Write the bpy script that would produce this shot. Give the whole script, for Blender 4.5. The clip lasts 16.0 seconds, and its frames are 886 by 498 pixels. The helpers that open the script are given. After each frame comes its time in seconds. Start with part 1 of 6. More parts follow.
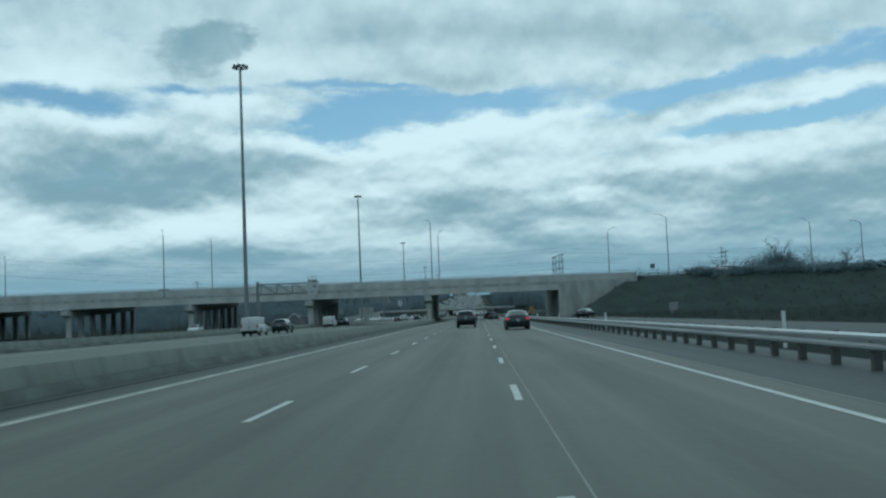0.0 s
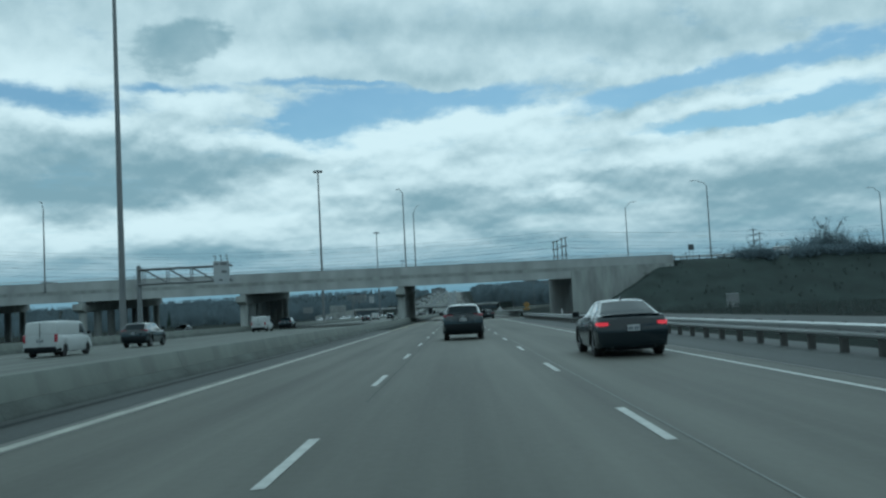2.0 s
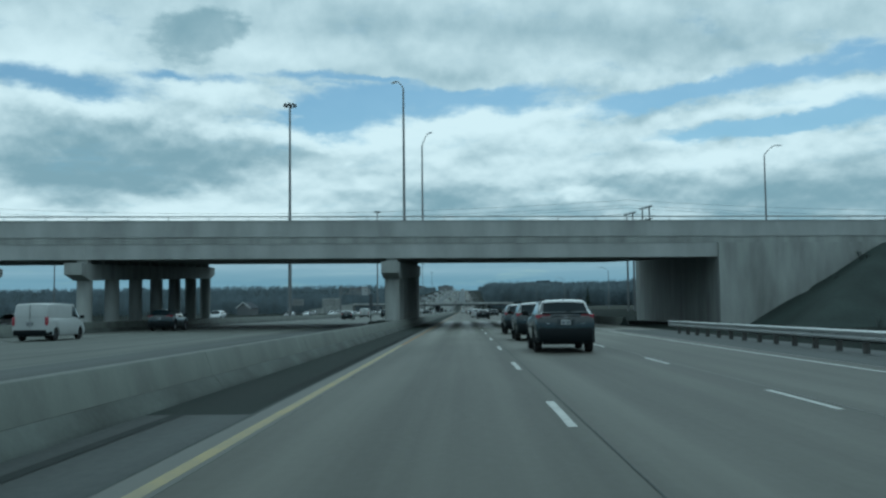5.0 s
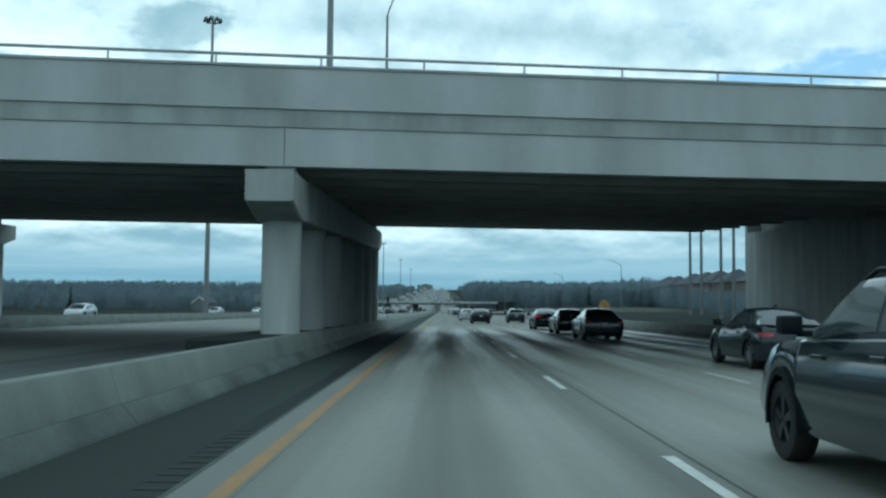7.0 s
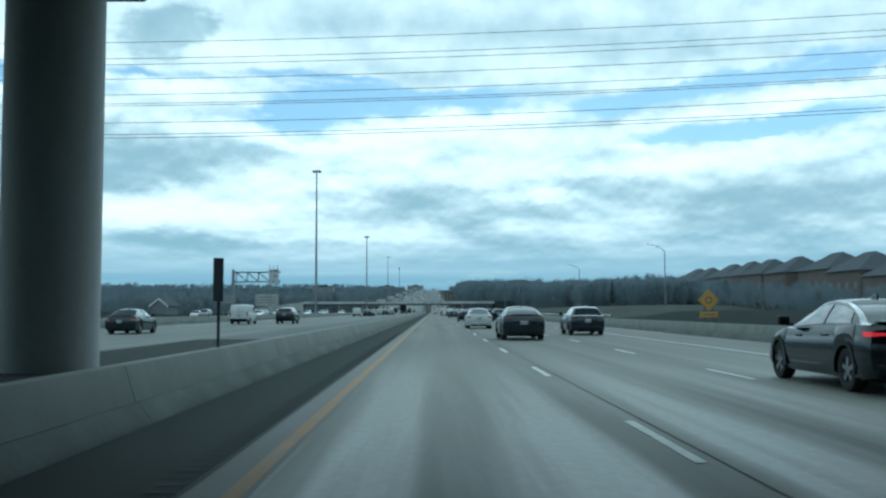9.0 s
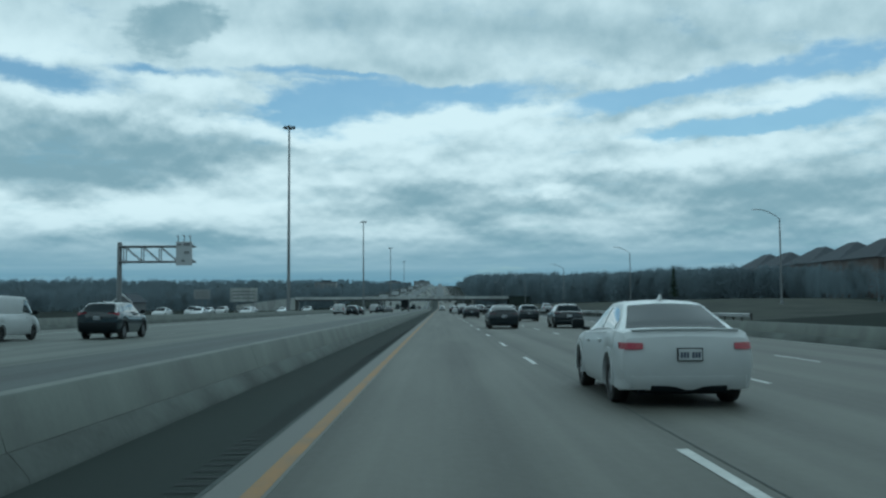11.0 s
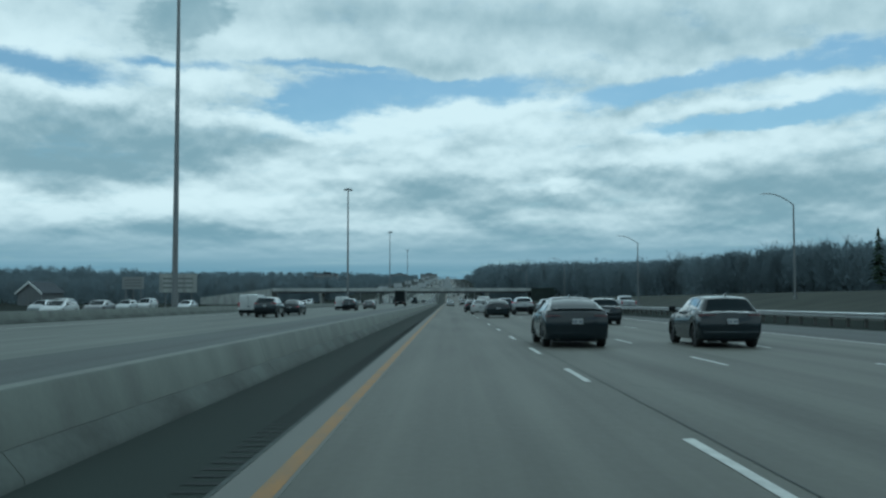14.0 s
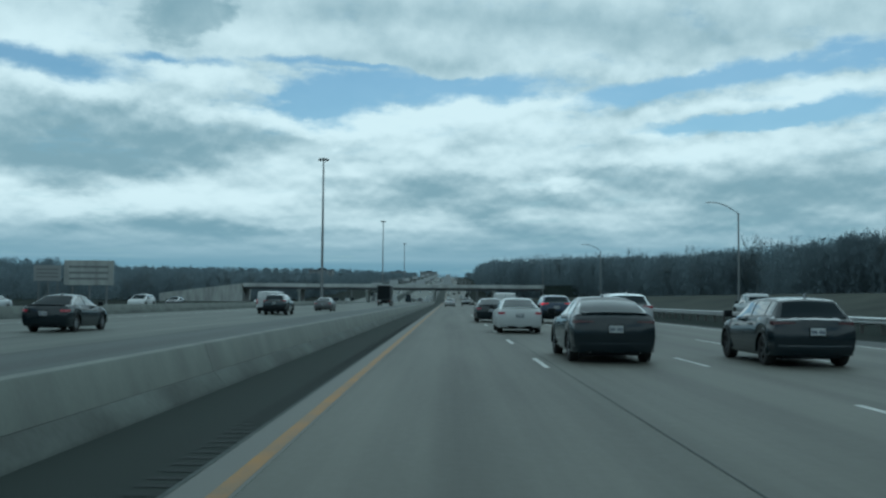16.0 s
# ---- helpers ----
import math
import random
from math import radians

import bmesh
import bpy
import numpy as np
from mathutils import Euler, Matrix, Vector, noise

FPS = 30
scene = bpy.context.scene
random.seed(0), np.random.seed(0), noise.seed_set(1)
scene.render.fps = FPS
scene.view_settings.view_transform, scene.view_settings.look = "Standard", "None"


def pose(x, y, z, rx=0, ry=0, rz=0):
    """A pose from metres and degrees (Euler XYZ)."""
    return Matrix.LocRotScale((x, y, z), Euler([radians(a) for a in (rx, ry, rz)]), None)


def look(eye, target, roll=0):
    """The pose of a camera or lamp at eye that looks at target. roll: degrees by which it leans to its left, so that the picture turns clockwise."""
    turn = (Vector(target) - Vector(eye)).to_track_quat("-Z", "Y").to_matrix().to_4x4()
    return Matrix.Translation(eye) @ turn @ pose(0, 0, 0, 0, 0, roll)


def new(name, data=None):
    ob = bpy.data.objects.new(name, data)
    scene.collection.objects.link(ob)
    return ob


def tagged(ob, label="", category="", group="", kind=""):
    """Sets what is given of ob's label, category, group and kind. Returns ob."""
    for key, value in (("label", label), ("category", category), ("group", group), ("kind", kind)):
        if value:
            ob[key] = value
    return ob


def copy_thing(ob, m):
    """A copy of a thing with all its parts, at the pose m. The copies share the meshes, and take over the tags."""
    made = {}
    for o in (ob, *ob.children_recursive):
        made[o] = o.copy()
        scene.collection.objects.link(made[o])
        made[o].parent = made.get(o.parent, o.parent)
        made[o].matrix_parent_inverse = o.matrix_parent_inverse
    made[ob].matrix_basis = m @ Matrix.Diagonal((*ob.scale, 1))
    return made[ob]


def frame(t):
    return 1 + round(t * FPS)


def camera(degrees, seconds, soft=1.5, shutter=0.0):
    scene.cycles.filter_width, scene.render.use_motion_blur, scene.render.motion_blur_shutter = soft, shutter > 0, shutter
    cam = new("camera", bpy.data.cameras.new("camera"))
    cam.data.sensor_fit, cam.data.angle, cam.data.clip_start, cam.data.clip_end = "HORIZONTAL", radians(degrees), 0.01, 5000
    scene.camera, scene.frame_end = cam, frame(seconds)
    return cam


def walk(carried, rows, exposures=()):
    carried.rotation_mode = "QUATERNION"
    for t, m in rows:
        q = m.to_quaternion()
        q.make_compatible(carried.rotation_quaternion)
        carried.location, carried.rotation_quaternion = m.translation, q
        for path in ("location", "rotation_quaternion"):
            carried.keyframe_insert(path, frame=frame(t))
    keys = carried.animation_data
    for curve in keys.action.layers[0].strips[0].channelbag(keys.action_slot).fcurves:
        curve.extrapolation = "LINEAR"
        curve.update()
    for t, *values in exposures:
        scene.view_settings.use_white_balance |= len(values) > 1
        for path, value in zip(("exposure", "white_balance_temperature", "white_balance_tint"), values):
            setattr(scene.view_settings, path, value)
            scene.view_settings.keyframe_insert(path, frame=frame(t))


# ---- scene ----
# ---------------------------------------------------------------- camera
cam = camera(50.2, 16.0, soft=2.4)
WB_K, WB_T = 5150, -10.5            # the clip's cool, slightly green balance
walk(cam, [
    (0, pose(6.67, 0.00, 1.273, 94.00, 2.42, 2.17)),
    (0.5, pose(6.22, 11.43, 1.304, 93.80, 2.13, 1.56)),
    (1, pose(5.84, 22.83, 1.308, 93.74, 2.29, 1.06)),
    (1.5, pose(5.53, 34.21, 1.266, 93.76, 2.84, 0.86)),
    (2, pose(5.24, 45.54, 1.318, 93.79, 2.93, 0.91)),
    (2.5, pose(4.84, 56.88, 1.321, 93.80, 3.29, 1.37)),
    (3, pose(4.26, 68.30, 1.337, 93.84, 2.60, 1.77)),
    (3.5, pose(3.66, 79.66, 1.317, 93.78, 1.21, 2.00)),
    (6, pose(1.90, 136.46, 1.329, 93.60, 0.15, 0.73)),
    (6.5, pose(1.72, 147.90, 1.343, 93.46, -0.52, 0.39)),
    (7, pose(1.57, 159.58, 1.299, 93.67, -0.48, -0.03)),
    (7.5, pose(1.49, 171.44, 1.312, 93.68, -0.20, -0.29)),
    (8, pose(1.49, 183.66, 1.300, 93.84, -0.25, -0.47)),
    (8.5, pose(1.41, 196.27, 1.273, 93.74, 0.48, -0.46)),
    (9, pose(1.40, 209.28, 1.256, 93.73, 0.16, -0.58)),
    (11.5, pose(1.35, 276.15, 1.343, 93.35, 0.26, -0.04)),
    (12, pose(1.29, 289.56, 1.308, 93.19, -0.61, -0.01)),
    (12.5, pose(1.25, 303.01, 1.355, 93.09, -0.23, 0.23)),
    (13, pose(1.21, 316.45, 1.362, 93.21, -0.29, 0.23)),
    (13.5, pose(1.23, 329.86, 1.320, 93.17, -0.09, 0.29)),
    (14, pose(1.28, 343.16, 1.321, 93.12, 0.07, 0.29)),
    (14.5, pose(1.35, 356.38, 1.375, 93.10, -0.18, 0.31)),
    (15, pose(1.47, 369.52, 1.402, 93.14, -0.27, 0.20)),
    (15.5, pose(1.54, 382.62, 1.319, 93.05, -0.07, 0.41)),
    (16, pose(1.58, 395.75, 1.351, 93.02, -0.46, 0.31)),
], exposures=[
    (0.0, 0.0, WB_K, WB_T), (5.6, 0.0, WB_K, WB_T), (6.0, 0.22, WB_K, WB_T), (6.5, 0.38, WB_K, WB_T), (7.0, 0.52, WB_K, WB_T), (7.5, 1.05, WB_K + 50, WB_T), (8.0, 2.65, WB_K + 350, WB_T + 2),
    (8.5, 2.2, WB_K - 50, WB_T + 4), (8.8, 1.0, WB_K - 100, WB_T), (9.0, 0.55, WB_K - 100, WB_T), (9.2, 0.3, WB_K, WB_T), (11.3, 0.0, WB_K, WB_T), (16.0, 0.0, WB_K, WB_T),
])

# ---------------------------------------------------------------- light
SUN_EL, SUN_AZ = 46.0, 12.0          # degrees above the horizon, degrees right of the road's direction


def build_world():
    w = bpy.data.worlds.new("sky")
    scene.world = w
    w.use_nodes = True
    nt = w.node_tree
    nt.nodes.clear()

    def nd(kind, **kw):
        n = nt.nodes.new(kind)
        for k, v in kw.items():
            if k == "op":
                n.operation = v
            elif k == "clamp":
                n.use_clamp = v
            else:
                n.inputs[int(k[1:])].default_value = v
        return n

    def mth(op, a, b=None, c=None, clamp=False):
        n = nd("ShaderNodeMath", op=op, clamp=clamp)
        for i, v in enumerate((a, b, c)):
            if v is None:
                continue
            if isinstance(v, (int, float)):
                n.inputs[i].default_value = v
            else:
                nt.links.new(v, n.inputs[i])
        return n.outputs[0]

    def mix(fac, a, b):
        n = nt.nodes.new("ShaderNodeMix")
        n.data_type = "RGBA"
        for i, v in ((0, fac), (6, a), (7, b)):
            if isinstance(v, (int, float)):
                n.inputs[i].default_value = v
            elif isinstance(v, tuple):
                n.inputs[i].default_value = (*v, 1)
            else:
                nt.links.new(v, n.inputs[i])
        return n.outputs[2]

    def step(v, lo, hi):
        n = nt.nodes.new("ShaderNodeMapRange")
        n.interpolation_type = "SMOOTHSTEP"
        nt.links.new(v, n.inputs[0])
        n.inputs[1].default_value, n.inputs[2].default_value = lo, hi
        n.inputs[3].default_value, n.inputs[4].default_value = 0, 1
        return n.outputs[0]

    geo = nt.nodes.new("ShaderNodeTexCoord")
    sep = nt.nodes.new("ShaderNodeSeparateXYZ")
    nt.links.new(geo.outputs["Generated"], sep.inputs[0])
    X, Y, Z = sep.outputs
    az = mth("MULTIPLY", mth("ARCTAN2", X, Y), 57.2958)
    el = mth("MULTIPLY", mth("ARCSINE", Z), 57.2958)

    def fbm(scale_az, scale_el, detail, seed, rough=0.55, distort=0.0):
        comb = nt.nodes.new("ShaderNodeCombineXYZ")
        nt.links.new(mth("MULTIPLY", az, scale_az), comb.inputs[0])
        nt.links.new(mth("MULTIPLY", el, scale_el), comb.inputs[1])
        comb.inputs[2].default_value = seed
        n = nt.nodes.new("ShaderNodeTexNoise")
        n.inputs["Scale"].default_value = 1.0
        n.inputs["Detail"].default_value = detail
        n.inputs["Roughness"].default_value = rough
        n.inputs["Distortion"].default_value = distort
        nt.links.new(comb.outputs[0], n.inputs["Vector"])
        return n.outputs["Fac"]

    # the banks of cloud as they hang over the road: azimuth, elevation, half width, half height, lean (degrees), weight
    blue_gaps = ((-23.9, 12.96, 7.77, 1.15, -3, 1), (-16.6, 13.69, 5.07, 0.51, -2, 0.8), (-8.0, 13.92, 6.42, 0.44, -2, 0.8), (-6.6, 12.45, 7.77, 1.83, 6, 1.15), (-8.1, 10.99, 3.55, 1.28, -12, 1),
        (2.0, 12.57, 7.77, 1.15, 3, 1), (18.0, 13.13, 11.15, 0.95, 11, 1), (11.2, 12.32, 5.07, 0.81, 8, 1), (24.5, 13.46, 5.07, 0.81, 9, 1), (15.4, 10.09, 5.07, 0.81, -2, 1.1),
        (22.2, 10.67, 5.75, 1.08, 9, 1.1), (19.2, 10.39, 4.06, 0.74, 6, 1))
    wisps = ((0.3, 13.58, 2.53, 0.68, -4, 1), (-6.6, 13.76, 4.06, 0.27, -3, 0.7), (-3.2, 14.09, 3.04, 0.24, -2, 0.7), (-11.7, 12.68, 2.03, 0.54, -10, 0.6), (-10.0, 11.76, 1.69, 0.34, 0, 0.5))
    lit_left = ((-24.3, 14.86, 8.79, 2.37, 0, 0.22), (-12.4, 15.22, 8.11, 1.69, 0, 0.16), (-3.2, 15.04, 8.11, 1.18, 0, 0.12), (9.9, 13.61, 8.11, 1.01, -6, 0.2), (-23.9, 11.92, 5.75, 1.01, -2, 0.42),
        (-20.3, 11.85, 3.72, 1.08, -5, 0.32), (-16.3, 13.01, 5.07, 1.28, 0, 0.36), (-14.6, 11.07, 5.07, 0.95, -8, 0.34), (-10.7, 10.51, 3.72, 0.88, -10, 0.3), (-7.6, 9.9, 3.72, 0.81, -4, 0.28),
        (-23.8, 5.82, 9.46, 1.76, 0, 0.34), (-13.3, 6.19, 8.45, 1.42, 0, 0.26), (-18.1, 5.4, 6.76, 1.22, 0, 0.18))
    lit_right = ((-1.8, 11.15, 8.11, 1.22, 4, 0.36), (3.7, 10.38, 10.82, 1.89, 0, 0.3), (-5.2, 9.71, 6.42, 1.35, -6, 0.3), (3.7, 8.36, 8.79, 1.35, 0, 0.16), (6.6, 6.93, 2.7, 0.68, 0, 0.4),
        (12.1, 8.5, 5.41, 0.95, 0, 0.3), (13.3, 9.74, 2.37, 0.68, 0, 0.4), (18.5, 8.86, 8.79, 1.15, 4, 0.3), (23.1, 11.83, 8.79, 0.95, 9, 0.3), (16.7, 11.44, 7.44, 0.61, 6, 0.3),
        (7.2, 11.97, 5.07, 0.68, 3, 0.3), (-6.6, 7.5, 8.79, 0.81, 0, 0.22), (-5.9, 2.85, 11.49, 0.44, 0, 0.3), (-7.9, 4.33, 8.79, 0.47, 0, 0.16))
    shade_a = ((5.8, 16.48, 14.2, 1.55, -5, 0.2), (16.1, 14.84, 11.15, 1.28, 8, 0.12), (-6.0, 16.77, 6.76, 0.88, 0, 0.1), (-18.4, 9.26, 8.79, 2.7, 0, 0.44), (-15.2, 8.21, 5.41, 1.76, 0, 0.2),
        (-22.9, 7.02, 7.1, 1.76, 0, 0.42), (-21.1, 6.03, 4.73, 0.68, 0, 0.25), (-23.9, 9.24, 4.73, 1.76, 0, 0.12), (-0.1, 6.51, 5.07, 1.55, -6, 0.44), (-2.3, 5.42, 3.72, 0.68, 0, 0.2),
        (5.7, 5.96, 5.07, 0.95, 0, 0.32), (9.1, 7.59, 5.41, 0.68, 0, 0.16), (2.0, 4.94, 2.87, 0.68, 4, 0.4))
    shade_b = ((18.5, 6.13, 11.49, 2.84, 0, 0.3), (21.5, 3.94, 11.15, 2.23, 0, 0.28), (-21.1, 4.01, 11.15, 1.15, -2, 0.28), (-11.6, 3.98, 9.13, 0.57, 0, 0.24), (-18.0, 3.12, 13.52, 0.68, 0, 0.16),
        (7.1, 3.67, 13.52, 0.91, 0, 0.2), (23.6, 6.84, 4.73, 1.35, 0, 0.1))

    # texture coordinates that crowd together towards the horizon
    deep = mth("MULTIPLY", mth("LOGARITHM", mth("MAXIMUM", mth("ADD", el, 4.0), 0.5), 2.71828), 13.0)

    def field(ku, kv, detail, seed, rough=0.55, lift=0.0, kind="FBM"):
        comb = nt.nodes.new("ShaderNodeCombineXYZ")
        nt.links.new(mth("MULTIPLY", az, ku), comb.inputs[0])
        nt.links.new(mth("MULTIPLY", mth("ADD", deep, lift), kv), comb.inputs[1])
        comb.inputs[2].default_value = seed
        n = nt.nodes.new("ShaderNodeTexNoise")
        n.noise_type = kind
        n.inputs["Scale"].default_value, n.inputs["Detail"].default_value, n.inputs["Roughness"].default_value = 1.0, detail, rough
        nt.links.new(comb.outputs[0], n.inputs["Vector"])
        return n.outputs["Fac"]

    warp_u = mth("SUBTRACT", field(0.30, 0.55, 7, 3.1, 0.60), 0.5)
    warp_v = mth("SUBTRACT", field(0.30, 0.55, 7, 9.4, 0.60), 0.5)
    place = nt.nodes.new("ShaderNodeCombineXYZ")
    nt.links.new(mth("ADD", az, mth("MULTIPLY", warp_u, 3.6)), place.inputs[0])
    nt.links.new(mth("ADD", el, mth("MULTIPLY", warp_v, 1.9)), place.inputs[1])

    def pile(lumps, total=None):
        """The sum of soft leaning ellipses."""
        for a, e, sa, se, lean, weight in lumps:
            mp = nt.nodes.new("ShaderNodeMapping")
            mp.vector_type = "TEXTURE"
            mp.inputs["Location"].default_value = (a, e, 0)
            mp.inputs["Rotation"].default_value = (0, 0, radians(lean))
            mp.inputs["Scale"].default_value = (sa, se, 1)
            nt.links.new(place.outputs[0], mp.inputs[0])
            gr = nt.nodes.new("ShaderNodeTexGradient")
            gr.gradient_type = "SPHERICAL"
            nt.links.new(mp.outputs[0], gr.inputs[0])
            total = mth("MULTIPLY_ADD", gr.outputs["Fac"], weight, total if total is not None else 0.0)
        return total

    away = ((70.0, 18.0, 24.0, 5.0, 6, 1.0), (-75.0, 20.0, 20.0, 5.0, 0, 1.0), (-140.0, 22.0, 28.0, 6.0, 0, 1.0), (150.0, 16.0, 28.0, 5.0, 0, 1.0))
    shreds = field(0.24, 0.95, 8, 5.7, 0.64)
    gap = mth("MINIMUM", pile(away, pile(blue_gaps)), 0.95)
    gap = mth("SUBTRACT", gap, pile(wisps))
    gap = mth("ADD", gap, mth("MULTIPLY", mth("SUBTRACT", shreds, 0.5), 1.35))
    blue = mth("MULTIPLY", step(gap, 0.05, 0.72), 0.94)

    # billows lit from above: the density here against the density a little higher
    d0, d1 = field(0.17, 0.30, 8, 4.4, 0.50), field(0.17, 0.30, 8, 4.4, 0.50, 1.0)
    f0, f1 = field(0.55, 0.80, 6, 6.1, 0.52), field(0.55, 0.80, 6, 6.1, 0.52, 0.4)
    relief = mth("ADD", mth("MULTIPLY", mth("SUBTRACT", d0, d1), 1.15), mth("MULTIPLY", mth("SUBTRACT", f0, f1), 0.48))
    relief = mth("MULTIPLY", relief, mth("MULTIPLY_ADD", step(el, 15.5, 12.5), 0.65, 0.35))
    streak = fbm(0.035, 0.95, 6, 2.2, 0.5)
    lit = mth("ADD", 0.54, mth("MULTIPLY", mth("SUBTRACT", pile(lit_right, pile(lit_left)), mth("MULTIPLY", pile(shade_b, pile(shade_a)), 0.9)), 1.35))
    lit = mth("ADD", lit, relief)
    lit = mth("ADD", lit, mth("MULTIPLY", mth("SUBTRACT", d0, 0.5), 0.45))
    lit = mth("ADD", lit, mth("MULTIPLY", mth("SUBTRACT", f0, 0.5), 0.25))
    low = step(el, 4.4, 1.8)
    lowv = mth("MULTIPLY_ADD", mth("SUBTRACT", streak, 0.5), 1.5, 0.30)
    lit = mth("ADD", mth("MULTIPLY", lit, mth("SUBTRACT", 1.0, low)), mth("MULTIPLY", lowv, low))
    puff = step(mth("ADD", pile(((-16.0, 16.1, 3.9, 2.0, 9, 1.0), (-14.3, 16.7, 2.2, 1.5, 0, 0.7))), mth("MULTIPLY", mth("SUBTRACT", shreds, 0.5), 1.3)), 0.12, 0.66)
    lit = mth("SUBTRACT", lit, mth("MULTIPLY", puff, 0.42))
    lit = step(lit, -0.05, 1.05)

    cloud = mix(lit, (0.282, 0.360, 0.384), (0.835, 0.825, 0.785))
    haze = step(el, 6.0, 0.0)
    cloud = mix(mth("MULTIPLY", haze, 0.85), cloud, (0.160, 0.275, 0.345))
    blue = mth("MULTIPLY", blue, mth("SUBTRACT", 1.0, puff))

    sky = nt.nodes.new("ShaderNodeTexSky")
    sky.sky_type = "NISHITA"
    sky.sun_disc = False
    sky.sun_elevation, sky.sun_rotation = radians(SUN_EL), radians(SUN_AZ)
    sky.air_density, sky.dust_density, sky.ozone_density = 1.0, 0.6, 1.2
    skyc = nt.nodes.new("ShaderNodeMix")
    skyc.data_type, skyc.blend_type = "RGBA", "MULTIPLY"
    skyc.inputs[0].default_value = 1.0
    nt.links.new(sky.outputs[0], skyc.inputs[6])
    skyc.inputs[7].default_value = (SKY_BLUE * 0.98, SKY_BLUE * 1.08, SKY_BLUE * 1.05, 1)
    col = mix(blue, cloud, skyc.outputs[2])
    bg = nt.nodes.new("ShaderNodeBackground")
    bg.inputs[1].default_value = 1.0
    nt.links.new(col, bg.inputs[0])
    out = nt.nodes.new("ShaderNodeOutputWorld")
    nt.links.new(bg.outputs[0], out.inputs[0])


SKY_BLUE = 0.061
build_world()
sun = new("sun", bpy.data.lights.new("sun", "SUN"))
sun.data.energy, sun.data.angle, sun.data.color = 0.6, radians(42), (0.94, 1.0, 0.985)
sun.matrix_world = look((40, 300, 200), (40 - 100 * math.sin(radians(SUN_AZ)), 300 - 100 * math.cos(radians(SUN_AZ)), 200 - 100 * math.tan(radians(SUN_EL))))


# ---------------------------------------------------------------- materials
def material(name, rgb, rough=0.7, metal=0.0, vary=0.25, scale=1.5, fine=30.0, bump=0.15, spec=0.5, tint=None, per_object=0.0, coat=0.0, stretch=None, rough_vary=0.15, grain=0.45):
    """Paint, stone or metal: broad stains and fine grain in colour, roughness and relief."""
    m = bpy.data.materials.new(name)
    m.use_nodes = True
    nt = m.node_tree
    bs = nt.nodes["Principled BSDF"]
    bs.inputs["Metallic"].default_value = metal
    bs.inputs["Specular IOR Level"].default_value = spec
    bs.inputs["Coat Weight"].default_value = coat
    bs.inputs["Coat Roughness"].default_value = 0.05
    geo = nt.nodes.new("ShaderNodeNewGeometry")
    src = geo.outputs["Position"]
    if stretch:
        mp = nt.nodes.new("ShaderNodeMapping")
        mp.inputs["Scale"].default_value = stretch
        nt.links.new(src, mp.inputs[0])
        src = mp.outputs[0]
    big = nt.nodes.new("ShaderNodeTexNoise")
    big.inputs["Scale"].default_value, big.inputs["Detail"].default_value = scale, 5
    small = nt.nodes.new("ShaderNodeTexNoise")
    small.inputs["Scale"].default_value, small.inputs["Detail"].default_value = fine, 3
    nt.links.new(src, big.inputs["Vector"])
    nt.links.new(geo.outputs["Position"], small.inputs["Vector"])
    add = nt.nodes.new("ShaderNodeMath")
    add.operation = "MULTIPLY_ADD"
    nt.links.new(small.outputs[0], add.inputs[0])
    add.inputs[1].default_value = grain
    nt.links.new(big.outputs[0], add.inputs[2])
    fac = add.outputs[0]
    if per_object:
        oi = nt.nodes.new("ShaderNodeObjectInfo")
        a2 = nt.nodes.new("ShaderNodeMath")
        a2.operation = "MULTIPLY_ADD"
        nt.links.new(oi.outputs["Random"], a2.inputs[0])
        a2.inputs[1].default_value = per_object
        nt.links.new(fac, a2.inputs[2])
        fac = a2.outputs[0]
    ramp = nt.nodes.new("ShaderNodeMapRange")
    nt.links.new(fac, ramp.inputs[0])
    ramp.inputs[1].default_value, ramp.inputs[2].default_value = 0.25 + grain * 0.38, 0.75 + grain * 0.6 + per_object
    mix = nt.nodes.new("ShaderNodeMix")
    mix.data_type = "RGBA"
    nt.links.new(ramp.outputs[0], mix.inputs[0])
    lo = tint or rgb
    mix.inputs[6].default_value = (*[c * (1 - vary) for c in lo], 1)
    mix.inputs[7].default_value = (*[min(1, c * (1 + vary)) for c in rgb], 1)
    nt.links.new(mix.outputs[2], bs.inputs["Base Color"])
    rr = nt.nodes.new("ShaderNodeMapRange")
    nt.links.new(fac, rr.inputs[0])
    rr.inputs[1].default_value, rr.inputs[2].default_value = 0.4, 1.05
    rr.inputs[3].default_value, rr.inputs[4].default_value = max(0.02, rough - rough_vary), min(1, rough + rough_vary)
    nt.links.new(rr.outputs[0], bs.inputs["Roughness"])
    if bump:
        bp = nt.nodes.new("ShaderNodeBump")
        bp.inputs["Strength"].default_value, bp.inputs["Distance"].default_value = bump, 0.02
        nt.links.new(small.outputs[0], bp.inputs["Height"])
        nt.links.new(bp.outputs[0], bs.inputs["Normal"])
    return m


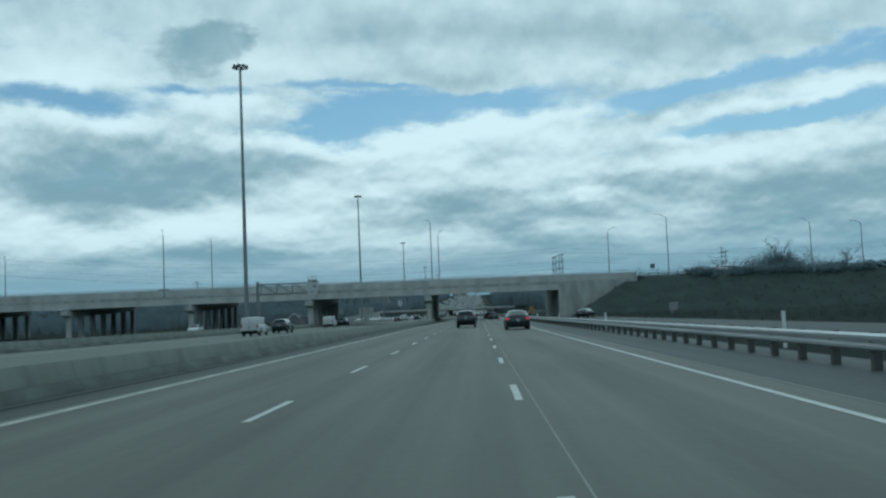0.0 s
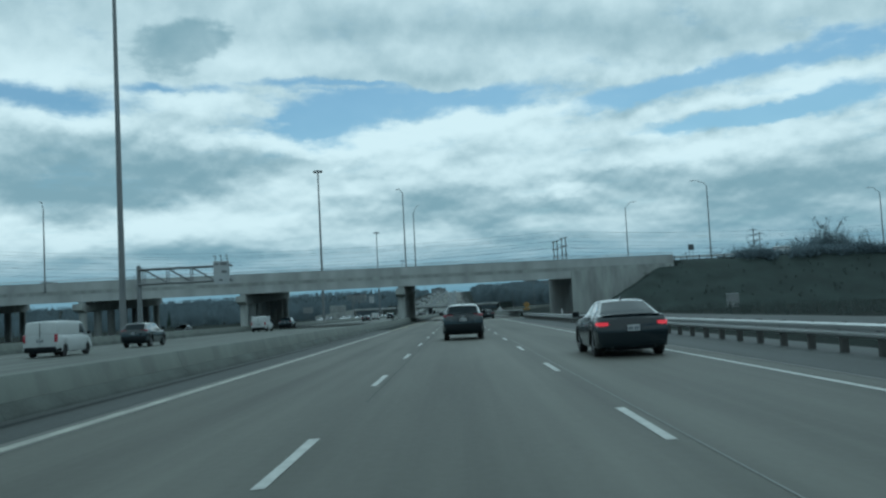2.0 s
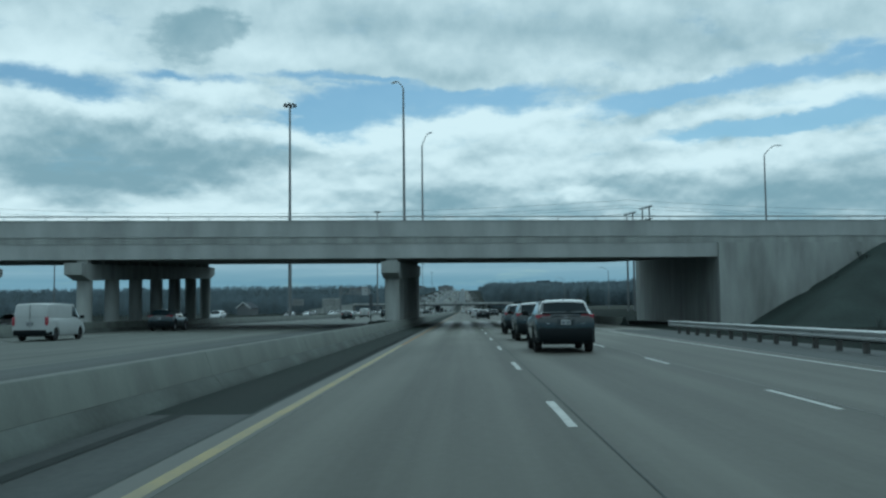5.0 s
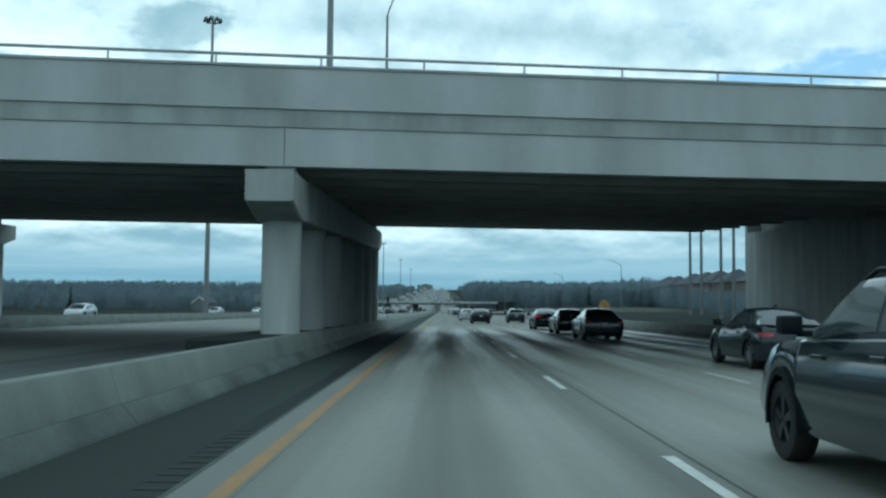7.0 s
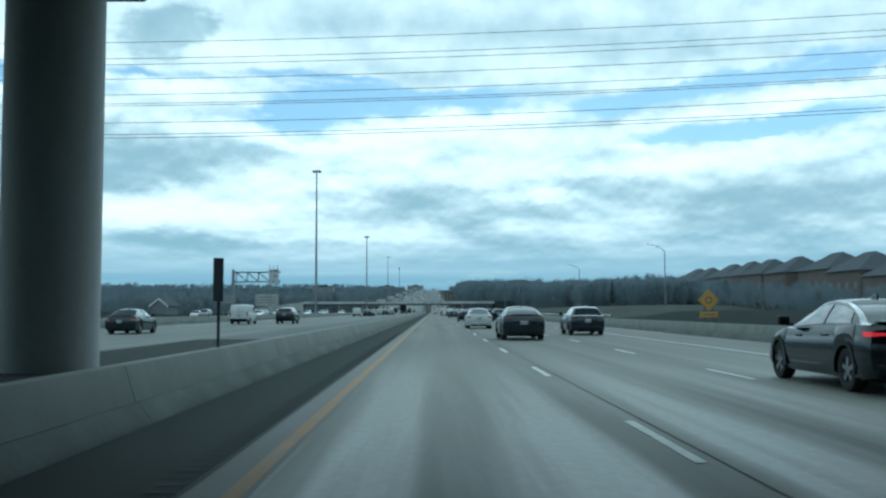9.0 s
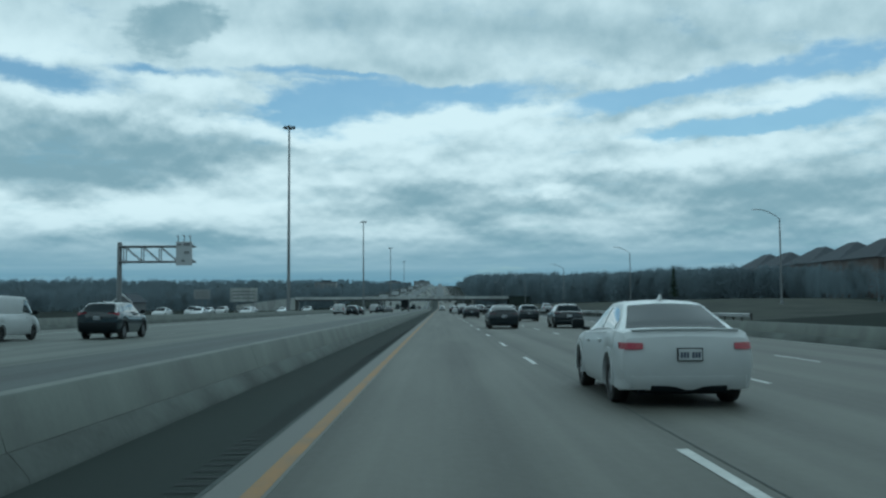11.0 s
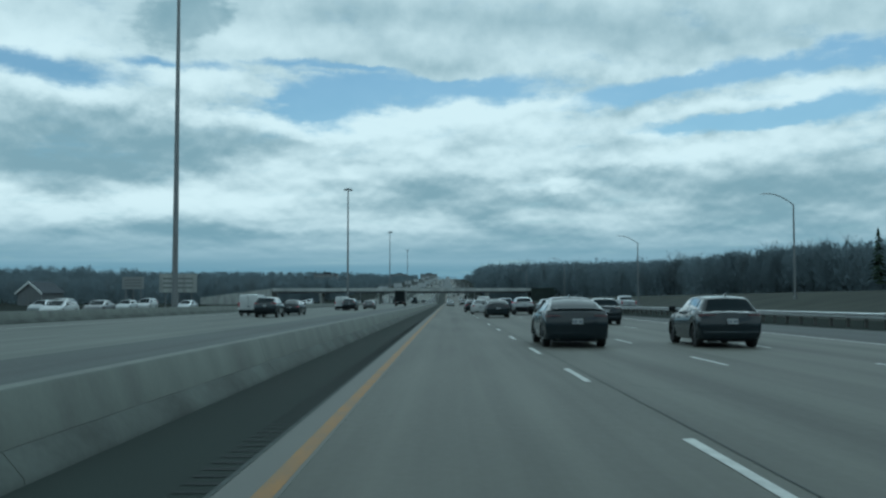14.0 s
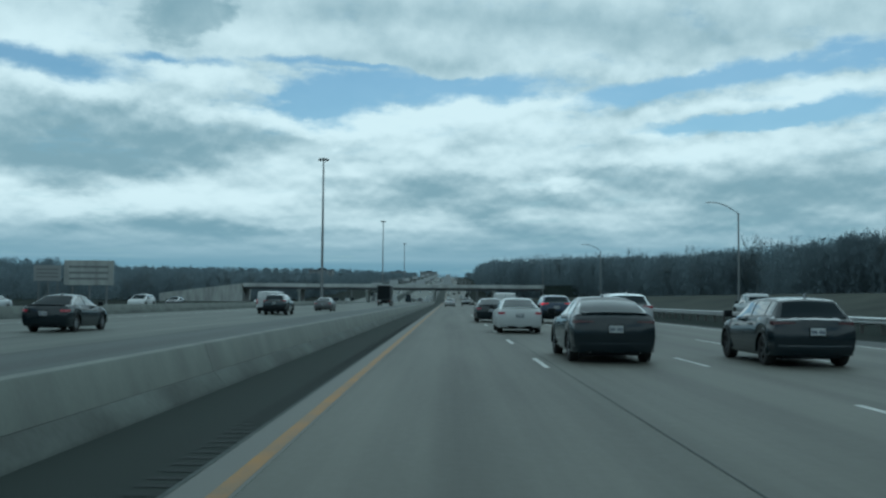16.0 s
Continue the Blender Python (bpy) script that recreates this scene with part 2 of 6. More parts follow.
def road_material(name, rgb, lane0, lane, wet_and_lifted=False):
    """Worn pavement: wheel tracks along the lanes, an oil strip between them, patches, cracks and damp streaks."""
    m = bpy.data.materials.new(name)
    m.use_nodes = True
    nt = m.node_tree
    L = nt.links.new
    bs = nt.nodes["Principled BSDF"]
    geo = nt.nodes.new("ShaderNodeNewGeometry")
    sep = nt.nodes.new("ShaderNodeSeparateXYZ")
    L(geo.outputs["Position"], sep.inputs[0])

    def mth(op, a, b=None, c=None, clamp=False):
        n = nt.nodes.new("ShaderNodeMath")
        n.operation, n.use_clamp = op, clamp
        for i, v in enumerate((a, b, c)):
            if v is None:
                continue
            if isinstance(v, (int, float)):
                n.inputs[i].default_value = v
            else:
                L(v, n.inputs[i])
        return n.outputs[0]

    def noise_at(sx, sy, detail, rough=0.55):
        mp = nt.nodes.new("ShaderNodeMapping")
        mp.inputs["Scale"].default_value = (sx, sy, 1)
        L(geo.outputs["Position"], mp.inputs[0])
        n = nt.nodes.new("ShaderNodeTexNoise")
        n.inputs["Scale"].default_value, n.inputs["Detail"].default_value, n.inputs["Roughness"].default_value = 1, detail, rough
        L(mp.outputs[0], n.inputs["Vector"])
        return n.outputs[0]

    wobble = mth("MULTIPLY", mth("SUBTRACT", noise_at(0.2, 0.03, 2), 0.5), 0.7)
    u = mth("DIVIDE", mth("SUBTRACT", mth("ADD", sep.outputs[0], wobble), lane0), lane)
    fr = mth("FRACT", u)
    track = mth("MULTIPLY_ADD", mth("COSINE", mth("MULTIPLY", mth("SUBTRACT", fr, 0.24), 12.566)), 0.5, 0.5)
    blot = noise_at(0.5, 0.06, 6)
    grain = noise_at(9, 5, 4, 0.7)
    long_ = noise_at(1.6, 0.02, 5)
    v = mth("ADD", mth("MULTIPLY", mth("SUBTRACT", track, 0.5), 0.22), 1.0)
    v = mth("ADD", v, mth("MULTIPLY", mth("SUBTRACT", blot, 0.5), 1.0))
    v = mth("ADD", v, mth("MULTIPLY", mth("SUBTRACT", long_, 0.5), 1.0))
    v = mth("ADD", v, mth("MULTIPLY", mth("SUBTRACT", grain, 0.5), 0.35))
    if wet_and_lifted:
        # pavement colour lightened around the bridge to stand in for missing light
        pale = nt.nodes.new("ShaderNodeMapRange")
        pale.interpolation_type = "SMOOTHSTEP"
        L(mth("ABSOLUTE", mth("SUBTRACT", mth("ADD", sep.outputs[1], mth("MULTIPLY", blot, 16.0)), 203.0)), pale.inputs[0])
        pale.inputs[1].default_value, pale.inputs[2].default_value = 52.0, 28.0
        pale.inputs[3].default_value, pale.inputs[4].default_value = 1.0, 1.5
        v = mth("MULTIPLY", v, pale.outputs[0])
    col = nt.nodes.new("ShaderNodeMix")
    col.data_type, col.blend_type = "RGBA", "MULTIPLY"
    col.inputs[0].default_value = 1
    col.inputs[6].default_value = (*rgb, 1)
    L(v, col.inputs[7])
    L(col.outputs[2], bs.inputs["Base Color"])
    rough = mth("MULTIPLY_ADD", grain, 0.3, 0.55)
    if wet_and_lifted:
        damp = nt.nodes.new("ShaderNodeMapRange")
        damp.interpolation_type = "SMOOTHSTEP"
        yy = mth("ABSOLUTE", mth("SUBTRACT", sep.outputs[1], 198.0))
        L(yy, damp.inputs[0])
        damp.inputs[1].default_value, damp.inputs[2].default_value = 40.0, 14.0
        damp.inputs[3].default_value, damp.inputs[4].default_value = 0, 1
        pat = nt.nodes.new("ShaderNodeMapRange")
        L(mth("ADD", mth("MULTIPLY", track, 0.35), noise_at(2.0, 0.05, 4, 0.5)), pat.inputs[0])
        pat.inputs[1].default_value, pat.inputs[2].default_value = 0.48, 0.82
        w = mth("MULTIPLY", damp.outputs[0], pat.outputs[0])
        rough = mth("SUBTRACT", rough, mth("MULTIPLY", w, 0.33))
        L(mth("MULTIPLY_ADD", w, 0.06, 0.22), bs.inputs["Specular IOR Level"])
    L(rough, bs.inputs["Roughness"])
    if not wet_and_lifted:
        bs.inputs["Specular IOR Level"].default_value = 0.22
    bp = nt.nodes.new("ShaderNodeBump")
    bp.inputs["Strength"].default_value, bp.inputs["Distance"].default_value = 0.25, 0.01
    L(grain, bp.inputs["Height"])
    L(bp.outputs[0], bs.inputs["Normal"])
    return m


def glow_material(name, rgb, strength):
    m = bpy.data.materials.new(name)
    m.use_nodes = True
    bs = m.node_tree.nodes["Principled BSDF"]
    bs.inputs["Base Color"].default_value = (*rgb, 1)
    bs.inputs["Emission Color"].default_value = (*rgb, 1)
    bs.inputs["Emission Strength"].default_value = strength
    bs.inputs["Roughness"].default_value = 0.25
    return m


M = {}
M["lanes"] = road_material("worn_lanes", (0.086, 0.0875, 0.0755), 0.0, 3.6, wet_and_lifted=True)
M["lanes_left"] = road_material("worn_lanes_beyond", (0.092, 0.101, 0.090), -19.8, 3.6)
M["shoulder"] = material("dark_shoulder_asphalt", (0.027, 0.034, 0.031), 0.9, spec=0.08, vary=0.3, scale=0.6, fine=60, bump=0.4, stretch=(1, 0.15, 1))
M["shoulder_far"] = road_material("paved_shoulder_beyond", (0.050, 0.058, 0.056), -8.7, 3.6)
M["shoulder_worn"] = road_material("worn_shoulder_asphalt", (0.038, 0.043, 0.042), -1.2, 2.3)
M["ramp"] = road_material("dark_ramp_asphalt", (0.030, 0.034, 0.033), 17.5, 4.2)
M["gutter"] = material("concrete_gutter", (0.105, 0.108, 0.098), 0.8, vary=0.3, scale=0.8, fine=40, bump=0.2, stretch=(1, 0.3, 1))
M["concrete"] = material("weathered_concrete", (0.32, 0.335, 0.32), 0.85, vary=0.34, scale=0.9, fine=10, bump=0.04, stretch=(1, 1, 0.2), grain=0.12)
# foot colour darkened to offset the sky light its slope catches
M["barrier_foot"] = material("toned_down_foot_concrete", (0.094, 0.105, 0.097), 0.9, vary=0.5, scale=1.1, fine=12, bump=0.08, stretch=(1, 0.5, 0.6), grain=0.2, tint=(0.06, 0.066, 0.06), spec=0.2)
M["barrier"] = material("barrier_concrete", (0.108, 0.121, 0.107), 0.88, vary=0.42, scale=1.3, fine=14, bump=0.06, stretch=(1, 0.8, 0.22), grain=0.18)
M["girder"] = material("grey_girder", (0.39, 0.405, 0.395), 0.75, vary=0.30, scale=0.6, fine=6, bump=0.02, stretch=(0.7, 1, 0.25), grain=0.10)
M["soffit"] = material("soffit_concrete", (0.56, 0.57, 0.57), 0.85, vary=0.25, scale=0.4, fine=15, bump=0.1)
M["white_line"] = material("worn_white_paint", (0.37, 0.38, 0.36), 0.65, vary=0.35, scale=3.5, fine=40, bump=0.1)
M["faint_line"] = material("nearly_gone_paint", (0.15, 0.16, 0.152), 0.75, vary=0.4, scale=2.0, fine=40, bump=0.1)
M["yellow_line"] = material("worn_yellow_paint", (0.21, 0.11, 0.028), 0.75, vary=0.35, scale=2.5, fine=30, bump=0.15, tint=(0.15, 0.11, 0.055), stretch=(1, 0.4, 1))
M["pale_line"] = material("worn_cream_paint", (0.31, 0.315, 0.27), 0.7, vary=0.4, scale=1.6, fine=30, bump=0.15, tint=(0.21, 0.215, 0.195), stretch=(2, 0.5, 1))
M["pale_yellow_line"] = material("faded_yellow_paint", (0.27, 0.225, 0.105), 0.75, vary=0.3, scale=2.5, fine=30, bump=0.15, tint=(0.22, 0.21, 0.15), stretch=(1, 0.4, 1))
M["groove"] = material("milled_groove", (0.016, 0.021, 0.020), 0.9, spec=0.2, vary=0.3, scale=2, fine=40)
M["seam"] = material("tar_joint", (0.075, 0.085, 0.082), 0.92, spec=0.06, vary=0.3, scale=3, fine=40)
M["grass"] = material("winter_grass", (0.014, 0.0195, 0.0165), 0.95, vary=0.45, scale=0.25, fine=6, bump=0.6, tint=(0.014, 0.017, 0.015), spec=0.03)
M["verge"] = material("olive_winter_grass", (0.050, 0.054, 0.046), 0.95, vary=0.4, scale=0.2, fine=5, bump=0.5, tint=(0.036, 0.043, 0.040), spec=0.04)
M["brush"] = material("dark_slope_scrub", (0.042, 0.054, 0.050), 0.95, vary=0.28, scale=0.3, fine=5, bump=0.3, tint=(0.036, 0.046, 0.043), spec=0.06)
M["scrub"] = material("bare_scrub_twigs", (0.088, 0.104, 0.099), 0.95, vary=0.3, scale=0.4, fine=5, bump=0.0, tint=(0.076, 0.09, 0.086), spec=0.06)
M["steel"] = material("galvanised_steel", (0.42, 0.43, 0.43), 0.42, 0.85, vary=0.15, scale=2, fine=30, bump=0.05)
M["pole"] = material("grey_pole_steel", (0.20, 0.21, 0.215), 0.5, 0.6, vary=0.15, scale=1, fine=20, bump=0.03)
M["wood"] = material("weathered_pole_wood", (0.15, 0.16, 0.165), 0.85, vary=0.3, scale=2, fine=30, bump=0.3, stretch=(4, 4, 0.2))
M["post_wood"] = material("guard_rail_post_wood", (0.062, 0.062, 0.058), 0.9, vary=0.3, scale=4, fine=40, bump=0.3)
# bark colour brought close to the haze-tinted woods
M["bark"] = material("grey_bark", (0.15, 0.178, 0.19), 0.95, vary=0.25, scale=1.0, fine=10, bump=0.2, per_object=0.3, spec=0.06)
# distance haze is put into this bluish, lightened twig colour
M["woods"] = material("hazed_bare_wood", (0.165, 0.205, 0.228), 0.95, vary=0.25, scale=0.05, fine=0.6, bump=0.0, tint=(0.15, 0.188, 0.21), spec=0.04)


def let_light_through(m, share):
    """A mass of thin twigs passes part of its light on."""
    nt = m.node_tree
    bs = nt.nodes["Principled BSDF"]
    tr = nt.nodes.new("ShaderNodeBsdfTranslucent")
    mx = nt.nodes.new("ShaderNodeMixShader")
    mx.inputs[0].default_value = share
    nt.links.new(bs.inputs["Base Color"].links[0].from_socket, tr.inputs["Color"])
    nt.links.new(bs.outputs[0], mx.inputs[1])
    nt.links.new(tr.outputs[0], mx.inputs[2])
    nt.links.new(mx.outputs[0], nt.nodes["Material Output"].inputs[0])


let_light_through(M["woods"], 0.45)
let_light_through(M["scrub"], 0.5)
let_light_through(M["bark"], 0.35)
M["conifer"] = material("dark_conifer", (0.03, 0.045, 0.03), 0.9, vary=0.4, scale=1.0, fine=10, bump=0.0, spec=0.06)
M["sign_back"] = material("sign_aluminium", (0.42, 0.44, 0.45), 0.5, 0.6, vary=0.12, scale=2, fine=15)
M["sign_dark"] = material("dark_sign_housing", (0.07, 0.08, 0.088), 0.6, vary=0.2, scale=2)
M["white_panel"] = material("pale_panel", (0.62, 0.64, 0.63), 0.5, vary=0.12, scale=1, fine=10)
M["amber"] = material("orange_sign_sheet", (0.36, 0.21, 0.045), 0.5, vary=0.12, scale=1.5, fine=10)
M["wire"] = material("line_wire", (0.04, 0.04, 0.042), 0.5, 0.5, vary=0.1)
M["brick"] = material("brown_brick_wall", (0.135, 0.112, 0.10), 0.85, vary=0.3, scale=0.5, fine=12, per_object=0.4)
# roof tone lifted in place of distance haze
M["roof"] = material("grey_shingle_roof", (0.07, 0.078, 0.088), 0.95, spec=0.08, vary=0.25, scale=1, fine=14, bump=0.4, per_object=0.3)
M["block"] = material("far_building_wall", (0.24, 0.25, 0.25), 0.7, vary=0.15, scale=0.1, fine=2, per_object=0.5)
M["window"] = material("far_window", (0.13, 0.145, 0.155), 0.5, vary=0.1)
# vehicles
M["paint_charcoal"] = material("charcoal_car_paint", (0.012, 0.023, 0.029), 0.16, 0.1, vary=0.08, scale=1.0, fine=4, bump=0.0, spec=0.5, coat=0.8, rough_vary=0.03)
M["paint_black"] = material("black_car_paint", (0.007, 0.0135, 0.018), 0.16, 0.0, vary=0.1, scale=1.5, fine=4, bump=0.0, spec=0.42, coat=0.35, rough_vary=0.05)
M["paint_white"] = material("white_car_paint", (0.43, 0.45, 0.45), 0.4, 0.0, vary=0.08, scale=1.5, fine=4, bump=0.0, coat=0.2, rough_vary=0.05)
M["paint_silver"] = material("silver_car_paint", (0.38, 0.40, 0.41), 0.35, 0.6, vary=0.08, scale=1.5, fine=4, bump=0.0, coat=0.5, rough_vary=0.05)
M["paint_blue"] = material("dark_blue_car_paint", (0.025, 0.04, 0.075), 0.3, 0.3, vary=0.1, scale=1.5, fine=4, bump=0.0, coat=0.6, rough_vary=0.05)
M["paint_grey"] = material("grey_car_paint", (0.11, 0.115, 0.12), 0.33, 0.5, vary=0.08, scale=1.5, fine=4, bump=0.0, coat=0.5, rough_vary=0.05)
M["cladding"] = material("black_plastic_cladding", (0.007, 0.010, 0.012), 0.6, spec=0.16, vary=0.15, scale=3, fine=50, bump=0.1)
M["glass"] = material("tinted_glass", (0.009, 0.016, 0.020), 0.06, vary=0.05, scale=1, fine=3, bump=0.0, spec=0.09, rough_vary=0.02)
# base lightened in place of the brightness seen through the cabin
M["side_glass"] = material("side_glass", (0.05, 0.064, 0.07), 0.05, vary=0.05, scale=1, fine=3, bump=0.0, coat=1.0, spec=1.0, rough_vary=0.02)
M["tyre"] = material("tyre_rubber", (0.014, 0.014, 0.014), 0.85, vary=0.2, scale=6, fine=50)
M["rim"] = material("alloy_rim", (0.30, 0.31, 0.32), 0.35, 0.8, vary=0.1, scale=5)
M["dark_rim"] = material("dark_alloy_rim", (0.06, 0.062, 0.065), 0.4, 0.7, vary=0.1, scale=5)
M["tail_red"] = material("red_lamp_lens", (0.27, 0.014, 0.03), 0.25, vary=0.1, scale=4, bump=0.0, coat=0.5)
M["tail_dark"] = material("dark_red_lamp_lens", (0.05, 0.006, 0.009), 0.25, vary=0.1, scale=4, bump=0.0, coat=0.3)
M["tail_clear"] = material("clear_lamp_lens", (0.13, 0.11, 0.115), 0.2, vary=0.1, scale=4, bump=0.0, coat=0.5)
M["tail_lit"] = glow_material("lit_brake_lamp", (0.9, 0.03, 0.05), 0.30)
M["head"] = material("headlamp_lens", (0.6, 0.62, 0.62), 0.12, vary=0.1, scale=4, bump=0.0, coat=0.5)
M["head_lit"] = glow_material("lit_headlamp", (1.0, 0.97, 0.9), 3.0)
M["plate"] = material("plate_white", (0.42, 0.44, 0.44), 0.4, vary=0.08, scale=6)
M["plate_ink"] = material("plate_dark_blue", (0.06, 0.075, 0.11), 0.5, vary=0.1)
M["chrome"] = material("chrome", (0.45, 0.46, 0.47), 0.25, 1.0, vary=0.05, bump=0.0, rough_vary=0.05)


# ---------------------------------------------------------------- mesh helpers
def mesh_of(bm, name, mat, smooth=None):
    me = bpy.data.meshes.new(name)
    bmesh.ops.recalc_face_normals(bm, faces=bm.faces)
    bm.to_mesh(me)
    bm.free()
    for m in (mat if isinstance(mat, (list, tuple)) else [mat]):
        me.materials.append(m)
    if smooth is not None:
        me.polygons.foreach_set("use_smooth", [True] * len(me.polygons))
        me.set_sharp_from_angle(angle=radians(smooth))
    return me


def part(name, bm, mat, parent, label="", smooth=None):
    """One mesh under a thing or a part."""
    ob = new(name, mesh_of(bm, name, mat, smooth))
    ob.parent = parent
    if label:
        ob["label"] = label
    return ob


def thing(name, bm, mat, label, category, group="", kind="", smooth=None):
    ob = new(name, mesh_of(bm, name, mat, smooth)) if bm else new(name)
    return tagged(ob, label, category, group, kind)


def box(bm, x0, x1, y0, y1, z0, z1, bevel=0.0):
    r = bmesh.ops.create_cube(bm, size=1.0, matrix=Matrix.Translation(((x0 + x1) / 2, (y0 + y1) / 2, (z0 + z1) / 2)) @ Matrix.Diagonal((x1 - x0, y1 - y0, z1 - z0, 1)))
    if bevel:
        es = list({e for v in r["verts"] for e in v.link_edges})
        bmesh.ops.bevel(bm, geom=es, offset=bevel, segments=2, affect="EDGES", profile=0.5)
    return bm


def boxes(*specs, bevel=0.0):
    bm = bmesh.new()
    for s in specs:
        box(bm, *s, bevel=bevel)
    return bm


def tube(bm, a, b, ra, rb, n=8, caps=True):
    """A tapered tube from a to b."""
    a, b = Vector(a), Vector(b)
    d = (b - a).normalized()
    u = d.orthogonal().normalized()
    w = d.cross(u)
    rings = []
    for p, r in ((a, ra), (b, rb)):
        rings.append([bm.verts.new(p + (u * math.cos(2 * math.pi * i / n) + w * math.sin(2 * math.pi * i / n)) * r) for i in range(n)])
    for i in range(n):
        bm.faces.new((rings[0][i], rings[0][(i + 1) % n], rings[1][(i + 1) % n], rings[1][i]))
    if caps:
        bm.faces.new(rings[0][::-1])
        bm.faces.new(rings[1])
    return bm


def tubes(*specs, n=8):
    bm = bmesh.new()
    for a, b, ra, rb in specs:
        tube(bm, a, b, ra, rb, n)
    return bm


def loft(rings, caps=True, closed=True):
    bm = bmesh.new()
    vs = [[bm.verts.new(p) for p in r] for r in rings]
    n = len(vs[0])
    for a, b in zip(vs, vs[1:]):
        for i in range(n if closed else n - 1):
            j = (i + 1) % n
            bm.faces.new((a[i], a[j], b[j], b[i]))
    if caps and closed:
        bm.faces.new(vs[0][::-1])
        bm.faces.new(vs[-1])
    return bm


def lathe(profile, n=20, axis="x"):
    """Turn (r, h) points about an axis."""
    rings = []
    for r, h in profile:
        ring = []
        for i in range(n):
            c, s = r * math.cos(2 * math.pi * i / n), r * math.sin(2 * math.pi * i / n)
            ring.append((h, c, s) if axis == "x" else (c, s, h))
        rings.append(ring)
    return loft(rings)


def lerp(pts, t):
    """Piecewise linear through (t, v) points."""
    if t <= pts[0][0]:
        return pts[0][1]
    for (a, va), (b, vb) in zip(pts, pts[1:]):
        if t <= b:
            return va + (vb - va) * (t - a) / (b - a)
    return pts[-1][1]


def smooth01(a, b, t):
    t = min(1.0, max(0.0, (t - a) / (b - a)))
    return t * t * (3 - 2 * t)


# ---------------------------------------------------------------- ground and pavements
def rise(y):
    """The land climbs in the far distance."""
    return 0.030 * max(0.0, y - 880.0) - 0.030 * max(0.0, y - 2700.0) if y > 880 else 0.0


def land(x, y):
    h = rise(y)
    h += 9.0 * smooth01(60, 210, x) * smooth01(330, 560, y)
    h += 7.0 * smooth01(90, 260, -x) * smooth01(420, 760, y)
    h += 1.3 * smooth01(19, 30, x) * (1 - smooth01(60, 74, x)) * smooth01(238, 262, y) * (1 - smooth01(312, 344, y))
    h += 2.3 * smooth01(28, 44, x) * (1 - smooth01(70, 200, x)) * smooth01(345, 400, y) * (1 - smooth01(880, 1000, y))
    h += 3.0 * noise.noise(Vector((x * 0.006, y * 0.006, 0.3))) * smooth01(60, 260, abs(x + 15))
    return h


def sheet(xs, ys, zf):
    bm = bmesh.new()
    grid = [[bm.verts.new((x, y, zf(x, y))) for x in xs] for y in ys]
    for r0, r1 in zip(grid, grid[1:]):
        for i in range(len(xs) - 1):
            bm.faces.new((r0[i], r0[i + 1], r1[i + 1], r1[i]))
    return bm


xs = [-4200, -2600, -1500, -900, -600, -420, -330, -270, -220, -180, -150, -120, -95, -75, -60, -30, 0, 16, 20, 24, 28, 32, 36, 40, 44, 50, 60, 75, 95, 120, 150, 180, 220, 270, 330, 420, 600, 900, 1500, 2600, 4200]
ys = [-600, -300, -100, 0, 60, 120, 180, 236, 246, 256, 266, 290, 312, 328, 346, 360, 400, 450, 500, 550, 600, 660, 720, 800, 880, 1000, 1200, 1500, 1900, 2300, 2700, 3300, 4800]
thing("ground", sheet(xs, ys, lambda x, y: land(x, y) - 0.06), M["grass"], "rough winter grass verge and open land beside the motorway", "ground", kind="structure", smooth=60)

VERGE_X, VERGE_Y = [i for i in xs if 28 <= i <= 60], [i for i in ys if 346 <= i <= 880]
thing("verge_slope", sheet(VERGE_X, VERGE_Y, lambda x, y: land(x, y) - 0.02), M["verge"], "olive brown winter grass slope below the wood", "verge", kind="structure", smooth=60)

ROAD_Y = [-80, 0, 100, 200, 300, 400, 500, 600, 700, 800, 880, 940, 1000, 1200, 1500, 2000, 2700]


def strip(name, x0, x1, mat, label, y0=-80, y1=2700, z=0.0, category="road"):
    yy = [y0] + [y for y in ROAD_Y if y0 < y < y1] + [y1]
    return thing(name, sheet([x0, x1], yy, lambda x, y: rise(y) + z), mat, label, category, kind="structure")


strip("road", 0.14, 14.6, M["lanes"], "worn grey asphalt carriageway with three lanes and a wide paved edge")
strip("gutter", -0.33, 0.14, M["gutter"], "pale concrete strip beside the inner shoulder", z=0.003)
strip("shoulder", -2.0, -0.33, M["shoulder_worn"], "narrow worn grey inner shoulder beside the barrier", y1=126, z=0.0)
strip("shoulder_dark", -2.0, -0.33, M["shoulder"], "narrow dark asphalt inner shoulder beside the barrier", y0=126, z=0.0)
strip("outer_shoulder", 11.45, 14.6, M["shoulder_worn"], "dark worn outer shoulder before the guard rail", y1=172, z=0.004)
strip("median", -5.0, -2.0, M["shoulder"], "dark asphalt median strip between the two barriers", z=0.004)
strip("shoulder_beyond", -8.7, -5.0, M["shoulder_far"], "grey paved shoulder of the carriageway beyond", z=0.0)
strip("road_beyond", -23.6, -8.7, M["lanes_left"], "worn grey carriageway beyond the concrete barrier", z=0.0)
strip("median_wide", -29.0, -23.6, M["shoulder"], "dark median with light masts and bridge piers", z=0.002)
strip("road_opposite", -47.0, -29.0, M["lanes_left"], "grey opposite carriageway with oncoming traffic", z=0.0)
bm_ = bmesh.new()
bm_.faces.new([bm_.verts.new(p) for p in ((14.6, 330, 0), (23.5, 330, 0), (20.6, 372, 0), (17.6, 408, 0), (15.4, 440, 0), (14.6, 462, 0))])
thing("merge_road", bm_, M["ramp"], "dark paved tapering end of the slip road beside the carriageway", "road", kind="structure")
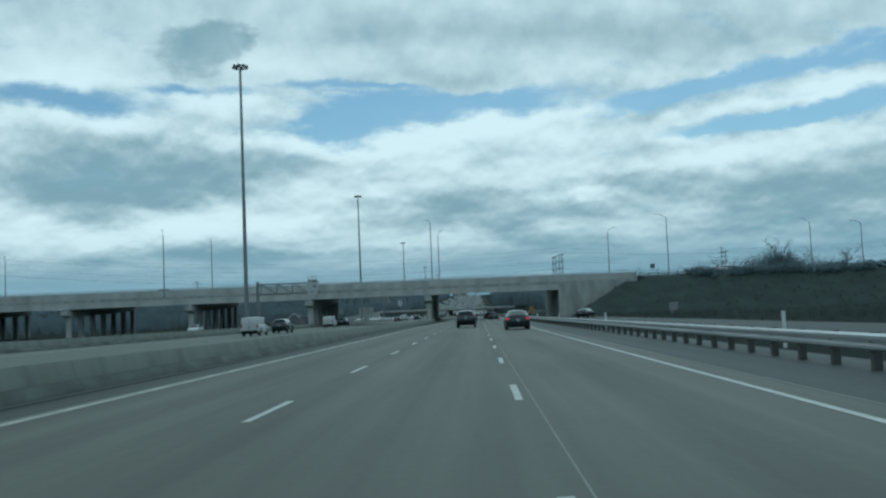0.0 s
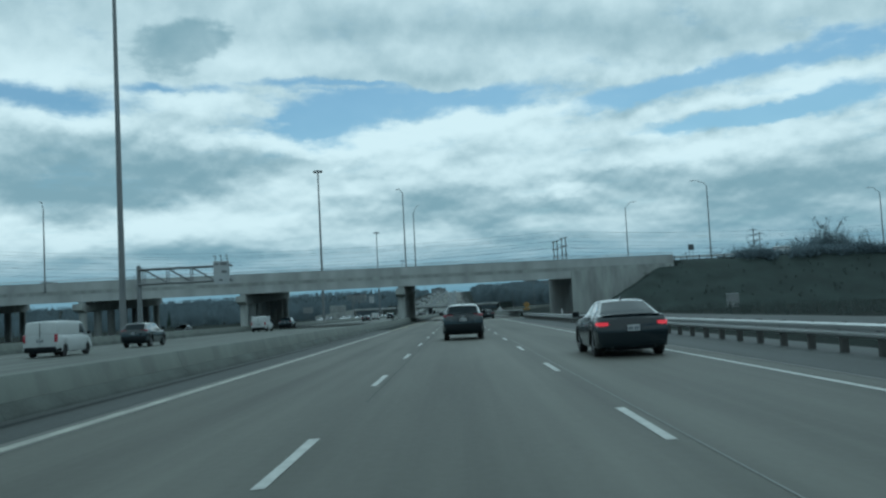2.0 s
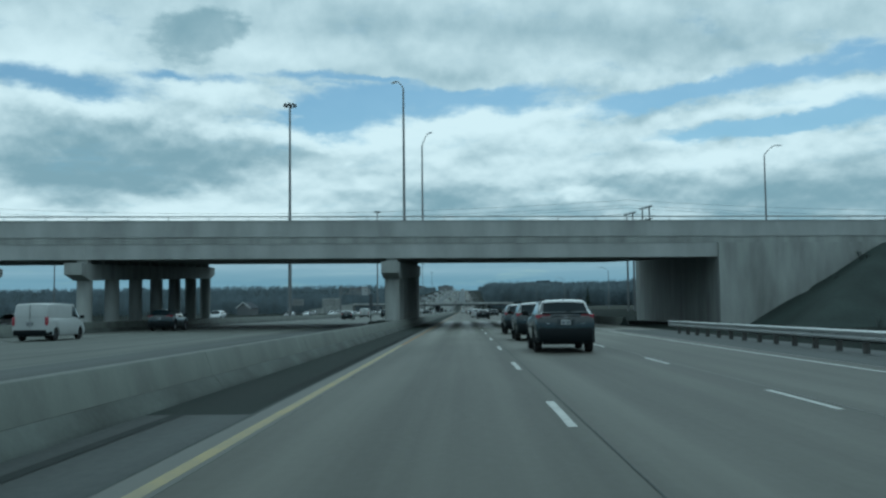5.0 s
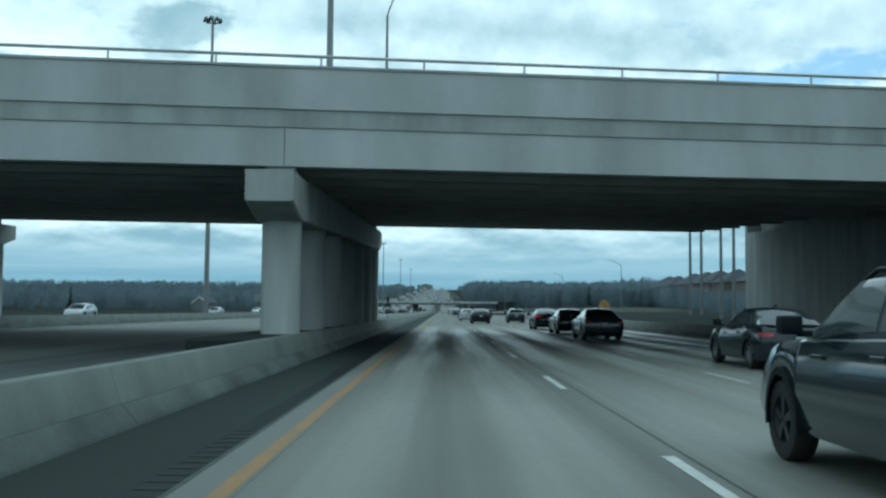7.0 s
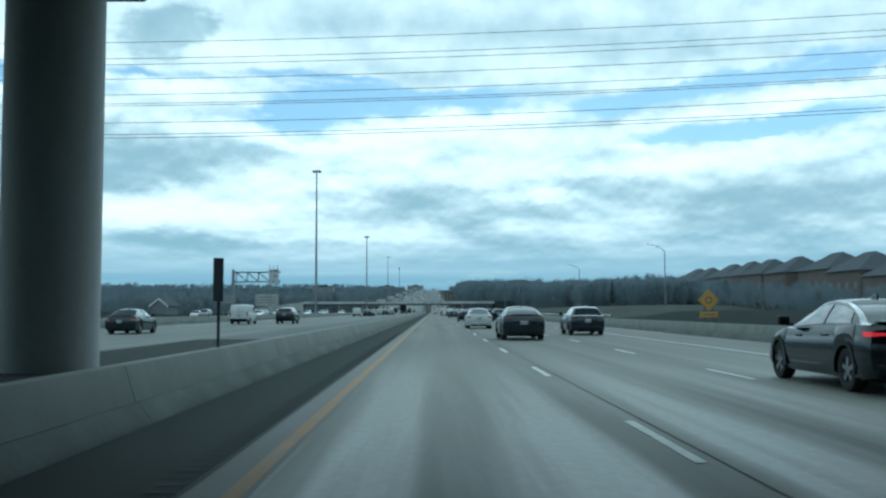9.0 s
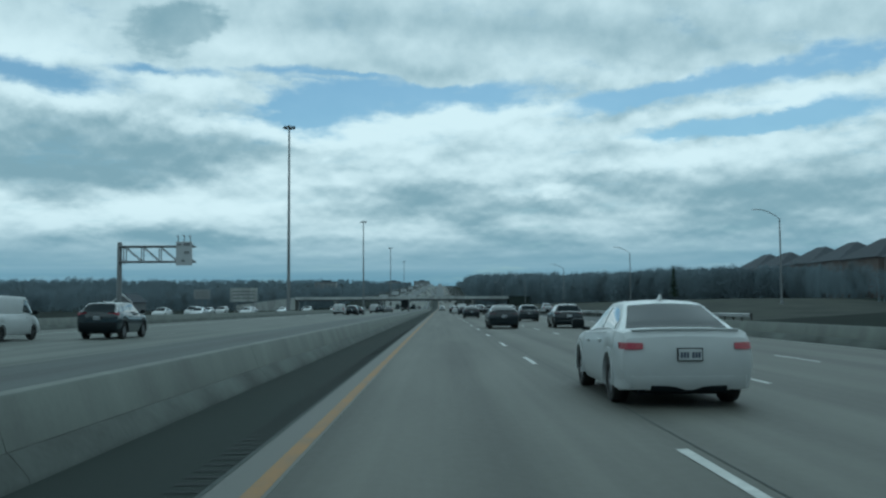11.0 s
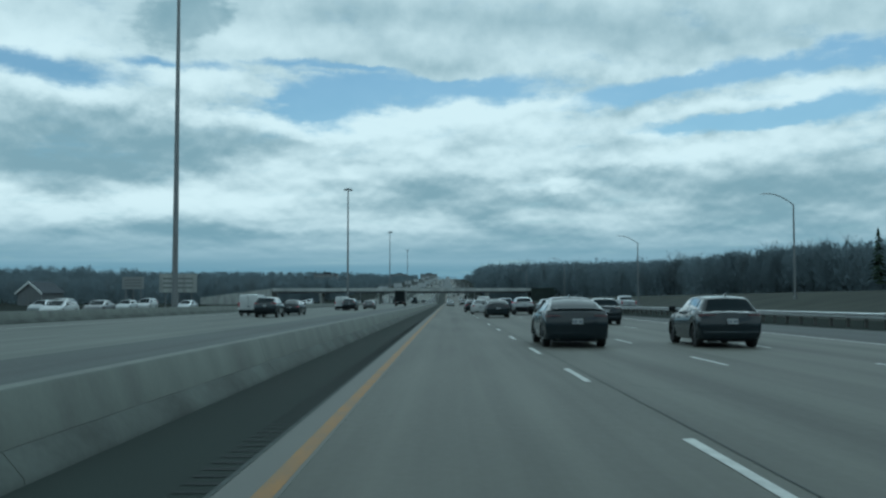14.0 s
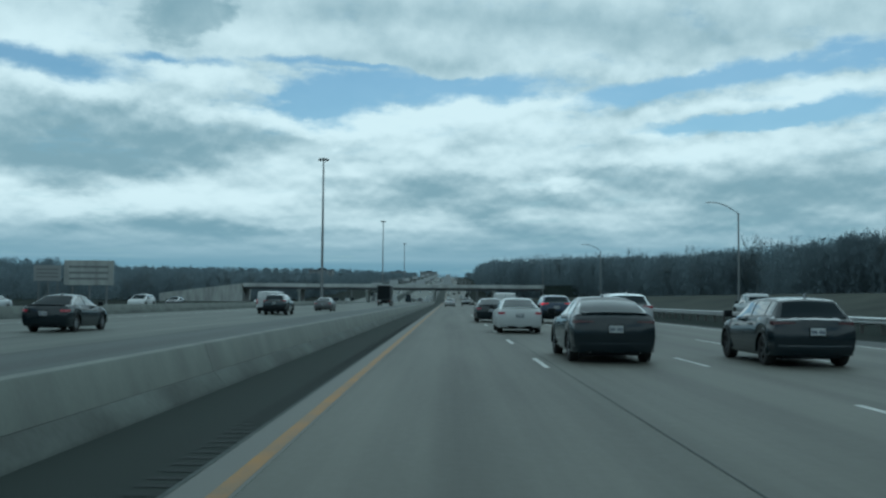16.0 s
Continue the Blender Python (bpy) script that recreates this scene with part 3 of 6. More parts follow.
strip("ramp_road", 17.5, 26.0, M["ramp"], "dark asphalt slip road behind the guard rail", y0=-80, y1=165, z=0.0)


def paint_run(x, y0, y1, w, mat, name, label, z=0.006):
    yy = [y0] + [y for y in ROAD_Y if y0 < y < y1] + [y1]
    thing(name, sheet([x - w / 2, x + w / 2], yy, lambda a, b: rise(b) + z), mat, label, "road line", kind="structure")


paint_run(-0.04, -80, 118, 0.19, M["pale_line"], "edge_line", "solid white inner edge line, worn")
paint_run(0.0, 118, 150, 0.15, M["pale_yellow_line"], "edge_line_pale", "faded pale yellow inner edge line")
paint_run(0.03, 150, 1500, 0.15, M["yellow_line"], "edge_line_yellow", "solid yellow inner edge line, worn")
paint_run(10.75, -80, 262, 0.13, M["white_line"], "edge_line_outer", "solid white outer edge line")
paint_run(11.40, -80, 172, 0.06, M["faint_line"], "edge_line_ghost", "thin worn pale line beside the outer edge line")
paint_run(7.40, -80, 150, 0.022, M["faint_line"], "joint_line_outer", "thin pale joint beside the broken lane line", 0.005)
# dark strip painted in for the shadow line below the barrier
paint_run(-1.32, -80, 126, 0.16, M["groove"], "drain_line", "dark strip drawn for the shadow along the foot of the barrier", 0.006)
paint_run(14.15, 262, 1500, 0.13, M["white_line"], "edge_line_far", "solid white edge line of the widened carriageway")
paint_run(-19.8, -80, 1500, 0.13, M["white_line"], "edge_line_inner_beyond", "solid pale edge line on the carriageway beyond")
# half-metre line in the seam colour near the shoulder's inner edge
paint_run(-5.45, -80, 900, 0.50, M["seam"], "joint_line_beyond", "half-metre grey line along the paved shoulder beyond", 0.006)
paint_run(-0.34, -80, 900, 0.045, M["seam"], "joint_line", "dark tarred joint along the concrete strip", 0.007)
paint_run(3.78, 60, 900, 0.02, M["seam"], "joint_line_lane", "dark tarred joint beside the lane line", 0.005)


def dash_row(x, runs, name, label, group, paint="white_line"):
    """Runs of (first, last, spacing)."""
    first = None
    for y0, y1, gap_ in runs:
        y = y0
        while y < y1:
            if first is None:
                bm = bmesh.new()
                bm.faces.new([bm.verts.new(p) for p in ((-0.06, 0, 0.006), (0.055, 0.03, 0.006), (0.06, 1.5, 0.006), (0.065, 2.98, 0.006), (-0.06, 2.95, 0.006), (-0.052, 1.4, 0.006))])
                first = thing(name, bm, M[paint], label, "road line", group, kind="structure")
                first.matrix_world = pose(x, y, rise(y))
            else:
                copy_thing(first, pose(x, y, rise(y)))
            y += gap_


lane_label = "white broken lane line stripe, worn"
dash_row(3.6, ((-28.6, 206, 10.2), (206.8, 272, 10.3)), "lane_dash", lane_label, "broken lane line stripes")
LATER = (284.6, 294.6, 305.2, 316.6, 328.2, 338.8, 349.3, 358.6, 366.6, 375.3, 384.6, 394.3, 414.6)
dash_row(3.56, tuple((y, y + 1, 5) for y in LATER) + ((424.6, 700, 9.6),), "lane_dash", lane_label, "broken lane line stripes")
dash_row(7.2, ((-27.0, 200, 10.2), (206.0, 275, 10.2)), "lane_dash", lane_label, "broken lane line stripes")
dash_row(6.95, ((278.8, 326, 9.4), (332.4, 375, 10.0), (385.3, 700, 10.0)), "lane_dash", lane_label, "broken lane line stripes")
dash_row(10.2, ((266.0, 700, 9.4),), "lane_dash", lane_label, "broken lane line stripes")
dash_row(-12.7, ((3.0, 500, 9.6),), "lane_dash_beyond", "faint broken stripe on the carriageway beyond", "broken stripes beyond the barrier", "faint_line")


# rumble grooves in the inner shoulder
def grooves():
    bm = bmesh.new()
    y = 128.0
    while y < 470:
        vs = [bm.verts.new(p) for p in ((-0.64, y, 0.005), (-0.35, y, 0.005), (-0.35, y + 0.11, 0.005), (-0.64, y + 0.11, 0.005))]
        bm.faces.new(vs)
        y += 0.30
    return bm


thing("rumble_strip", grooves(), M["groove"], "milled rumble grooves in the dark shoulder", "road marking", kind="stuff")


# meandering sealed cracks across and along the lanes
def cracks(n, seed, x0, x1):
    rnd = random.Random(seed)
    bm = bmesh.new()
    for _ in range(n):
        x, y = rnd.uniform(x0, x1), rnd.uniform(60, 620)
        a = rnd.choice((rnd.uniform(-0.3, 0.3), math.pi / 2 + rnd.uniform(-0.25, 0.25)))
        a0 = a
        w = rnd.uniform(0.005, 0.010)
        prev = None
        for _ in range(rnd.randrange(14, 34)):
            a += rnd.uniform(-0.42, 0.42) - 0.12 * (a - a0)
            nx, ny = -math.sin(a), math.cos(a)
            pair = [bm.verts.new((min(x1, max(x0, x + sgn * w * nx)), y + sgn * w * ny, 0.0045)) for sgn in (-1, 1)]
            if prev:
                bm.faces.new((prev[0], prev[1], pair[1], pair[0]))
            prev = pair
            x, y = x + math.cos(a) * 0.22, y + math.sin(a) * 0.22
            if not x0 < x < x1:
                break
    return bm


thing("sealed_cracks", cracks(40, 12, 0.3, 14.0), M["seam"], "thin dark sealed cracks in the worn asphalt", "road marking", kind="stuff")


# ---------------------------------------------------------------- concrete barriers
def barrier_profile(h):
    half = [(0.42, 0.0), (0.41, 0.05), (0.235, 0.24), (0.105, h - 0.02), (0.085, h)]
    return [(-x, z) for x, z in half] + [(x, z) for x, z in half[::-1]]


def barrier_segment(name, h, length, label, group):
    """Upper wall, sloped foot and the dark joint at the segment's end."""
    prof = barrier_profile(h)
    t = thing(name, None, None, label, "barrier", group)
    up = [p for p in prof if p[1] > 0.2]
    low = prof[:2] + [(-0.25, 0.236), (0.25, 0.236)] + prof[-2:]
    ends = (0.006, length - 0.006)
    part("wall", loft([[(x, y, z) for x, z in up] for y in ends]), M["barrier"], t, smooth=35)
    part("foot", loft([[(x, y, z) for x, z in low] for y in ends]), M["barrier_foot"], t, "sloped foot, colour darkened against sky light", smooth=35)
    part("joint", loft([[(x * 0.93, y, z * 0.985) for x, z in prof] for y in (-0.006, 0.006)]), M["groove"], t, "dark open joint")
    return t


def barrier_row(x, y0, y1, h, length, name, label, group):
    first = None
    y = y0
    while y < y1:
        m = pose(x, y, rise(y))
        if first is None:
            first = barrier_segment(name, h, length, label, group)
            first.matrix_world = m
        else:
            copy_thing(first, m)
        y += length


barrier_row(-2.17, -60, 640, 0.655, 10.0, "concrete_barrier", "weathered grey concrete barrier segment with a sloped foot", "median barrier segments")
barrier_row(14.75, 187, 327, 0.64, 10.0, "concrete_barrier_outer", "pale concrete barrier along the outer edge past the bridge", "outer barrier segments")
barrier_row(-24.6, -40, 640, 0.72, 20.0, "concrete_barrier_wide", "long grey concrete barrier beside the wide median", "wide median barrier segments")


# ---------------------------------------------------------------- overpass
SKEW = 0.115
TH = math.atan(SKEW)
DECK = Matrix.Translation((-3.0, 186.5, 0)) @ Matrix.Rotation(TH, 4, "Z")
WIDE, SUPER = 34.5, 0.038          # width of the deck, and its cross slope upward to the far side


def deck_pt(s, n, z):
    """s along the overpass, n across it from its near face."""
    return DECK @ Vector((s, n, z + SUPER * n))


def slab(s0, s1, n0, n1, z0, z1, steps=1):
    bm = bmesh.new()
    rings = []
    for i in range(steps + 1):
        s = s0 + (s1 - s0) * i / steps
        rings.append([deck_pt(s, n0, z0), deck_pt(s, n1, z0), deck_pt(s, n1, z1), deck_pt(s, n0, z1)])
    bm.free()
    return loft(rings)


S0, S1 = -150.0, 42.0
over = thing("overpass", None, None, "long grey concrete girder overpass crossing above the motorway", "overpass", kind="structure")
part("deck_slab", slab(S0, S1, 0.05, WIDE - 0.05, 6.62, 6.92, 8), M["soffit"], over)
part("fascia", slab(S0, S1, -0.02, 0.25, 6.50, 7.02, 8), M["concrete"], over, "shaded concrete edge of the deck")
part("parapet", slab(S0, S1, -0.08, 0.26, 7.024, 8.22, 8), M["girder"], over, "smooth grey concrete parapet")
part("parapet", slab(S0, S1, WIDE - 0.26, WIDE + 0.08, 6.93, 8.12, 8), M["girder"], over, "smooth grey concrete parapet")
part("coping", slab(S0, S1, -0.12, 0.30, 8.224, 8.30, 8), M["concrete"], over)


def girder(n, s0, s1):
    prof = [(-0.32, 5.38), (0.32, 5.38), (0.32, 5.56), (0.11, 5.72), (0.11, 6.34), (0.42, 6.46), (0.42, 6.615), (-0.42, 6.615), (-0.42, 6.46), (-0.11, 6.34), (-0.11, 5.72), (-0.32, 5.56)]
    return loft([[deck_pt(s, n + a, z) for a, z in prof] for s in (s0, s1)])


spans = [(-149, -115.2), (-115.18, -92.02), (-92, -69.02), (-69, -46.02), (-46, -23.02), (-23, -0.02), (0.0, 26.2)]
for gi in range(13):
    n = 0.45 + gi * (WIDE - 0.9) / 12
    for sp in spans:
        part("girder", girder(n, *sp), M["girder"], over, "deep grey bridge girder" if gi == 0 else "")
# plain outer face of the near girders
for sp in spans:
    part("girder_face", slab(sp[0], sp[1], 0.02, 0.13, 5.37, 6.47, 1), M["girder"], over, "broad grey outer face of the edge girder")

for sgn, nn, zz in ((1, 0.05, 8.30), (1, WIDE, 8.12)):
    bm = bmesh.new()
    tube(bm, deck_pt(S0, nn, zz + 0.30), deck_pt(S1, nn, zz + 0.30), 0.05, 0.05, 6)
    part("handrail", bm, M["steel"], over, "thin metal railing on the parapet")
    s = S0 + 1
    first = None
    while s < S1:
        bm = bmesh.new()
        tube(bm, deck_pt(s, nn, zz), deck_pt(s, nn, zz + 0.30), 0.035, 0.035, 6)
        part("rail_post", bm, M["steel"], over)
        s += 3.0


def bent(x, y0, count, pitch):
    """A row of round columns with a hammerhead cap along the road's direction."""
    yc = [y0 + i * pitch for i in range(count)]
    b = thing("bridge_pier", None, None, "row of round grey concrete columns under a cap beam", "bridge pier", "bridge piers")
    ya, yb = yc[0] - 2.2, yc[-1] + 1.5

    def top(y):
        s_n = (DECK.inverted() @ Vector((x, y, 0))).y
        return 5.06 + SUPER * min(max(s_n, 0.0), WIDE)

    rings = []
    for y, drop in ((ya, 0.86), (ya + 0.06, 0.89), (ya + 1.65, 1.26), (yb - 1.5, 1.26), (yb - 0.06, 0.89), (yb, 0.86)):
        t = top(y)
        rings.append([(x - 0.66, y, t - drop + 0.04), (x - 0.60, y, t - drop), (x + 0.60, y, t - drop), (x + 0.66, y, t - drop + 0.04), (x + 0.66, y, t - 0.03), (x + 0.63, y, t), (x - 0.63, y, t), (x - 0.66, y, t - 0.03)])
    part("cap_beam", loft(rings), M["concrete"], b)
    for y in yc:
        t = top(y) - 1.22
        part("column", lathe_z(x, y, [(0.60, -0.05), (0.60, 0.10), (0.57, 0.14), (0.57, t)]), M["concrete"], b, smooth=40)
    for gi in range(13):
        p = deck_pt((x + 3.0) / math.cos(TH), 0.45 + gi * (WIDE - 0.9) / 12, 0)
        if ya < p.y < yb:
            part("bearing", boxes((x - 0.42, x + 0.42, p.y - 0.26, p.y + 0.26, top(p.y) - 0.02, p.z + 5.376)), M["concrete"], b)
    return b


def lathe_z(x, y, prof, n=28):
    rings = []
    for r, z in prof:
        rings.append([(x + r * math.cos(2 * math.pi * i / n), y + r * math.sin(2 * math.pi * i / n), z) for i in range(n)])
    return loft(rings)


for bx_ in (-3.15, -26.2, -49.0, -72.0, -95.0):
    bent(bx_, 187.2 + SKEW * (bx_ + 3.2), 7, 5.56)
# the raised strip between the barriers on which the middle columns stand
thing("median_fill", boxes((-4.5, -2.30, 182.0, 233.0, 0.004, 0.56), bevel=0.05), M["shoulder"], "raised dark gravel strip round the feet of the bridge columns", "median", kind="structure")

# end support on the near side road, with its flared return wall
ab = thing("abutment", None, None, "pale concrete bridge abutment with a return wall", "abutment", kind="structure")


def prism(poly, z0s, z1s):
    bm = bmesh.new()
    lo = [bm.verts.new((x, y, z)) for (x, y), z in zip(poly, z0s)]
    hi = [bm.verts.new((x, y, z)) for (x, y), z in zip(poly, z1s)]
    n = len(poly)
    bm.faces.new(lo[::-1])
    bm.faces.new(hi)
    for i in range(n):
        bm.faces.new((lo[i], lo[(i + 1) % n], hi[(i + 1) % n], hi[i]))
    return bm


part("front_wall", prism([(22.7, 189.79), (24.1, 189.93), (24.1, 225.13), (22.7, 224.99)], [-0.3] * 4, [5.36, 5.36, 6.80, 6.80]), M["concrete"], ab)
part("return_wall", prism([(22.7, 189.09), (39.5, 191.00), (39.4, 191.61), (22.7, 189.74)], [-0.3] * 4, [6.48, 6.48, 6.48, 6.48]), M["concrete"], ab)
part("return_wall", prism([(22.7, 225.02), (39.0, 226.73), (38.9, 227.43), (22.7, 225.59)], [-0.3] * 4, [7.9, 7.9, 7.9, 7.9]), M["concrete"], ab)


part("back_wall", prism([(23.6, 190.00), (24.0, 189.98), (24.0, 224.83), (23.6, 224.85)], [5.38, 5.38, 6.82, 6.82], [6.60, 6.60, 8.06, 8.06]), M["concrete"], ab)


# earth bank that carries the crossing road on
def bank(x, y):
    yn = 192.4 + SKEW * (x - 40) * 0.4
    up = min((y - (yn - 15.5)) / 2.05, (238 + 0.06 * (x - 40) - y) / 1.6, (x - 25.0) / 1.75)
    if x < 39.3 and 188.6 + SKEW * (x - 18) < y < 225.5 + SKEW * (x - 18):
        up = -0.3
    return min(7.35, max(-0.3, up)) + (0.28 * noise.noise(Vector((x * 0.3, y * 0.3, 0))) if up > 0.3 else 0)


bx = [24 + i * 0.8 for i in range(24)] + [43.2 + i * 2.5 for i in range(60)]
by = [172 + i * 1.0 for i in range(72)]
thing("earth_bank", sheet(bx, by, bank), M["brush"], "dark scrubby earth bank carrying the crossing road", "bank", kind="structure", smooth=60)
thing("bank_road", sheet([38, 70, 120, 190], [197 + i * 5.5 for i in range(6)], lambda x, y: 7.66), M["lanes_left"], "asphalt of the crossing road on the bank", "road", kind="structure")


def scrub(n, seed, zone, hmin, hmax):
    """Leafless bushes: bundles of thin curved stems."""
    rnd = random.Random(seed)
    bm = bmesh.new()
    for _ in range(n):
        x, y, z = zone(rnd)
        h = rnd.uniform(hmin, hmax)
        for _ in range(9):
            a = rnd.uniform(0, 6.28)
            lean = rnd.uniform(0.15, 0.7)
            tip = Vector((x + math.cos(a) * h * lean, y + math.sin(a) * h * lean, z + h * rnd.uniform(0.6, 1.1)))
            base = Vector((x + math.cos(a) * 0.1, y + math.sin(a) * 0.1, z - 0.1))
            mid = base.lerp(tip, 0.5) + Vector((0, 0, h * 0.15))
            w = 0.018
            vs = [bm.verts.new(p) for p in (base - Vector((w, 0, 0)), base + Vector((w, 0, 0)), mid + Vector((w * 0.7, 0, 0)), mid - Vector((w * 0.7, 0, 0)))]
            bm.faces.new(vs)
            t = bm.verts.new(tip)
            bm.faces.new((vs[3], vs[2], t))
            for k in range(3):
                q = mid.lerp(tip, rnd.uniform(0, 0.8))
                d = Vector((rnd.uniform(-1, 1), rnd.uniform(-1, 1), rnd.uniform(0, 1))) * h * 0.3
                bm.faces.new([bm.verts.new(p) for p in (q - Vector((0, 0, w)), q + Vector((0, 0, w)), q + d)])
    return bm


def on_bank(rnd):
    x, y = rnd.uniform(30, 120), rnd.uniform(179, 194)
    return x, y, bank(x, y)


thing("bank_scrub", scrub(260, 4, on_bank, 0.25, 0.6), M["scrub"], "leafless dark scrub covering the earth bank", "shrubs", kind="stuff")


def verge(rnd):
    y = rnd.uniform(5, 178)
    return rnd.uniform(27, 42), y, 0


thing("verge_scrub", scrub(420, 5, verge, 0.3, 0.9), M["scrub"], "dry weeds and twigs on the verge", "weeds", kind="stuff")


# ---------------------------------------------------------------- vehicles
WHEELS = {}


def tyre_ring(profile, n=28):
    return loft([[(h, r * math.cos(2 * math.pi * i / n), r * math.sin(2 * math.pi * i / n)) for i in range(n)] for r, h in profile], caps=False)


def wheel_meshes(r, wid, rim_mat):
    key = (round(r, 3), wid, rim_mat.name)
    if key in WHEELS:
        return WHEELS[key]
    h = wid / 2
    ty = mesh_of(tyre_ring([(r * 0.60, h * 0.9), (r * 0.60, -h * 0.9), (r * 0.80, -h), (r * 0.95, -h * 0.92), (r, -h * 0.6), (r, h * 0.6), (r * 0.95, h * 0.92), (r * 0.80, h), (r * 0.60, h * 0.9)]), "tyre", M["tyre"], 40)
    bm = lathe([(r * 0.64, -h * 0.8), (r * 0.64, h * 0.78), (r * 0.58, h * 0.80), (r * 0.55, h * 0.35), (r * 0.10, h * 0.30), (0.001, h * 0.32)], 24)
    for i in range(5):
        a = 2 * math.pi * i / 5
        for side in (-1, 1):
            sp = bmesh.ops.create_cube(bm, size=1.0, matrix=Matrix.Rotation(a + side * 0.10, 4, "X") @ Matrix.Translation((h * 0.58, 0, r * 0.34)) @ Matrix.Diagonal((0.05, 0.045, r * 0.52, 1)))
    bmesh.ops.create_cone(bm, cap_ends=True, segments=12, radius1=r * 0.16, radius2=r * 0.12, depth=h * 0.5, matrix=Matrix.Translation((h * 0.5, 0, 0)) @ Matrix.Rotation(radians(90), 4, "Y"))
    rim = mesh_of(bm, "rim", rim_mat, 40)
    WHEELS[key] = (ty, rim)
    return WHEELS[key]


KINDS = {
    # L length, W half width, sill, axles, r wheel radius, belt line (y, z), greenhouse: rear base, rear top, front top, front base, roof height, roof half width
    "suv": dict(L=4.60, W=0.925, sill=0.28, ax=(0.93, 3.62), r=0.355, belt=[(0, 1.16), (0.10, 1.20), (1.5, 1.14), (3.3, 1.08), (4.15, 1.01), (4.45, 0.90), (4.60, 0.70)],
                rb=0.03, rt=0.60, ft=2.55, fb=3.45, roof=1.625, wr=0.655, bump=(0.34, 0.74), tail=1.12, round=(0.13, 0.10, 0.95)),
    "sedan": dict(L=4.65, W=0.90, sill=0.20, ax=(0.98, 3.70), r=0.325, belt=[(0, 0.93), (0.1, 1.00), (0.75, 1.02), (2.0, 0.97), (3.4, 0.93), (4.2, 0.82), (4.5, 0.70), (4.65, 0.52)],
                  rb=0.62, rt=1.45, ft=2.45, fb=3.45, roof=1.425, wr=0.565, bump=(0.24, 0.42), tail=0.82),
    "fastback": dict(L=4.70, W=0.925, sill=0.20, ax=(0.96, 3.83), r=0.335, belt=[(0, 0.98), (0.1, 1.06), (0.6, 1.05), (2.0, 0.99), (3.5, 0.95), (4.3, 0.82), (4.6, 0.68), (4.70, 0.52)],
                     rb=0.42, rt=1.65, ft=2.50, fb=3.60, roof=1.445, wr=0.555, bump=(0.24, 0.44), tail=0.90, round=(0.22, 0.30, 0.80),
                     top=[(0.42, 1.035), (0.75, 1.19), (1.15, 1.335), (1.65, 1.425), (2.1, 1.445), (2.5, 1.415), (3.60, 0.925)]),
    "hatch": dict(L=4.37, W=0.895, sill=0.20, ax=(0.82, 3.46), r=0.33, belt=[(0, 0.98), (0.2, 1.04), (1.4, 1.02), (3.1, 0.95), (3.9, 0.84), (4.2, 0.70), (4.37, 0.52)],
                  rb=0.10, rt=0.46, ft=2.30, fb=3.25, roof=1.46, wr=0.575, bump=(0.24, 0.46), tail=0.92, round=(0.20, 0.22, 0.72)),
    "minivan": dict(L=5.1, W=0.98, sill=0.24, ax=(1.05, 4.05), r=0.34, belt=[(0, 1.08), (0.2, 1.12), (2.5, 1.08), (4.0, 1.02), (4.7, 0.88), (5.1, 0.60)],
                    rb=0.06, rt=0.38, ft=3.1, fb=4.15, roof=1.74, wr=0.70, bump=(0.26, 0.55), tail=1.05, round=(0.10, 0.05, 0.9)),
    "van": dict(L=5.0, W=0.93, sill=0.26, ax=(0.95, 3.95), r=0.33, belt=[(0, 1.12), (0.2, 1.14), (3.4, 1.12), (4.1, 1.05), (4.7, 0.92), (5.0, 0.62)],
                rb=0.03, rt=0.12, ft=3.4, fb=4.30, roof=1.90, wr=0.80, bump=(0.28, 0.55), tail=1.0, round=(0.04, 0.0, 0.9)),
    "pickup": dict(L=5.8, W=1.0, sill=0.36, ax=(1.15, 4.75), r=0.40, belt=[(0, 1.24), (0.1, 1.26), (2.1, 1.26), (2.2, 1.20), (4.2, 1.18), (5.3, 1.12), (5.6, 0.98), (5.8, 0.7)],
                   rb=2.15, rt=2.30, ft=3.55, fb=4.35, roof=1.93, wr=0.72, bump=(0.45, 0.68), tail=1.05, round=(0.05, 0.0, 0.9)),
}


BENT = set()


def bend(t, K):
    """Round the nose and the tail in plan and lean the tail over, body, lamps, bumpers and panes alike."""
    L, W = K["L"], K["W"]
    kx, lean, z0 = K.get("round", (0.17, 0.30, 0.74))
    for o in t.children:
        if o.data is None or o.name in BENT or o.name.startswith("wheel"):
            continue
        for ob in (o, *o.children):
            BENT.add(ob.name)
            for v in ob.data.vertices:
                x, y, z = v.co
                u = min(1.0, abs(x) / W)
                f = 1 - min(1.0, max(0.0, y) / 0.85)
                if f > 0:
                    v.co.y += f * (kx * u ** 3 + lean * max(0.0, z - z0) + 0.35 * max(0.0, 0.42 - z))
                g = 1 - min(1.0, (L - y) / 1.1)
                if g > 0:
                    v.co.y -= g * (0.30 * u ** 2.5 + 0.25 * max(0.0, z - 0.6) + 0.3 * max(0.0, 0.35 - z))


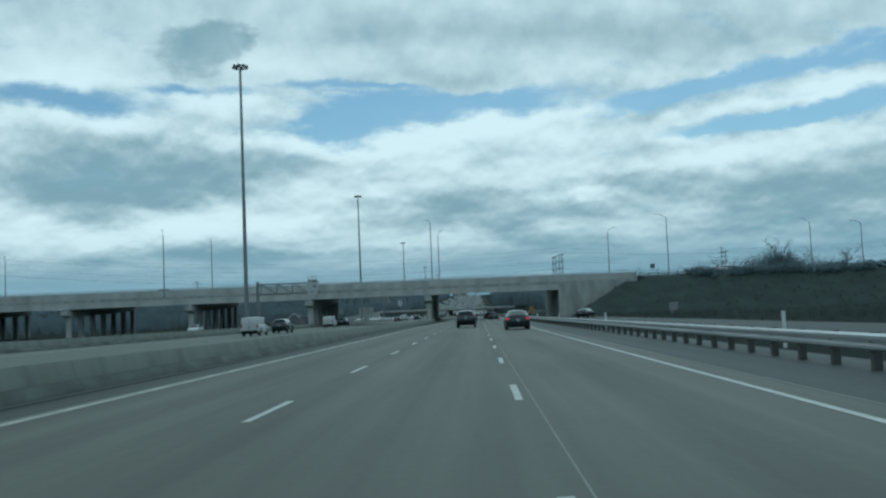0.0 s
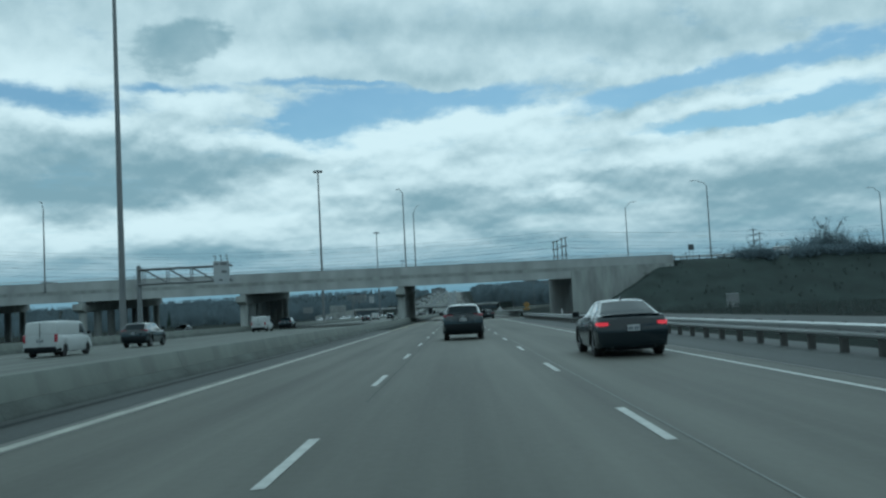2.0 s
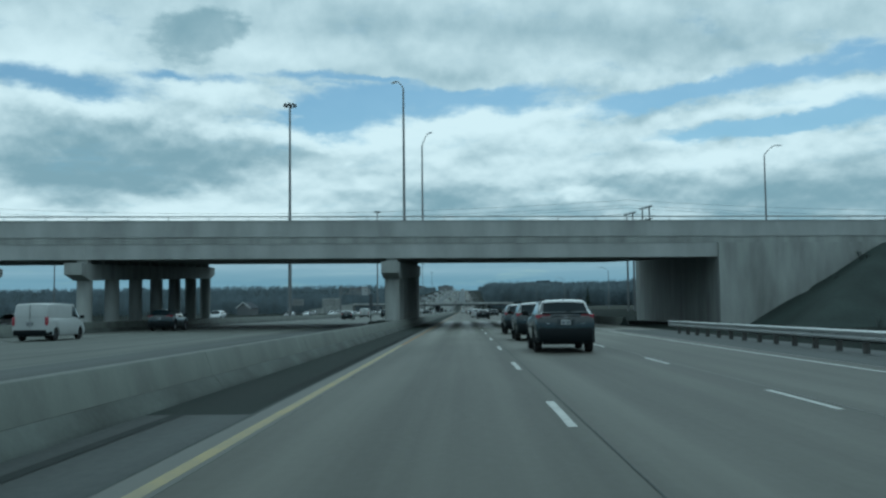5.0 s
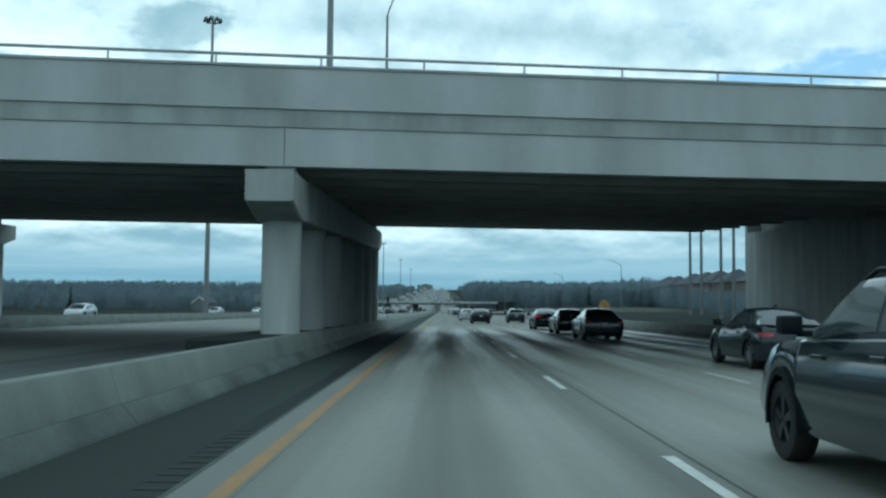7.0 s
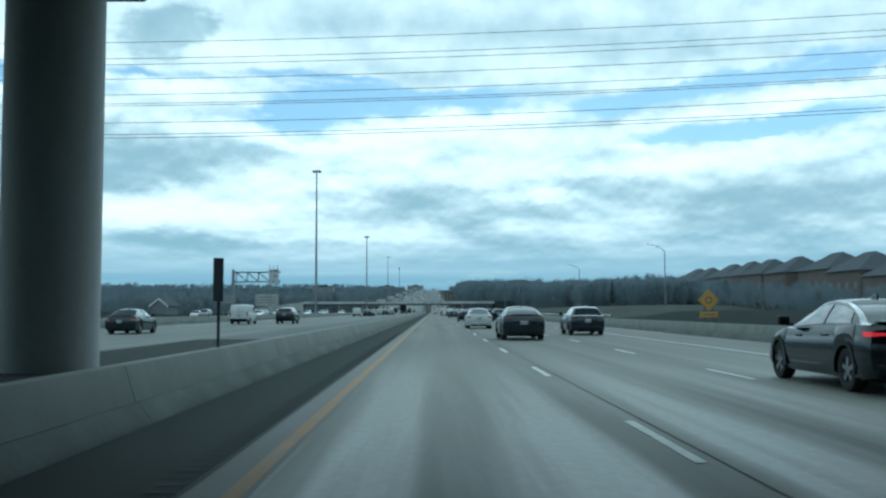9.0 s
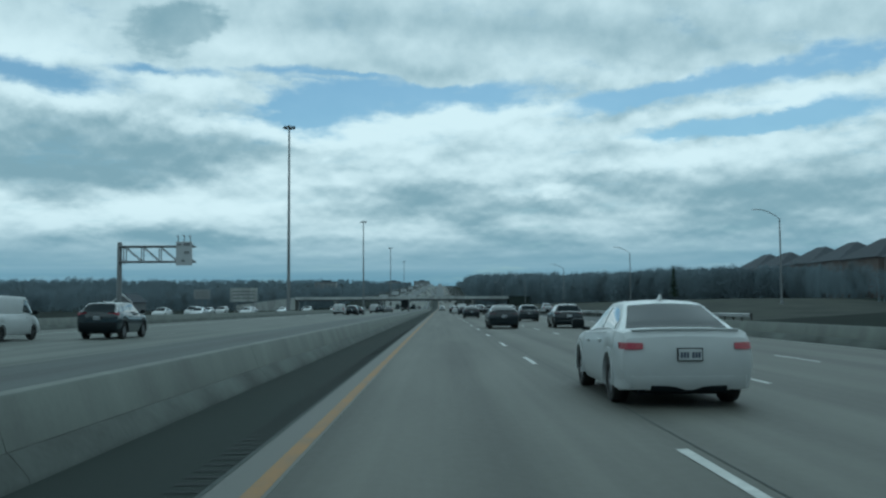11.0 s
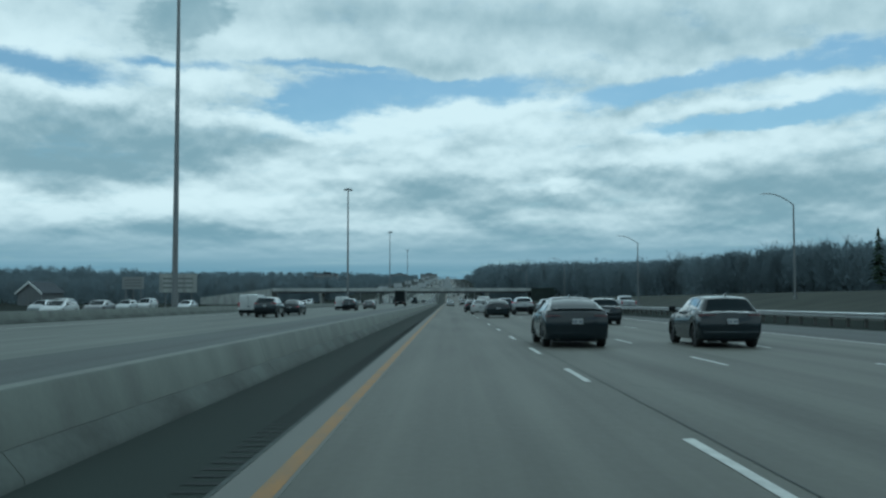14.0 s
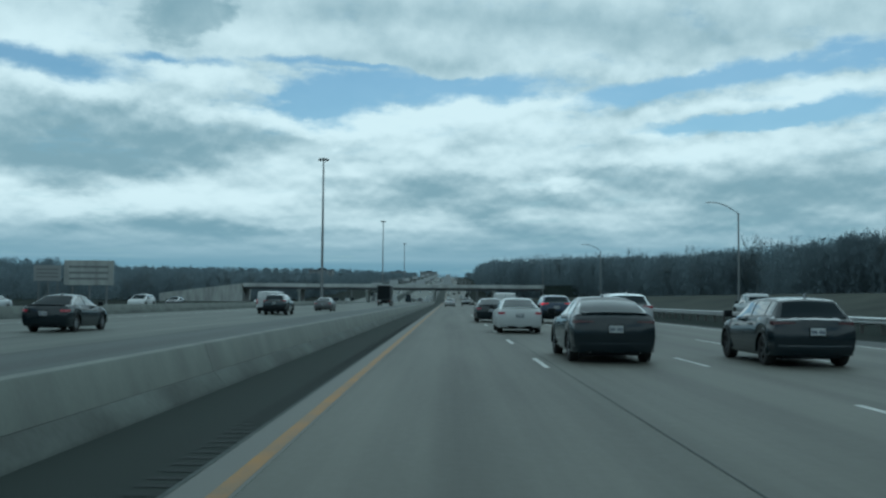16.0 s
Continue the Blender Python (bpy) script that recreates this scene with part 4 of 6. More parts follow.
def car(kind, paint, place, label, group="cars on the motorway", turn=0.0, lit=False, heads=False, bars=True, mirror=True, rim="rim", rails=False, category="car"):
    K = KINDS[kind]
    L, W, r = K["L"], K["W"], K["r"]
    paint = M[paint]
    t = thing({"suv": "sport_utility_car", "sedan": "sedan_car", "fastback": "fastback_car", "hatch": "hatchback_car", "minivan": "minivan", "van": "cargo_van", "pickup": "pickup_truck"}[kind],
              None, None, label, category, group)
    low, R = K["sill"], r + 0.055
    ys = {0.0, 0.03, 0.09, 0.2, L - 0.2, L - 0.09, L - 0.03, L}
    ys |= {i * 0.2 for i in range(int(L / 0.2) + 1)}
    for a in K["ax"]:
        ys |= {a + R * math.sin(radians(d)) for d in (-90, -80, -65, -45, -22, 0, 22, 45, 65, 80, 90)}
        ys |= {a - R - 0.01, a + R + 0.01}
    ys = sorted(y for y in ys if 0 <= y <= L)

    def half(y):
        return W * (1 - 0.05 * (1 - min(1, y / 0.45)) ** 2 - 0.10 * (1 - min(1, (L - y) / 0.9)) ** 2)

    def low_at(y):
        zb = low + 0.10 * (1 - min(1, y / 0.3)) + 0.05 * (1 - min(1, (L - y) / 0.3))
        for a in K["ax"]:
            if abs(y - a) < R:
                zb = max(zb, r + math.sqrt(R * R - (y - a) ** 2))
        return zb

    rings = []
    for y in ys:
        w, zt, zb = half(y), lerp(K["belt"], y), low_at(y)
        if y < 0.04:
            zt -= 0.02
        h = zt - zb
        pts = [(w * 0.91, zb), (w * 0.965, zb + 0.12 * h), (w * 0.998, zb + 0.42 * h), (w * 0.99, zb + 0.66 * h), (w * 0.968, zb + 0.84 * h), (w * 0.93, zt - 0.035 * h), (w * 0.86, zt), (w * 0.5, zt + 0.014)]
        rings.append([(x, y, z) for x, z in pts] + [(0, y, zt + 0.018)] + [(-x, y, z) for x, z in pts[::-1]])
    bm = loft(rings, caps=False)
    for y, ring in ((0, rings[0]), (L, rings[-1])):
        lv = ring[:8]
        grid = [[bm.verts.new((x * k / 5, y, z + (0.004 if i == 7 and abs(k) < 5 else 0))) for k in range(-5, 6)] for i, (x, _, z) in enumerate(lv)]
        for g0, g1 in zip(grid, grid[1:]):
            for k in range(10):
                q = (g0[k], g0[k + 1], g1[k + 1], g1[k])
                bm.faces.new(q if y == 0 else q[::-1])
    bmesh.ops.remove_doubles(bm, verts=bm.verts, dist=0.0015)
    part("body", bm, paint, t, smooth=32)
    part("underbody", boxes((-W + 0.27, W - 0.27, 0.12, L - 0.25, low - 0.03, min(0.78, K["belt"][0][1] - 0.15))), M["cladding"], t)

    # greenhouse: one smooth shell over the belt line, with the panes lying on it
    RB, RT, FT, FB, roof, wr = K["rb"], K["rt"], K["ft"], K["fb"], K["roof"], K["wr"]
    crown = K.get("top") or [(RB, lerp(K["belt"], RB) - 0.02), (RT, roof - 0.035), ((RT + FT) / 2, roof), (FT, roof - 0.03), (FB, lerp(K["belt"], FB) - 0.02)]
    wide = [(RB, half(RB) * 0.86), (RT, wr), (FT, wr), (FB, half(FB) * 0.80)]

    def z_top(y):
        d = 0.10
        return sum(lerp(crown, min(FB, max(RB, y + k * d))) for k in (-1, -0.5, 0, 0.5, 1)) / 5

    def raw(y, q):
        aq, sg = abs(q), 1 if q >= 0 else -1
        zt, zb = z_top(y), lerp(K["belt"], y) - 0.03
        zt = max(zt, zb + 0.004)
        wt, wb = lerp(wide, y), half(y) * 0.89
        wt = min(wt, wb)
        bow = 0.035 * min(1, (zt - zb) / 0.3)
        if aq <= 0.5:
            f = aq / 0.5
            return Vector((sg * wt * f, y, zt - bow * f * f))
        f = (aq - 0.5) / 0.5
        return Vector((sg * (wt + (wb - wt) * f + 0.02 * math.sin(math.pi * f)), y, (zt - bow) * (1 - f) + zb * f))

    def shell(y, q, off=0.0):
        q = max(-1.0, min(1.0, q))
        d = 0.035
        if abs(q) > 1 - d:
            p = raw(y, q)
        else:
            p = (raw(y, q - d) + raw(y, q) * 2 + raw(y, q + d)) / 4
        if off:
            e = 0.01
            ty_ = raw(min(FB, y + e), q) - raw(max(RB, y - e), q)
            tq_ = raw(y, min(1, q + 0.01)) - raw(y, max(-1, q - 0.01))
            n = tq_.cross(ty_)
            n = n.normalized() if n.length > 1e-9 else Vector((0, 0, 1))
            if n.z < -0.2:
                n = -n
            p = p + n * off
        return p

    QS = [-1, -0.9, -0.8, -0.7, -0.6, -0.55, -0.5, -0.45, -0.4, -0.2, 0, 0.2, 0.4, 0.45, 0.5, 0.55, 0.6, 0.7, 0.8, 0.9, 1]
    n_y = 26
    part("roof", loft([[shell(RB + (FB - RB) * i / n_y, q) for q in QS] for i in range(n_y + 1)]), paint, t, smooth=50)

    def pane(y0, y1, q0, q1, off=0.010, slant0=0.0, slant1=0.0, ny=8, nq=8):
        """A pane on the shell between two stations and two heights, its edges turned in."""
        bm = bmesh.new()

        def at(i, j, o):
            fq = j / nq
            q = q0 + (q1 - q0) * fq
            yy0, yy1 = y0 + slant0 * fq, y1 + slant1 * fq
            return shell(yy0 + (yy1 - yy0) * i / ny, q, o)

        top = [[bm.verts.new(at(i, j, off)) for j in range(nq + 1)] for i in range(ny + 1)]
        for g0, g1 in zip(top, top[1:]):
            for j in range(nq):
                bm.faces.new((g0[j], g0[j + 1], g1[j + 1], g1[j]))
        rim_ = [(0, j) for j in range(nq)] + [(i, nq) for i in range(ny)] + [(ny, j) for j in range(nq, 0, -1)] + [(i, 0) for i in range(ny, 0, -1)]
        low_ = [bm.verts.new(at(i, j, -0.004)) for i, j in rim_]
        for k in range(len(rim_)):
            k2 = (k + 1) % len(rim_)
            bm.faces.new((top[rim_[k][0]][rim_[k][1]], top[rim_[k2][0]][rim_[k2][1]], low_[k2], low_[k]))
        return bm

    run_r, run_f = RT - RB, FB - FT
    if kind == "van":
        part("rear_door_seam", boxes((-0.008, 0.008, -0.004, 0.03, 0.6, 1.82)), M["seam"], t)
    else:
        g0, g1 = {"fastback": (0.04, 0.93), "pickup": (0.15, 0.85), "sedan": (0.06, 0.92)}.get(kind, (0.02, 0.86))
        part("rear_window", pane(RB + run_r * g0, RB + run_r * g1, -0.455, 0.455, ny=10, nq=12), M["glass"], t, "dark tinted rear window", smooth=40)
    if rails:
        part("spoiler", pane(RT - 0.10, RT + 0.24, -0.47, 0.47, off=0.022, nq=12), paint, t, "roof spoiler above the rear window", smooth=40)
    part("windscreen", pane(FT + run_f * 0.08, FT + run_f * 0.95, -0.455, 0.455, nq=12), M["glass"], t, "tinted windscreen", smooth=40)
    cuts = {"suv": ((0.30, 0.98), (1.06, 1.86), (1.94, 2.86)), "minivan": ((0.30, 1.30), (1.42, 2.42), (2.52, 3.55)), "van": ((3.1, 3.95),), "pickup": ((2.36, 3.05), (3.14, 3.95)),
            "hatch": ((0.48, 0.86), (0.94, 1.75), (1.83, 2.70)), "fastback": ((1.02, 1.92), (2.00, 3.00)), "sedan": ((1.05, 1.90), (1.98, 2.92))}[kind]
    for side in (1, -1):
        for u0, u1 in cuts:
            s0 = -0.10 if u0 == cuts[0][0] else 0.0
            s1 = 0.22 if u1 == cuts[-1][1] else 0.0
            part("side_window", pane(u0, u1, side * 0.58, side * 0.93, slant0=s0, slant1=s1, ny=5, nq=4), M["side_glass"], t, "tinted side window", smooth=40)

    # wheels
    ty, rm = wheel_meshes(r, 0.225, M[rim])
    for a in K["ax"]:
        for sx in (-1, 1):
            w = new("wheel")
            w.parent = t
            w.matrix_basis = pose(sx * (W - 0.135), a, r, 0, 0, 0 if sx > 0 else 180)
            for nm, me in (("tyre", ty), ("rim", rm)):
                o = new(nm, me)
                o.parent = w
            ring = []
            for i in range(13):
                an = radians(-8 + i * 196 / 12)
                c, s = math.cos(an), math.sin(an)
                x0, x1 = half(a) * 0.93, half(a) * 1.012
                ring.append([(sx * x0, a + c * (R - 0.01), r + s * (R - 0.01)), (sx * x1, a + c * (R - 0.01), r + s * (R - 0.01)), (sx * x1, a + c * (R + 0.06), r + s * (R + 0.06)), (sx * x0, a + c * (R + 0.06), r + s * (R + 0.06))])
            part("arch_trim", loft(ring), M["cladding"] if kind in ("suv", "pickup") else paint, t, smooth=40)

    # rear end
    if kind in ("fastback", "sedan"):
        zl = lerp(K["belt"], 0.1) + 0.012
        xs = [W * 0.78 * k / 6 for k in range(-6, 7)]
        bm = loft([[(x, 0.20, zl), (x, 0.055, zl + 0.030 * (1 - (x / W) ** 2)), (x, 0.045, zl + 0.018 * (1 - (x / W) ** 2)), (x, 0.10, zl - 0.03), (x, 0.20, zl - 0.02)] for x in xs])
        part("spoiler_lip", bm, paint, t, "slim lip along the boot edge", smooth=40)
        part("diffuser", boxes((-W * 0.62, W * 0.62, 0.02, 0.10, K["sill"] + 0.02, K["sill"] + 0.05), bevel=0.008), M["chrome"], t, "thin bright strip under the bumper")
    b0, b1 = K["bump"]
    pts = [(-W * 0.975, 0.34), (-W * 0.93, 0.06), (-W * 0.84, -0.045), (-W * 0.5, -0.06), (0, -0.066), (W * 0.5, -0.06), (W * 0.84, -0.045), (W * 0.93, 0.06), (W * 0.975, 0.34)]
    if kind not in ("suv", "pickup", "van"):
        pts = [(x, y * 0.35 if y < 0 else y) for x, y in pts]
    out = -0.012 if kind in ("suv", "pickup", "van") else 0.006
    bm = loft([[(x, y + 0.22, b0), (x, y + 0.015, b0), (x, y + out, b0 + 0.06), (x, y + out, b1 - 0.05), (x, y + 0.02, b1), (x, y + 0.22, b1)] for x, y in pts])
    part("rear_bumper", bm, M["cladding"] if kind in ("suv", "pickup", "van") else paint, t, smooth=40)
    part("bumper_insert", boxes((-W * 0.55, W * 0.55, -0.075 if kind in ("suv", "pickup", "van") else -0.03, 0.05, b0 - 0.03, b0 + 0.06), bevel=0.02), M["cladding"], t)
    tz = K["tail"]
    for sx in (-1, 1):
        if kind in ("van", "minivan", "pickup"):
            bm = boxes((min(sx * W * 0.80, sx * W * 0.955), max(sx * W * 0.80, sx * W * 0.955), -0.012, 0.12, tz - 0.22, tz + 0.20), bevel=0.02)
        else:
            ls = {"suv": 1.0, "sedan": 0.65, "fastback": 0.62, "hatch": 0.75}[kind]
            prof = [(0.66, 0.052), (0.74, 0.058), (0.84, 0.062), (0.90, 0.060), (0.935, 0.056), (0.965, 0.05)] if kind == "sedan" else [(0.50, 0.030 * ls), (0.62, 0.036 * ls), (0.74, 0.044 * ls), (0.84, 0.055 * ls), (0.90, 0.065 * ls), (0.935, 0.068 * ls), (0.965, 0.07 * ls)]
            rg = []
            for f, hz in prof:
                y = -0.014 if f < 0.92 else (0.012 if f < 0.95 else 0.10)
                if kind == "suv" and f < 0.8:
                    rg.append([(sx * W * f, y + 0.10, tz + 0.002), (sx * W * f, y, tz + 0.002), (sx * W * f, y - 0.006, tz + 0.032), (sx * W * f, y + 0.10, tz + 0.036)])
                    continue
                rg.append([(sx * W * f, y + 0.10, tz - hz), (sx * W * f, y, tz - hz), (sx * W * f, y - 0.006, tz + hz * 0.5), (sx * W * f, y + 0.10, tz + hz * 0.6)])
            bm = loft(rg)
        part("tail_light", bm, M["tail_lit"] if lit else M["tail_dark" if kind in ("fastback", "hatch") else "tail_red"], t, "lit red brake lamp" if lit else "red tail lamp", smooth=40)
        hx = half(L - 0.15)
        part("headlight", boxes((min(sx * hx * 0.55, sx * hx * 0.93), max(sx * hx * 0.55, sx * hx * 0.93), L - 0.42, L - 0.10, lerp(K["belt"], L - 0.1) - 0.19, lerp(K["belt"], L - 0.1) - 0.05), bevel=0.03),
             M["head_lit"] if heads else M["head"], t, "lit headlamp" if heads else "clear headlamp")
        if mirror:
            mx = half(FB - 0.35) * 0.95
            my, mz = FB - 0.42, lerp(K["belt"], FB - 0.4) + 0.10
            bm = bmesh.new()
            box(bm, min(sx * (mx + 0.05), sx * (mx + 0.24)), max(sx * (mx + 0.05), sx * (mx + 0.24)), my - 0.06, my + 0.09, mz - 0.07, mz + 0.09, 0.03)
            box(bm, min(sx * (mx - 0.04), sx * (mx + 0.08)), max(sx * (mx - 0.04), sx * (mx + 0.08)), my - 0.01, my + 0.05, mz - 0.09, mz - 0.04)
            part("door_mirror", bm, M["cladding"], t, "dark door mirror", smooth=40)
        for hy in ((L * 0.37, L * 0.60) if kind not in ("van",) else (L * 0.66,)):
            part("door_handle", boxes((min(sx * W * 0.975, sx * W * 1.0), max(sx * W * 0.975, sx * W * 1.0), hy - 0.11, hy + 0.11, lerp(K["belt"], hy) - 0.17, lerp(K["belt"], hy) - 0.13), bevel=0.008), paint, t)
    pz = {"suv": 0.925, "hatch": 0.74, "sedan": 0.70, "fastback": 0.74, "minivan": 0.85, "van": 0.86, "pickup": 0.86}[kind]
    py = -0.022 if kind != "pickup" else -0.03
    pl = part("number_plate", boxes((-0.165, 0.165, py - 0.006, py + 0.03, pz - 0.085, pz + 0.085), bevel=0.004), M["cladding"], t, "number plate in a dark frame")
    part("plate_face", boxes((-0.15, 0.15, py - 0.010, py, pz - 0.072, pz + 0.072)), M["plate"], pl)
    if bars:
        for bx_ in (-0.115, -0.075, -0.035, 0.035, 0.075, 0.115):
            part("plate_bar", boxes((bx_ - 0.014, bx_ + 0.014, py - 0.013, py - 0.009, pz - 0.045, pz + 0.03)), M["plate_ink"], pl)
    # front mask and grille for those seen from the front
    part("grille", boxes((-W * 0.5, W * 0.5, L - 0.10, L - 0.012, lerp(K["belt"], L - 0.1) - 0.30, lerp(K["belt"], L - 0.1) - 0.12), bevel=0.02), M["cladding"], t)
    if kind in ("suv", "hatch", "sedan", "fastback"):
        fin = loft([[(-0.022, K["rt"] + 0.10, roof - 0.02), (0.022, K["rt"] + 0.10, roof - 0.02), (0.006, K["rt"] + 0.13, roof + 0.075), (-0.006, K["rt"] + 0.13, roof + 0.075)],
                    [(-0.022, K["rt"] + 0.36, roof - 0.01), (0.022, K["rt"] + 0.36, roof - 0.01), (0.004, K["rt"] + 0.22, roof + 0.065), (-0.004, K["rt"] + 0.22, roof + 0.065)]])
        part("antenna_fin", fin, paint, t)
    if rails:
        for sx in (-1, 1):
            x = sx * (wr - 0.06)
            bm = tubes(((x, K["rt"] + 0.05, roof - 0.06), (x, K["rt"] + 0.22, roof + 0.004), 0.022, 0.02), ((x, K["rt"] + 0.22, roof + 0.004), (x, K["ft"] - 0.2, roof + 0.004), 0.02, 0.02), ((x, K["ft"] - 0.2, roof + 0.004), (x, K["ft"] - 0.02, roof - 0.06), 0.02, 0.022))
            part("roof_rail", bm, M["cladding"], t, smooth=50)
    bend(t, K)
    t.matrix_world = pose(place[0], place[1], place[2] if len(place) > 2 else rise(place[1]), 0, 0, turn)
    return t


def rear_detail(t):
    """The close sport utility car: lamps with clear inserts, tailgate folds, wiper, badges."""
    W = KINDS["suv"]["W"]
    for sx in (-1, 1):
        a, b = sorted((sx * W * 0.49, sx * W * 0.79))
        part("lamp_insert", boxes((a, b, -0.020, 0.05, 1.058, 1.104), bevel=0.008), M["tail_clear"], t, "clear lower lens of the tail lamp")
        # tailgate fold running from the lamp down to the plate
        x0, x1 = sx * 0.42, sx * 0.27
        bm = loft([[(x0 + dx, yy, 1.055 + dz) for dx, yy, dz in ((-0.03, 0.02, 0.02), (0.03, 0.02, 0.02), (0.012, -0.022, 0.0), (-0.012, -0.022, 0.0))],
                   [(x1 + dx, yy, 0.84 + dz) for dx, yy, dz in ((-0.03, 0.02, 0.02), (0.03, 0.02, 0.02), (0.012, -0.018, 0.0), (-0.012, -0.018, 0.0))]])
        part("tailgate_fold", bm, M["paint_charcoal"], t, smooth=60)
        a, b = sorted((sx * 0.47, sx * 0.59))
        part("badge", boxes((a, b, -0.008, 0.02, 0.875, 0.892)), M["chrome"], t, "small bright badge bar")
    part("garnish", boxes((-0.40, 0.40, -0.022, 0.03, 1.088, 1.112), bevel=0.008), M["cladding"], t, "dark strip across the tailgate")
    part("tailgate_glass_edge", boxes((-0.70, 0.70, -0.010, 0.07, 1.15, 1.222), bevel=0.012), M["glass"], t)
    # flat darker panel painted in for the shaded recess around the plate
    part("plate_recess", boxes((-0.27, 0.27, -0.012, 0.02, 0.83, 1.02), bevel=0.01), M["paint_black"], t)
    bm = tyre_ring([(0.060, 0.005), (0.060, -0.005), (0.048, -0.005), (0.048, 0.005), (0.060, 0.005)], 20)
    bmesh.ops.transform(bm, matrix=Matrix.Translation((0, -0.030, 1.095)) @ Matrix.Diagonal((0.95, 1, 0.62, 1)) @ Matrix.Rotation(radians(90), 4, "Z"), verts=bm.verts)
    part("emblem", bm, M["chrome"], t, "plain oval chrome emblem", smooth=40)
    part("wiper", tubes(((0.02, 0.10, 1.23), (0.28, 0.16, 1.29), 0.010, 0.007), n=6), M["cladding"], t)


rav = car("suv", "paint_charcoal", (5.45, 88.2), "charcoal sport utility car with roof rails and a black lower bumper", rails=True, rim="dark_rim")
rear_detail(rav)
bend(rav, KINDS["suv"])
car("fastback", "paint_black", (8.65, 222.9), "black compact fastback with silver rims and a lit lamp", lit=True)
# the one charcoal car again, repeated at later places along the lane
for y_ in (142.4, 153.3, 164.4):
    q_ = car("suv", "paint_charcoal", (5.47, y_), "charcoal sport utility car, repeated farther along the centre lane", group="charcoal cars in the centre lane", rails=True, rim="dark_rim")
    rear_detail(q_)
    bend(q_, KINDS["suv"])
for x_, y_ in ((9.45, 68.5), (9.5, 180.5), (8.7, 201.2), (8.7, 211.2)):
    car("sedan", "paint_black", (x_, y_), "black sedan with lit tail lamps in the outer lane" if y_ < 100 else "black sedan with dark glass in the outer lane", group="black sedans in the outer lane", lit=y_ < 100)
car("fastback", "paint_black", (5.15, 415.9), "black fastback sedan with a glass roof line")
car("hatch", "paint_black", (9.15, 415.2), "black hatchback with a short antenna", rim="dark_rim")
car("sedan", "paint_white", (4.45, 433.4), "white sedan with red tail lamps")
car("suv", "paint_blue", (7.75, 449.5), "dark blue sport utility car braking with lit lamps", lit=True)
car("sedan", "paint_black", (4.1, 451.0), "dark sedan farther ahead in traffic")
car("van", "paint_white", (6.2, 472.0), "white panel van far ahead in traffic")
car("suv", "paint_silver", (8.35, 431.0), "silver sport utility car in the middle of traffic")
car("fastback", "paint_black", (5.2, 249.0), "black fastback sedan in the centre lane")
car("sedan", "paint_white", (4.6, 275.0), "white sedan in the centre lane")
car("hatch", "paint_black", (9.2, 257.0), "black hatchback with dark rims in the outer lane", rim="dark_rim")
for y_ in (319.0, 369.6):
    car("fastback", "paint_black", (5.15 if y_ < 340 else 4.9, y_), "black fastback sedan with a glossy body in the centre lane", group="black cars in the centre lane")
for y_ in (320.0, 345.6, 369.4, 394.6):
    car("hatch", "paint_black", (9.15 if y_ < 380 else 9.9, y_), "black hatchback in the outer lane", rim="dark_rim", group="black hatchbacks in the outer lane")
car("hatch", "paint_grey", (8.9, 512.0), "grey hatchback far ahead")
car("sedan", "paint_silver", (1.9, 560.0), "silver sedan far ahead in the inner lane")
car("suv", "paint_white", (5.3, 590.0), "white sport utility car far ahead")
car("sedan", "paint_black", (21.6, 139.5), "black sedan on the dark ramp behind the guard rail", turn=-24)
car("pickup", "paint_silver", (24.0, 462.0), "silver pickup truck on the outer slip road", turn=0)
# beyond the barrier, same direction
car("van", "paint_white", (-19.0, 160.0), "white panel van with faded side graphics beyond the barrier", rim="dark_rim")
car("suv", "paint_charcoal", (-20.0, 183.0), "dark sport utility car beyond the barrier", group="cars beyond the barrier")
for x_, y_ in ((-16.3, 94.0), (-17.2, 300.0), (-16.2, 426.0), (-13.6, 475.0)):
    car("van", "paint_white", (x_, y_), "white panel van beyond the barrier", group="white vans beyond the barrier", rim="dark_rim")
for x_, y_ in ((-16.3, 108.0), (-13.4, 303.5), (-13.2, 418.0), (-11.9, 469.0)):
    car("suv", "paint_charcoal", (x_, y_), "dark sport utility car beyond the barrier", group="cars beyond the barrier")
car("sedan", "paint_black", (-13.3, 430.5), "black sedan ahead of a van beyond the barrier", group="cars beyond the barrier")
car("sedan", "paint_grey", (-11.2, 492.0), "grey sedan beyond the barrier", group="cars beyond the barrier")
car("sedan", "paint_black", (-16.0, 262.0), "black sedan beyond the barrier", group="cars beyond the barrier")
